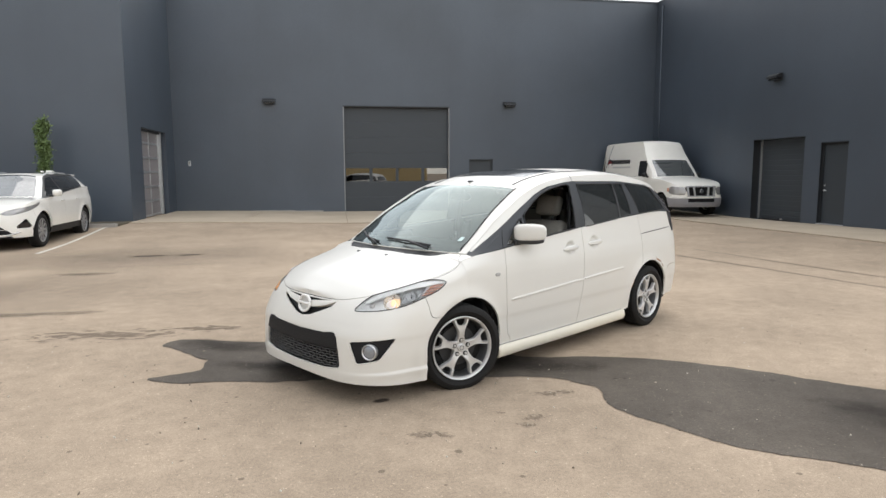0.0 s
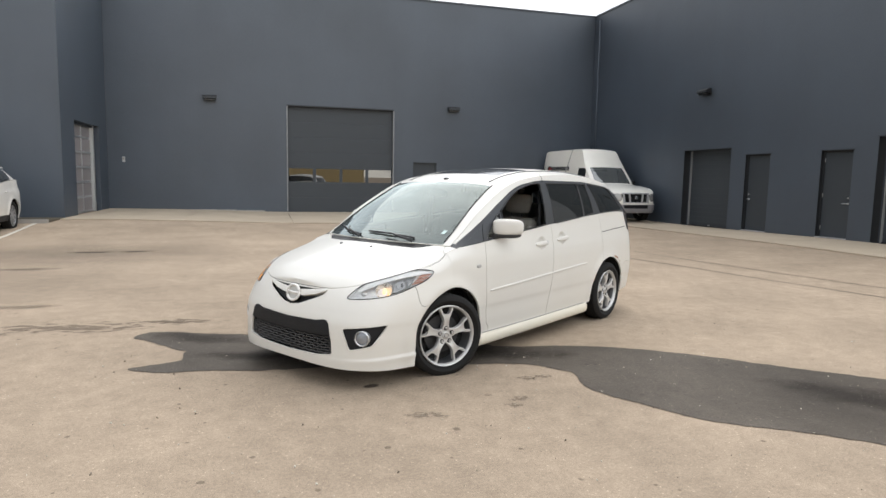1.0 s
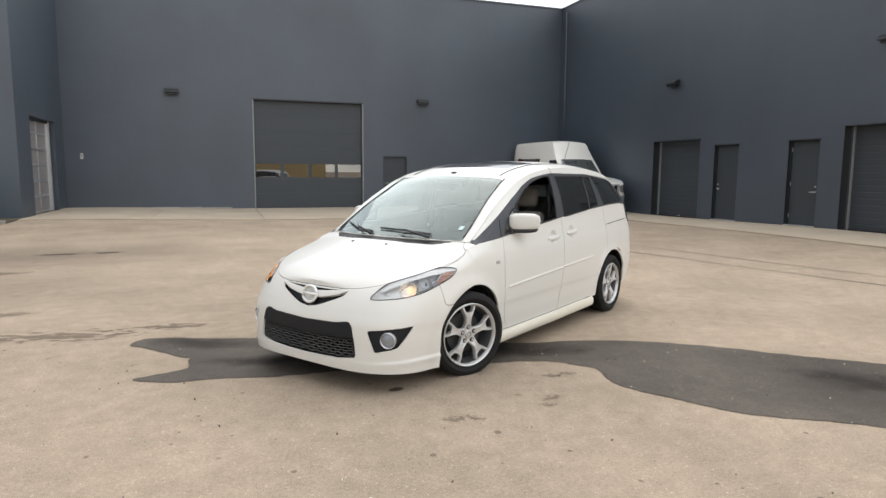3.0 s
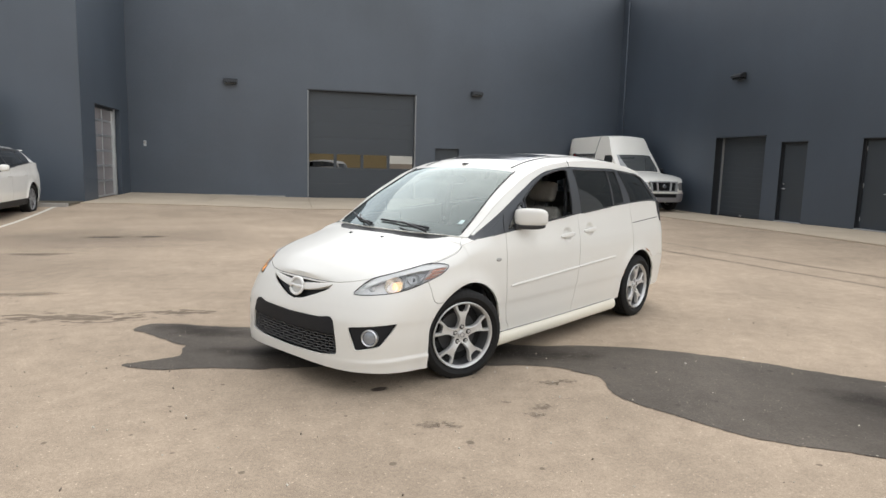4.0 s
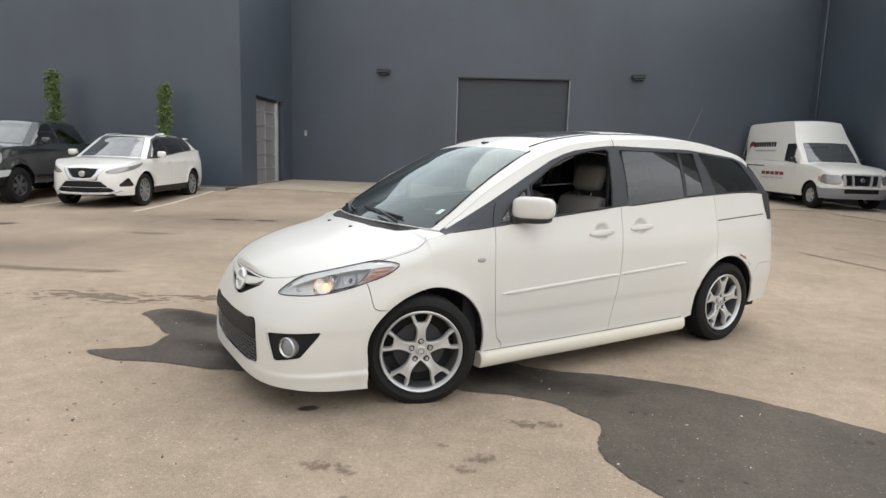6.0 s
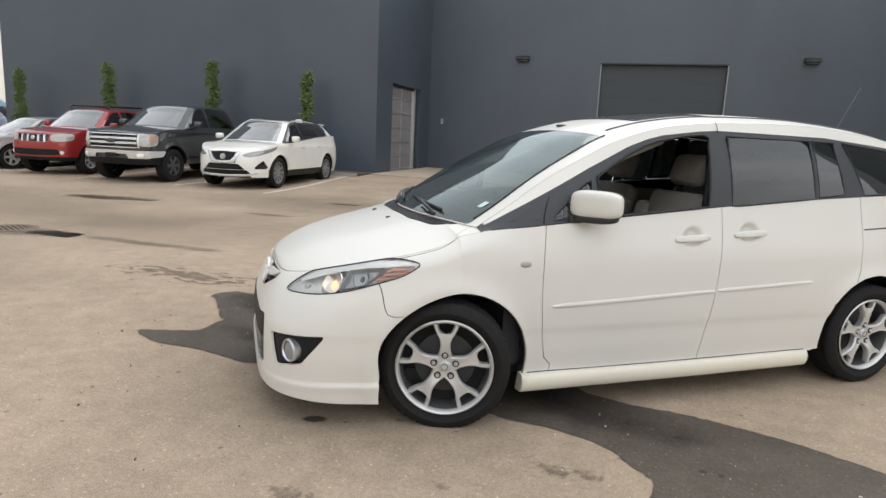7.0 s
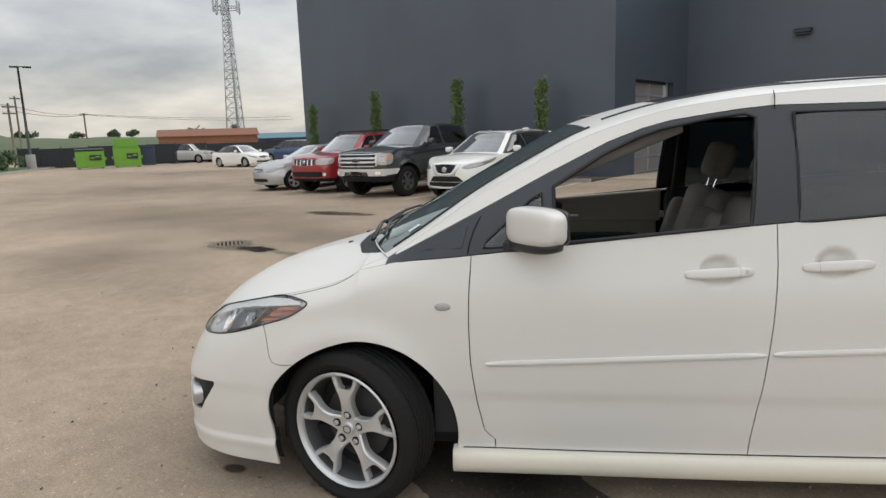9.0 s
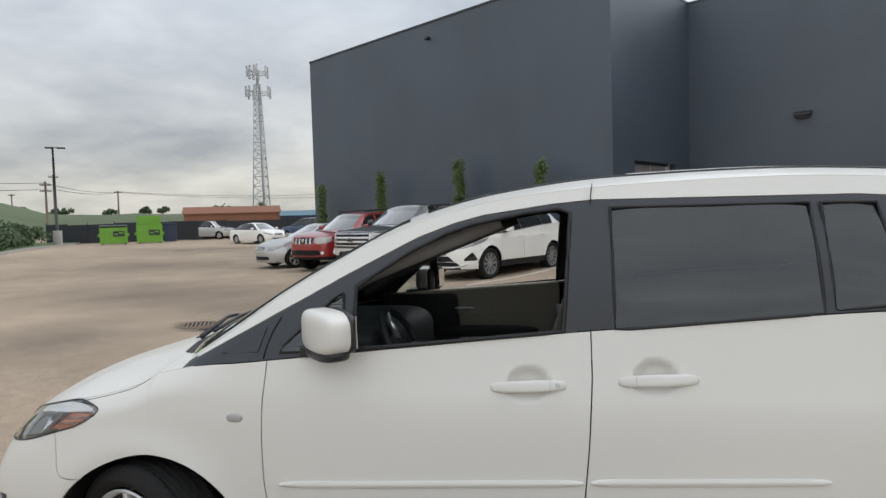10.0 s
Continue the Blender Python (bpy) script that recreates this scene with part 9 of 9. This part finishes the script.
def lattice_tower():
    t = thing("radio_mast", "tall grey steel lattice mast with antenna panels", "tower", pose(-118.8, 74.4, 0.0))
    bw, tw, h = 2.25, 0.75, 31.0

    def w(z):
        return bw + (tw - bw) * z / h
    for k in range(3):
        a = radians(120 * k + 20)
        tube("leg", [(w(z) * math.cos(a), w(z) * math.sin(a), z) for z in (0, h / 2, h)], 0.14, M["tower"], t, "", 6)
    z, i = 0.0, 0
    while z < h - 0.6:
        dz = max(1.1, 2.6 * w(z) / bw)
        bm = bmesh.new()
        z2 = min(h, z + dz)
        for k in range(3):
            a, b2 = radians(120 * k + 20), radians(120 * k + 140)
            p = lambda ang, zz: (w(zz) * math.cos(ang), w(zz) * math.sin(ang), zz)
            add_tube(bm, [p(a, z), p(b2, z2)], 0.06, 4)
            add_tube(bm, [p(b2, z), p(a, z2)], 0.06, 4)
            add_tube(bm, [p(a, z2), p(b2, z2)], 0.06, 4)
        part("bracing", bm, M["tower"], t)
        z = z2
    tube("cable_run", [(0.5, 0.1, 0), (0.3, 0.05, h)], 0.25, M["tower"], t, "", 6)
    for z, r in ((29.2, 2.6), (33.4, 2.2)):
        tube("ring", [(r * math.cos(a), r * math.sin(a), z) for a in np.linspace(0, 2 * math.pi, 13)[:-1]], 0.09, M["tower"], t, "", 4, True)
        for k in range(3):
            a = radians(120 * k + 50)
            tube("arm", [(0.4 * math.cos(a), 0.4 * math.sin(a), z), (r * math.cos(a), r * math.sin(a), z)], 0.09, M["tower"], t, "", 4)
            for s in (-0.45, 0, 0.45):
                b2 = a + s
                box("antenna_panel", (r - 0.1, r + 0.15, -0.22, 0.22, z - 1.0, z + 1.2), M["tower"], t, "grey antenna panel", 0.0, Matrix.Rotation(b2, 4, "Z"))
    tube("top_pole", [(0, 0, h), (0, 0, 35.4)], 0.3, M["tower"], t, "", 6)


lattice_tower()


def utility_pole(x, y, h, arms, label):
    p = thing("utility_pole", label, "utility pole", pose(x, y, 0))
    bm = bmesh.new()
    add_tube(bm, [(0, 0, 0), (0, 0, h)], [0.2, 0.13], 7)
    part("pole", bm, M["pole_wood"], p, "", True)
    for z in arms:
        box("crossarm", (-0.1, 0.1, -0.75, 0.75, z - 0.1, z + 0.1), M["pole_wood"], p)
        for yy in (-0.65, -0.3, 0.3, 0.65):
            lathe("insulator", [(0.0, 0.25), (0.06, 0.2), (0.08, 0.0)], M["galv"], p, "", 8, Matrix.Translation((0, yy, z + 0.1)) @ Matrix.Rotation(radians(90), 4, "X"))


utility_pole(-104.4, 30.6, 8.7, (8.2, 7.3), "grey wooden utility pole with crossarms")
utility_pole(-123.5, 36.6, 11.2, (10.8,), "tall wooden utility pole")
utility_pole(-139.6, 52.6, 9.4, (9.1,), "wooden utility pole on the hill")
utility_pole(-193.5, 44.8, 11.3, (11.0,), "far wooden utility pole")
wires = tagged(new("power_lines"), "thin dark power lines over the field", "cable")
for a, b2 in (((-104.4, 30.6, 8.5), (-139.6, 52.6, 9.2)), ((-104.4, 31.5, 7.6), (-139.6, 53.5, 9.2)), ((-139.6, 52.6, 9.2), (-150, 110, 9.6)), ((-104.4, 30.6, 8.5), (-95, 5, 9.0)), ((-104.4, 29.6, 7.5), (-95, 4, 8.0)), ((-139.6, 53.4, 9.0), (-150, 111, 8.8))):
    pts = []
    for i in range(13):
        t = i / 12
        q = Vector(a).lerp(Vector(b2), t)
        q.z -= 1.0 * 4 * t * (1 - t) * 0.6
        pts.append(q)
    tube("wire", pts, 0.035, M["lamp_pole"], wires, "", 4)


def shed(name, at, l, w, h, wall, roof, label, ribs=True):
    """A long low building with a shallow roof and ribbed walls."""
    s = thing(name, label, "building", at)
    bm = bmesh.new()
    add_box(bm, -l / 2, l / 2, -w / 2, w / 2, 0, h * 0.78)
    part("wall", bm, M[wall], s)
    bm = bmesh.new()
    prof = [(-w / 2 - 0.2, h * 0.77), (0, h), (w / 2 + 0.2, h * 0.77), (w / 2 + 0.2, h * 0.74), (0, h * 0.97), (-w / 2 - 0.2, h * 0.74)]
    a = [bm.verts.new((-l / 2 - 0.2, y, z)) for y, z in prof]
    b2 = [bm.verts.new((l / 2 + 0.2, y, z)) for y, z in prof]
    for i in range(6):
        j = (i + 1) % 6
        bm.faces.new((a[i], a[j], b2[j], b2[i]))
    bm.faces.new(a)
    bm.faces.new(b2)
    bmesh.ops.recalc_face_normals(bm, faces=bm.faces[:])
    part("roof", bm, M[roof], s)
    for i in range(int(l / 1.5) if ribs else 0):
        x = -l / 2 + 0.75 + 1.5 * i
        box("rib", (x - 0.05, x + 0.05, -w / 2 - 0.04, -w / 2 - 0.001, 0, h * 0.75), M[wall], s)


shed("storage_shed", pose(-71.0, 42.5, 0.2, 0, 0, 62.5), 11.0, 5.0, 3.6, "orange", "orange", "long weathered orange steel shed behind the fence")
shed("storage_shed", pose(-74.5, 55.5, 0.2, 0, 0, 57), 12.5, 6.0, 3.1, "navy", "teal", "low shed with a teal-blue roof behind the fence")
shed("storage_shed", pose(-90.0, 66.0, 0.2, 0, 0, 57), 22, 6.0, 3.2, "navy", "teal", "low shed with a teal-blue roof farther off")


def hills():
    vs, fs = [], []
    n = 60
    prof = [(0.0, 0.0), (0.25, 0.55), (0.6, 0.92), (1.0, 1.0), (1.6, 0.8), (2.6, 0.0)]
    crest = curve([(132, 3.0), (150, 4.6), (156, 4.9), (162, 4.9), (165.5, 5.3), (167.3, 6.8), (169, 8.2), (173, 9.6), (180, 9.0), (208, 4.0)])
    for i in range(n + 1):
        a = radians(132 + 76 * i / n)
        f = i / n
        peak = float(crest(132 + 76 * f)) + 0.4 * noise.noise(Vector((f * 14, 0, 0)))
        d0 = 118 + 14 * noise.noise(Vector((f * 5, 3, 0)))
        for k, z in prof:
            d = d0 + 60 * k
            vs.append((2 + d * math.cos(a), 4 + d * math.sin(a), -0.1 + peak * z + 0.3 * noise.noise(Vector((f * 30, k * 4, 0)))))
    m = len(prof)
    for i in range(n):
        for k in range(m - 1):
            fs.append((i * m + k, i * m + k + 1, (i + 1) * m + k + 1, (i + 1) * m + k))
    ob = mesh_ob("hills", vs, fs, M["hill"], smooth=True)
    structure(ob, "low green grassy hills beyond the yard")


hills()
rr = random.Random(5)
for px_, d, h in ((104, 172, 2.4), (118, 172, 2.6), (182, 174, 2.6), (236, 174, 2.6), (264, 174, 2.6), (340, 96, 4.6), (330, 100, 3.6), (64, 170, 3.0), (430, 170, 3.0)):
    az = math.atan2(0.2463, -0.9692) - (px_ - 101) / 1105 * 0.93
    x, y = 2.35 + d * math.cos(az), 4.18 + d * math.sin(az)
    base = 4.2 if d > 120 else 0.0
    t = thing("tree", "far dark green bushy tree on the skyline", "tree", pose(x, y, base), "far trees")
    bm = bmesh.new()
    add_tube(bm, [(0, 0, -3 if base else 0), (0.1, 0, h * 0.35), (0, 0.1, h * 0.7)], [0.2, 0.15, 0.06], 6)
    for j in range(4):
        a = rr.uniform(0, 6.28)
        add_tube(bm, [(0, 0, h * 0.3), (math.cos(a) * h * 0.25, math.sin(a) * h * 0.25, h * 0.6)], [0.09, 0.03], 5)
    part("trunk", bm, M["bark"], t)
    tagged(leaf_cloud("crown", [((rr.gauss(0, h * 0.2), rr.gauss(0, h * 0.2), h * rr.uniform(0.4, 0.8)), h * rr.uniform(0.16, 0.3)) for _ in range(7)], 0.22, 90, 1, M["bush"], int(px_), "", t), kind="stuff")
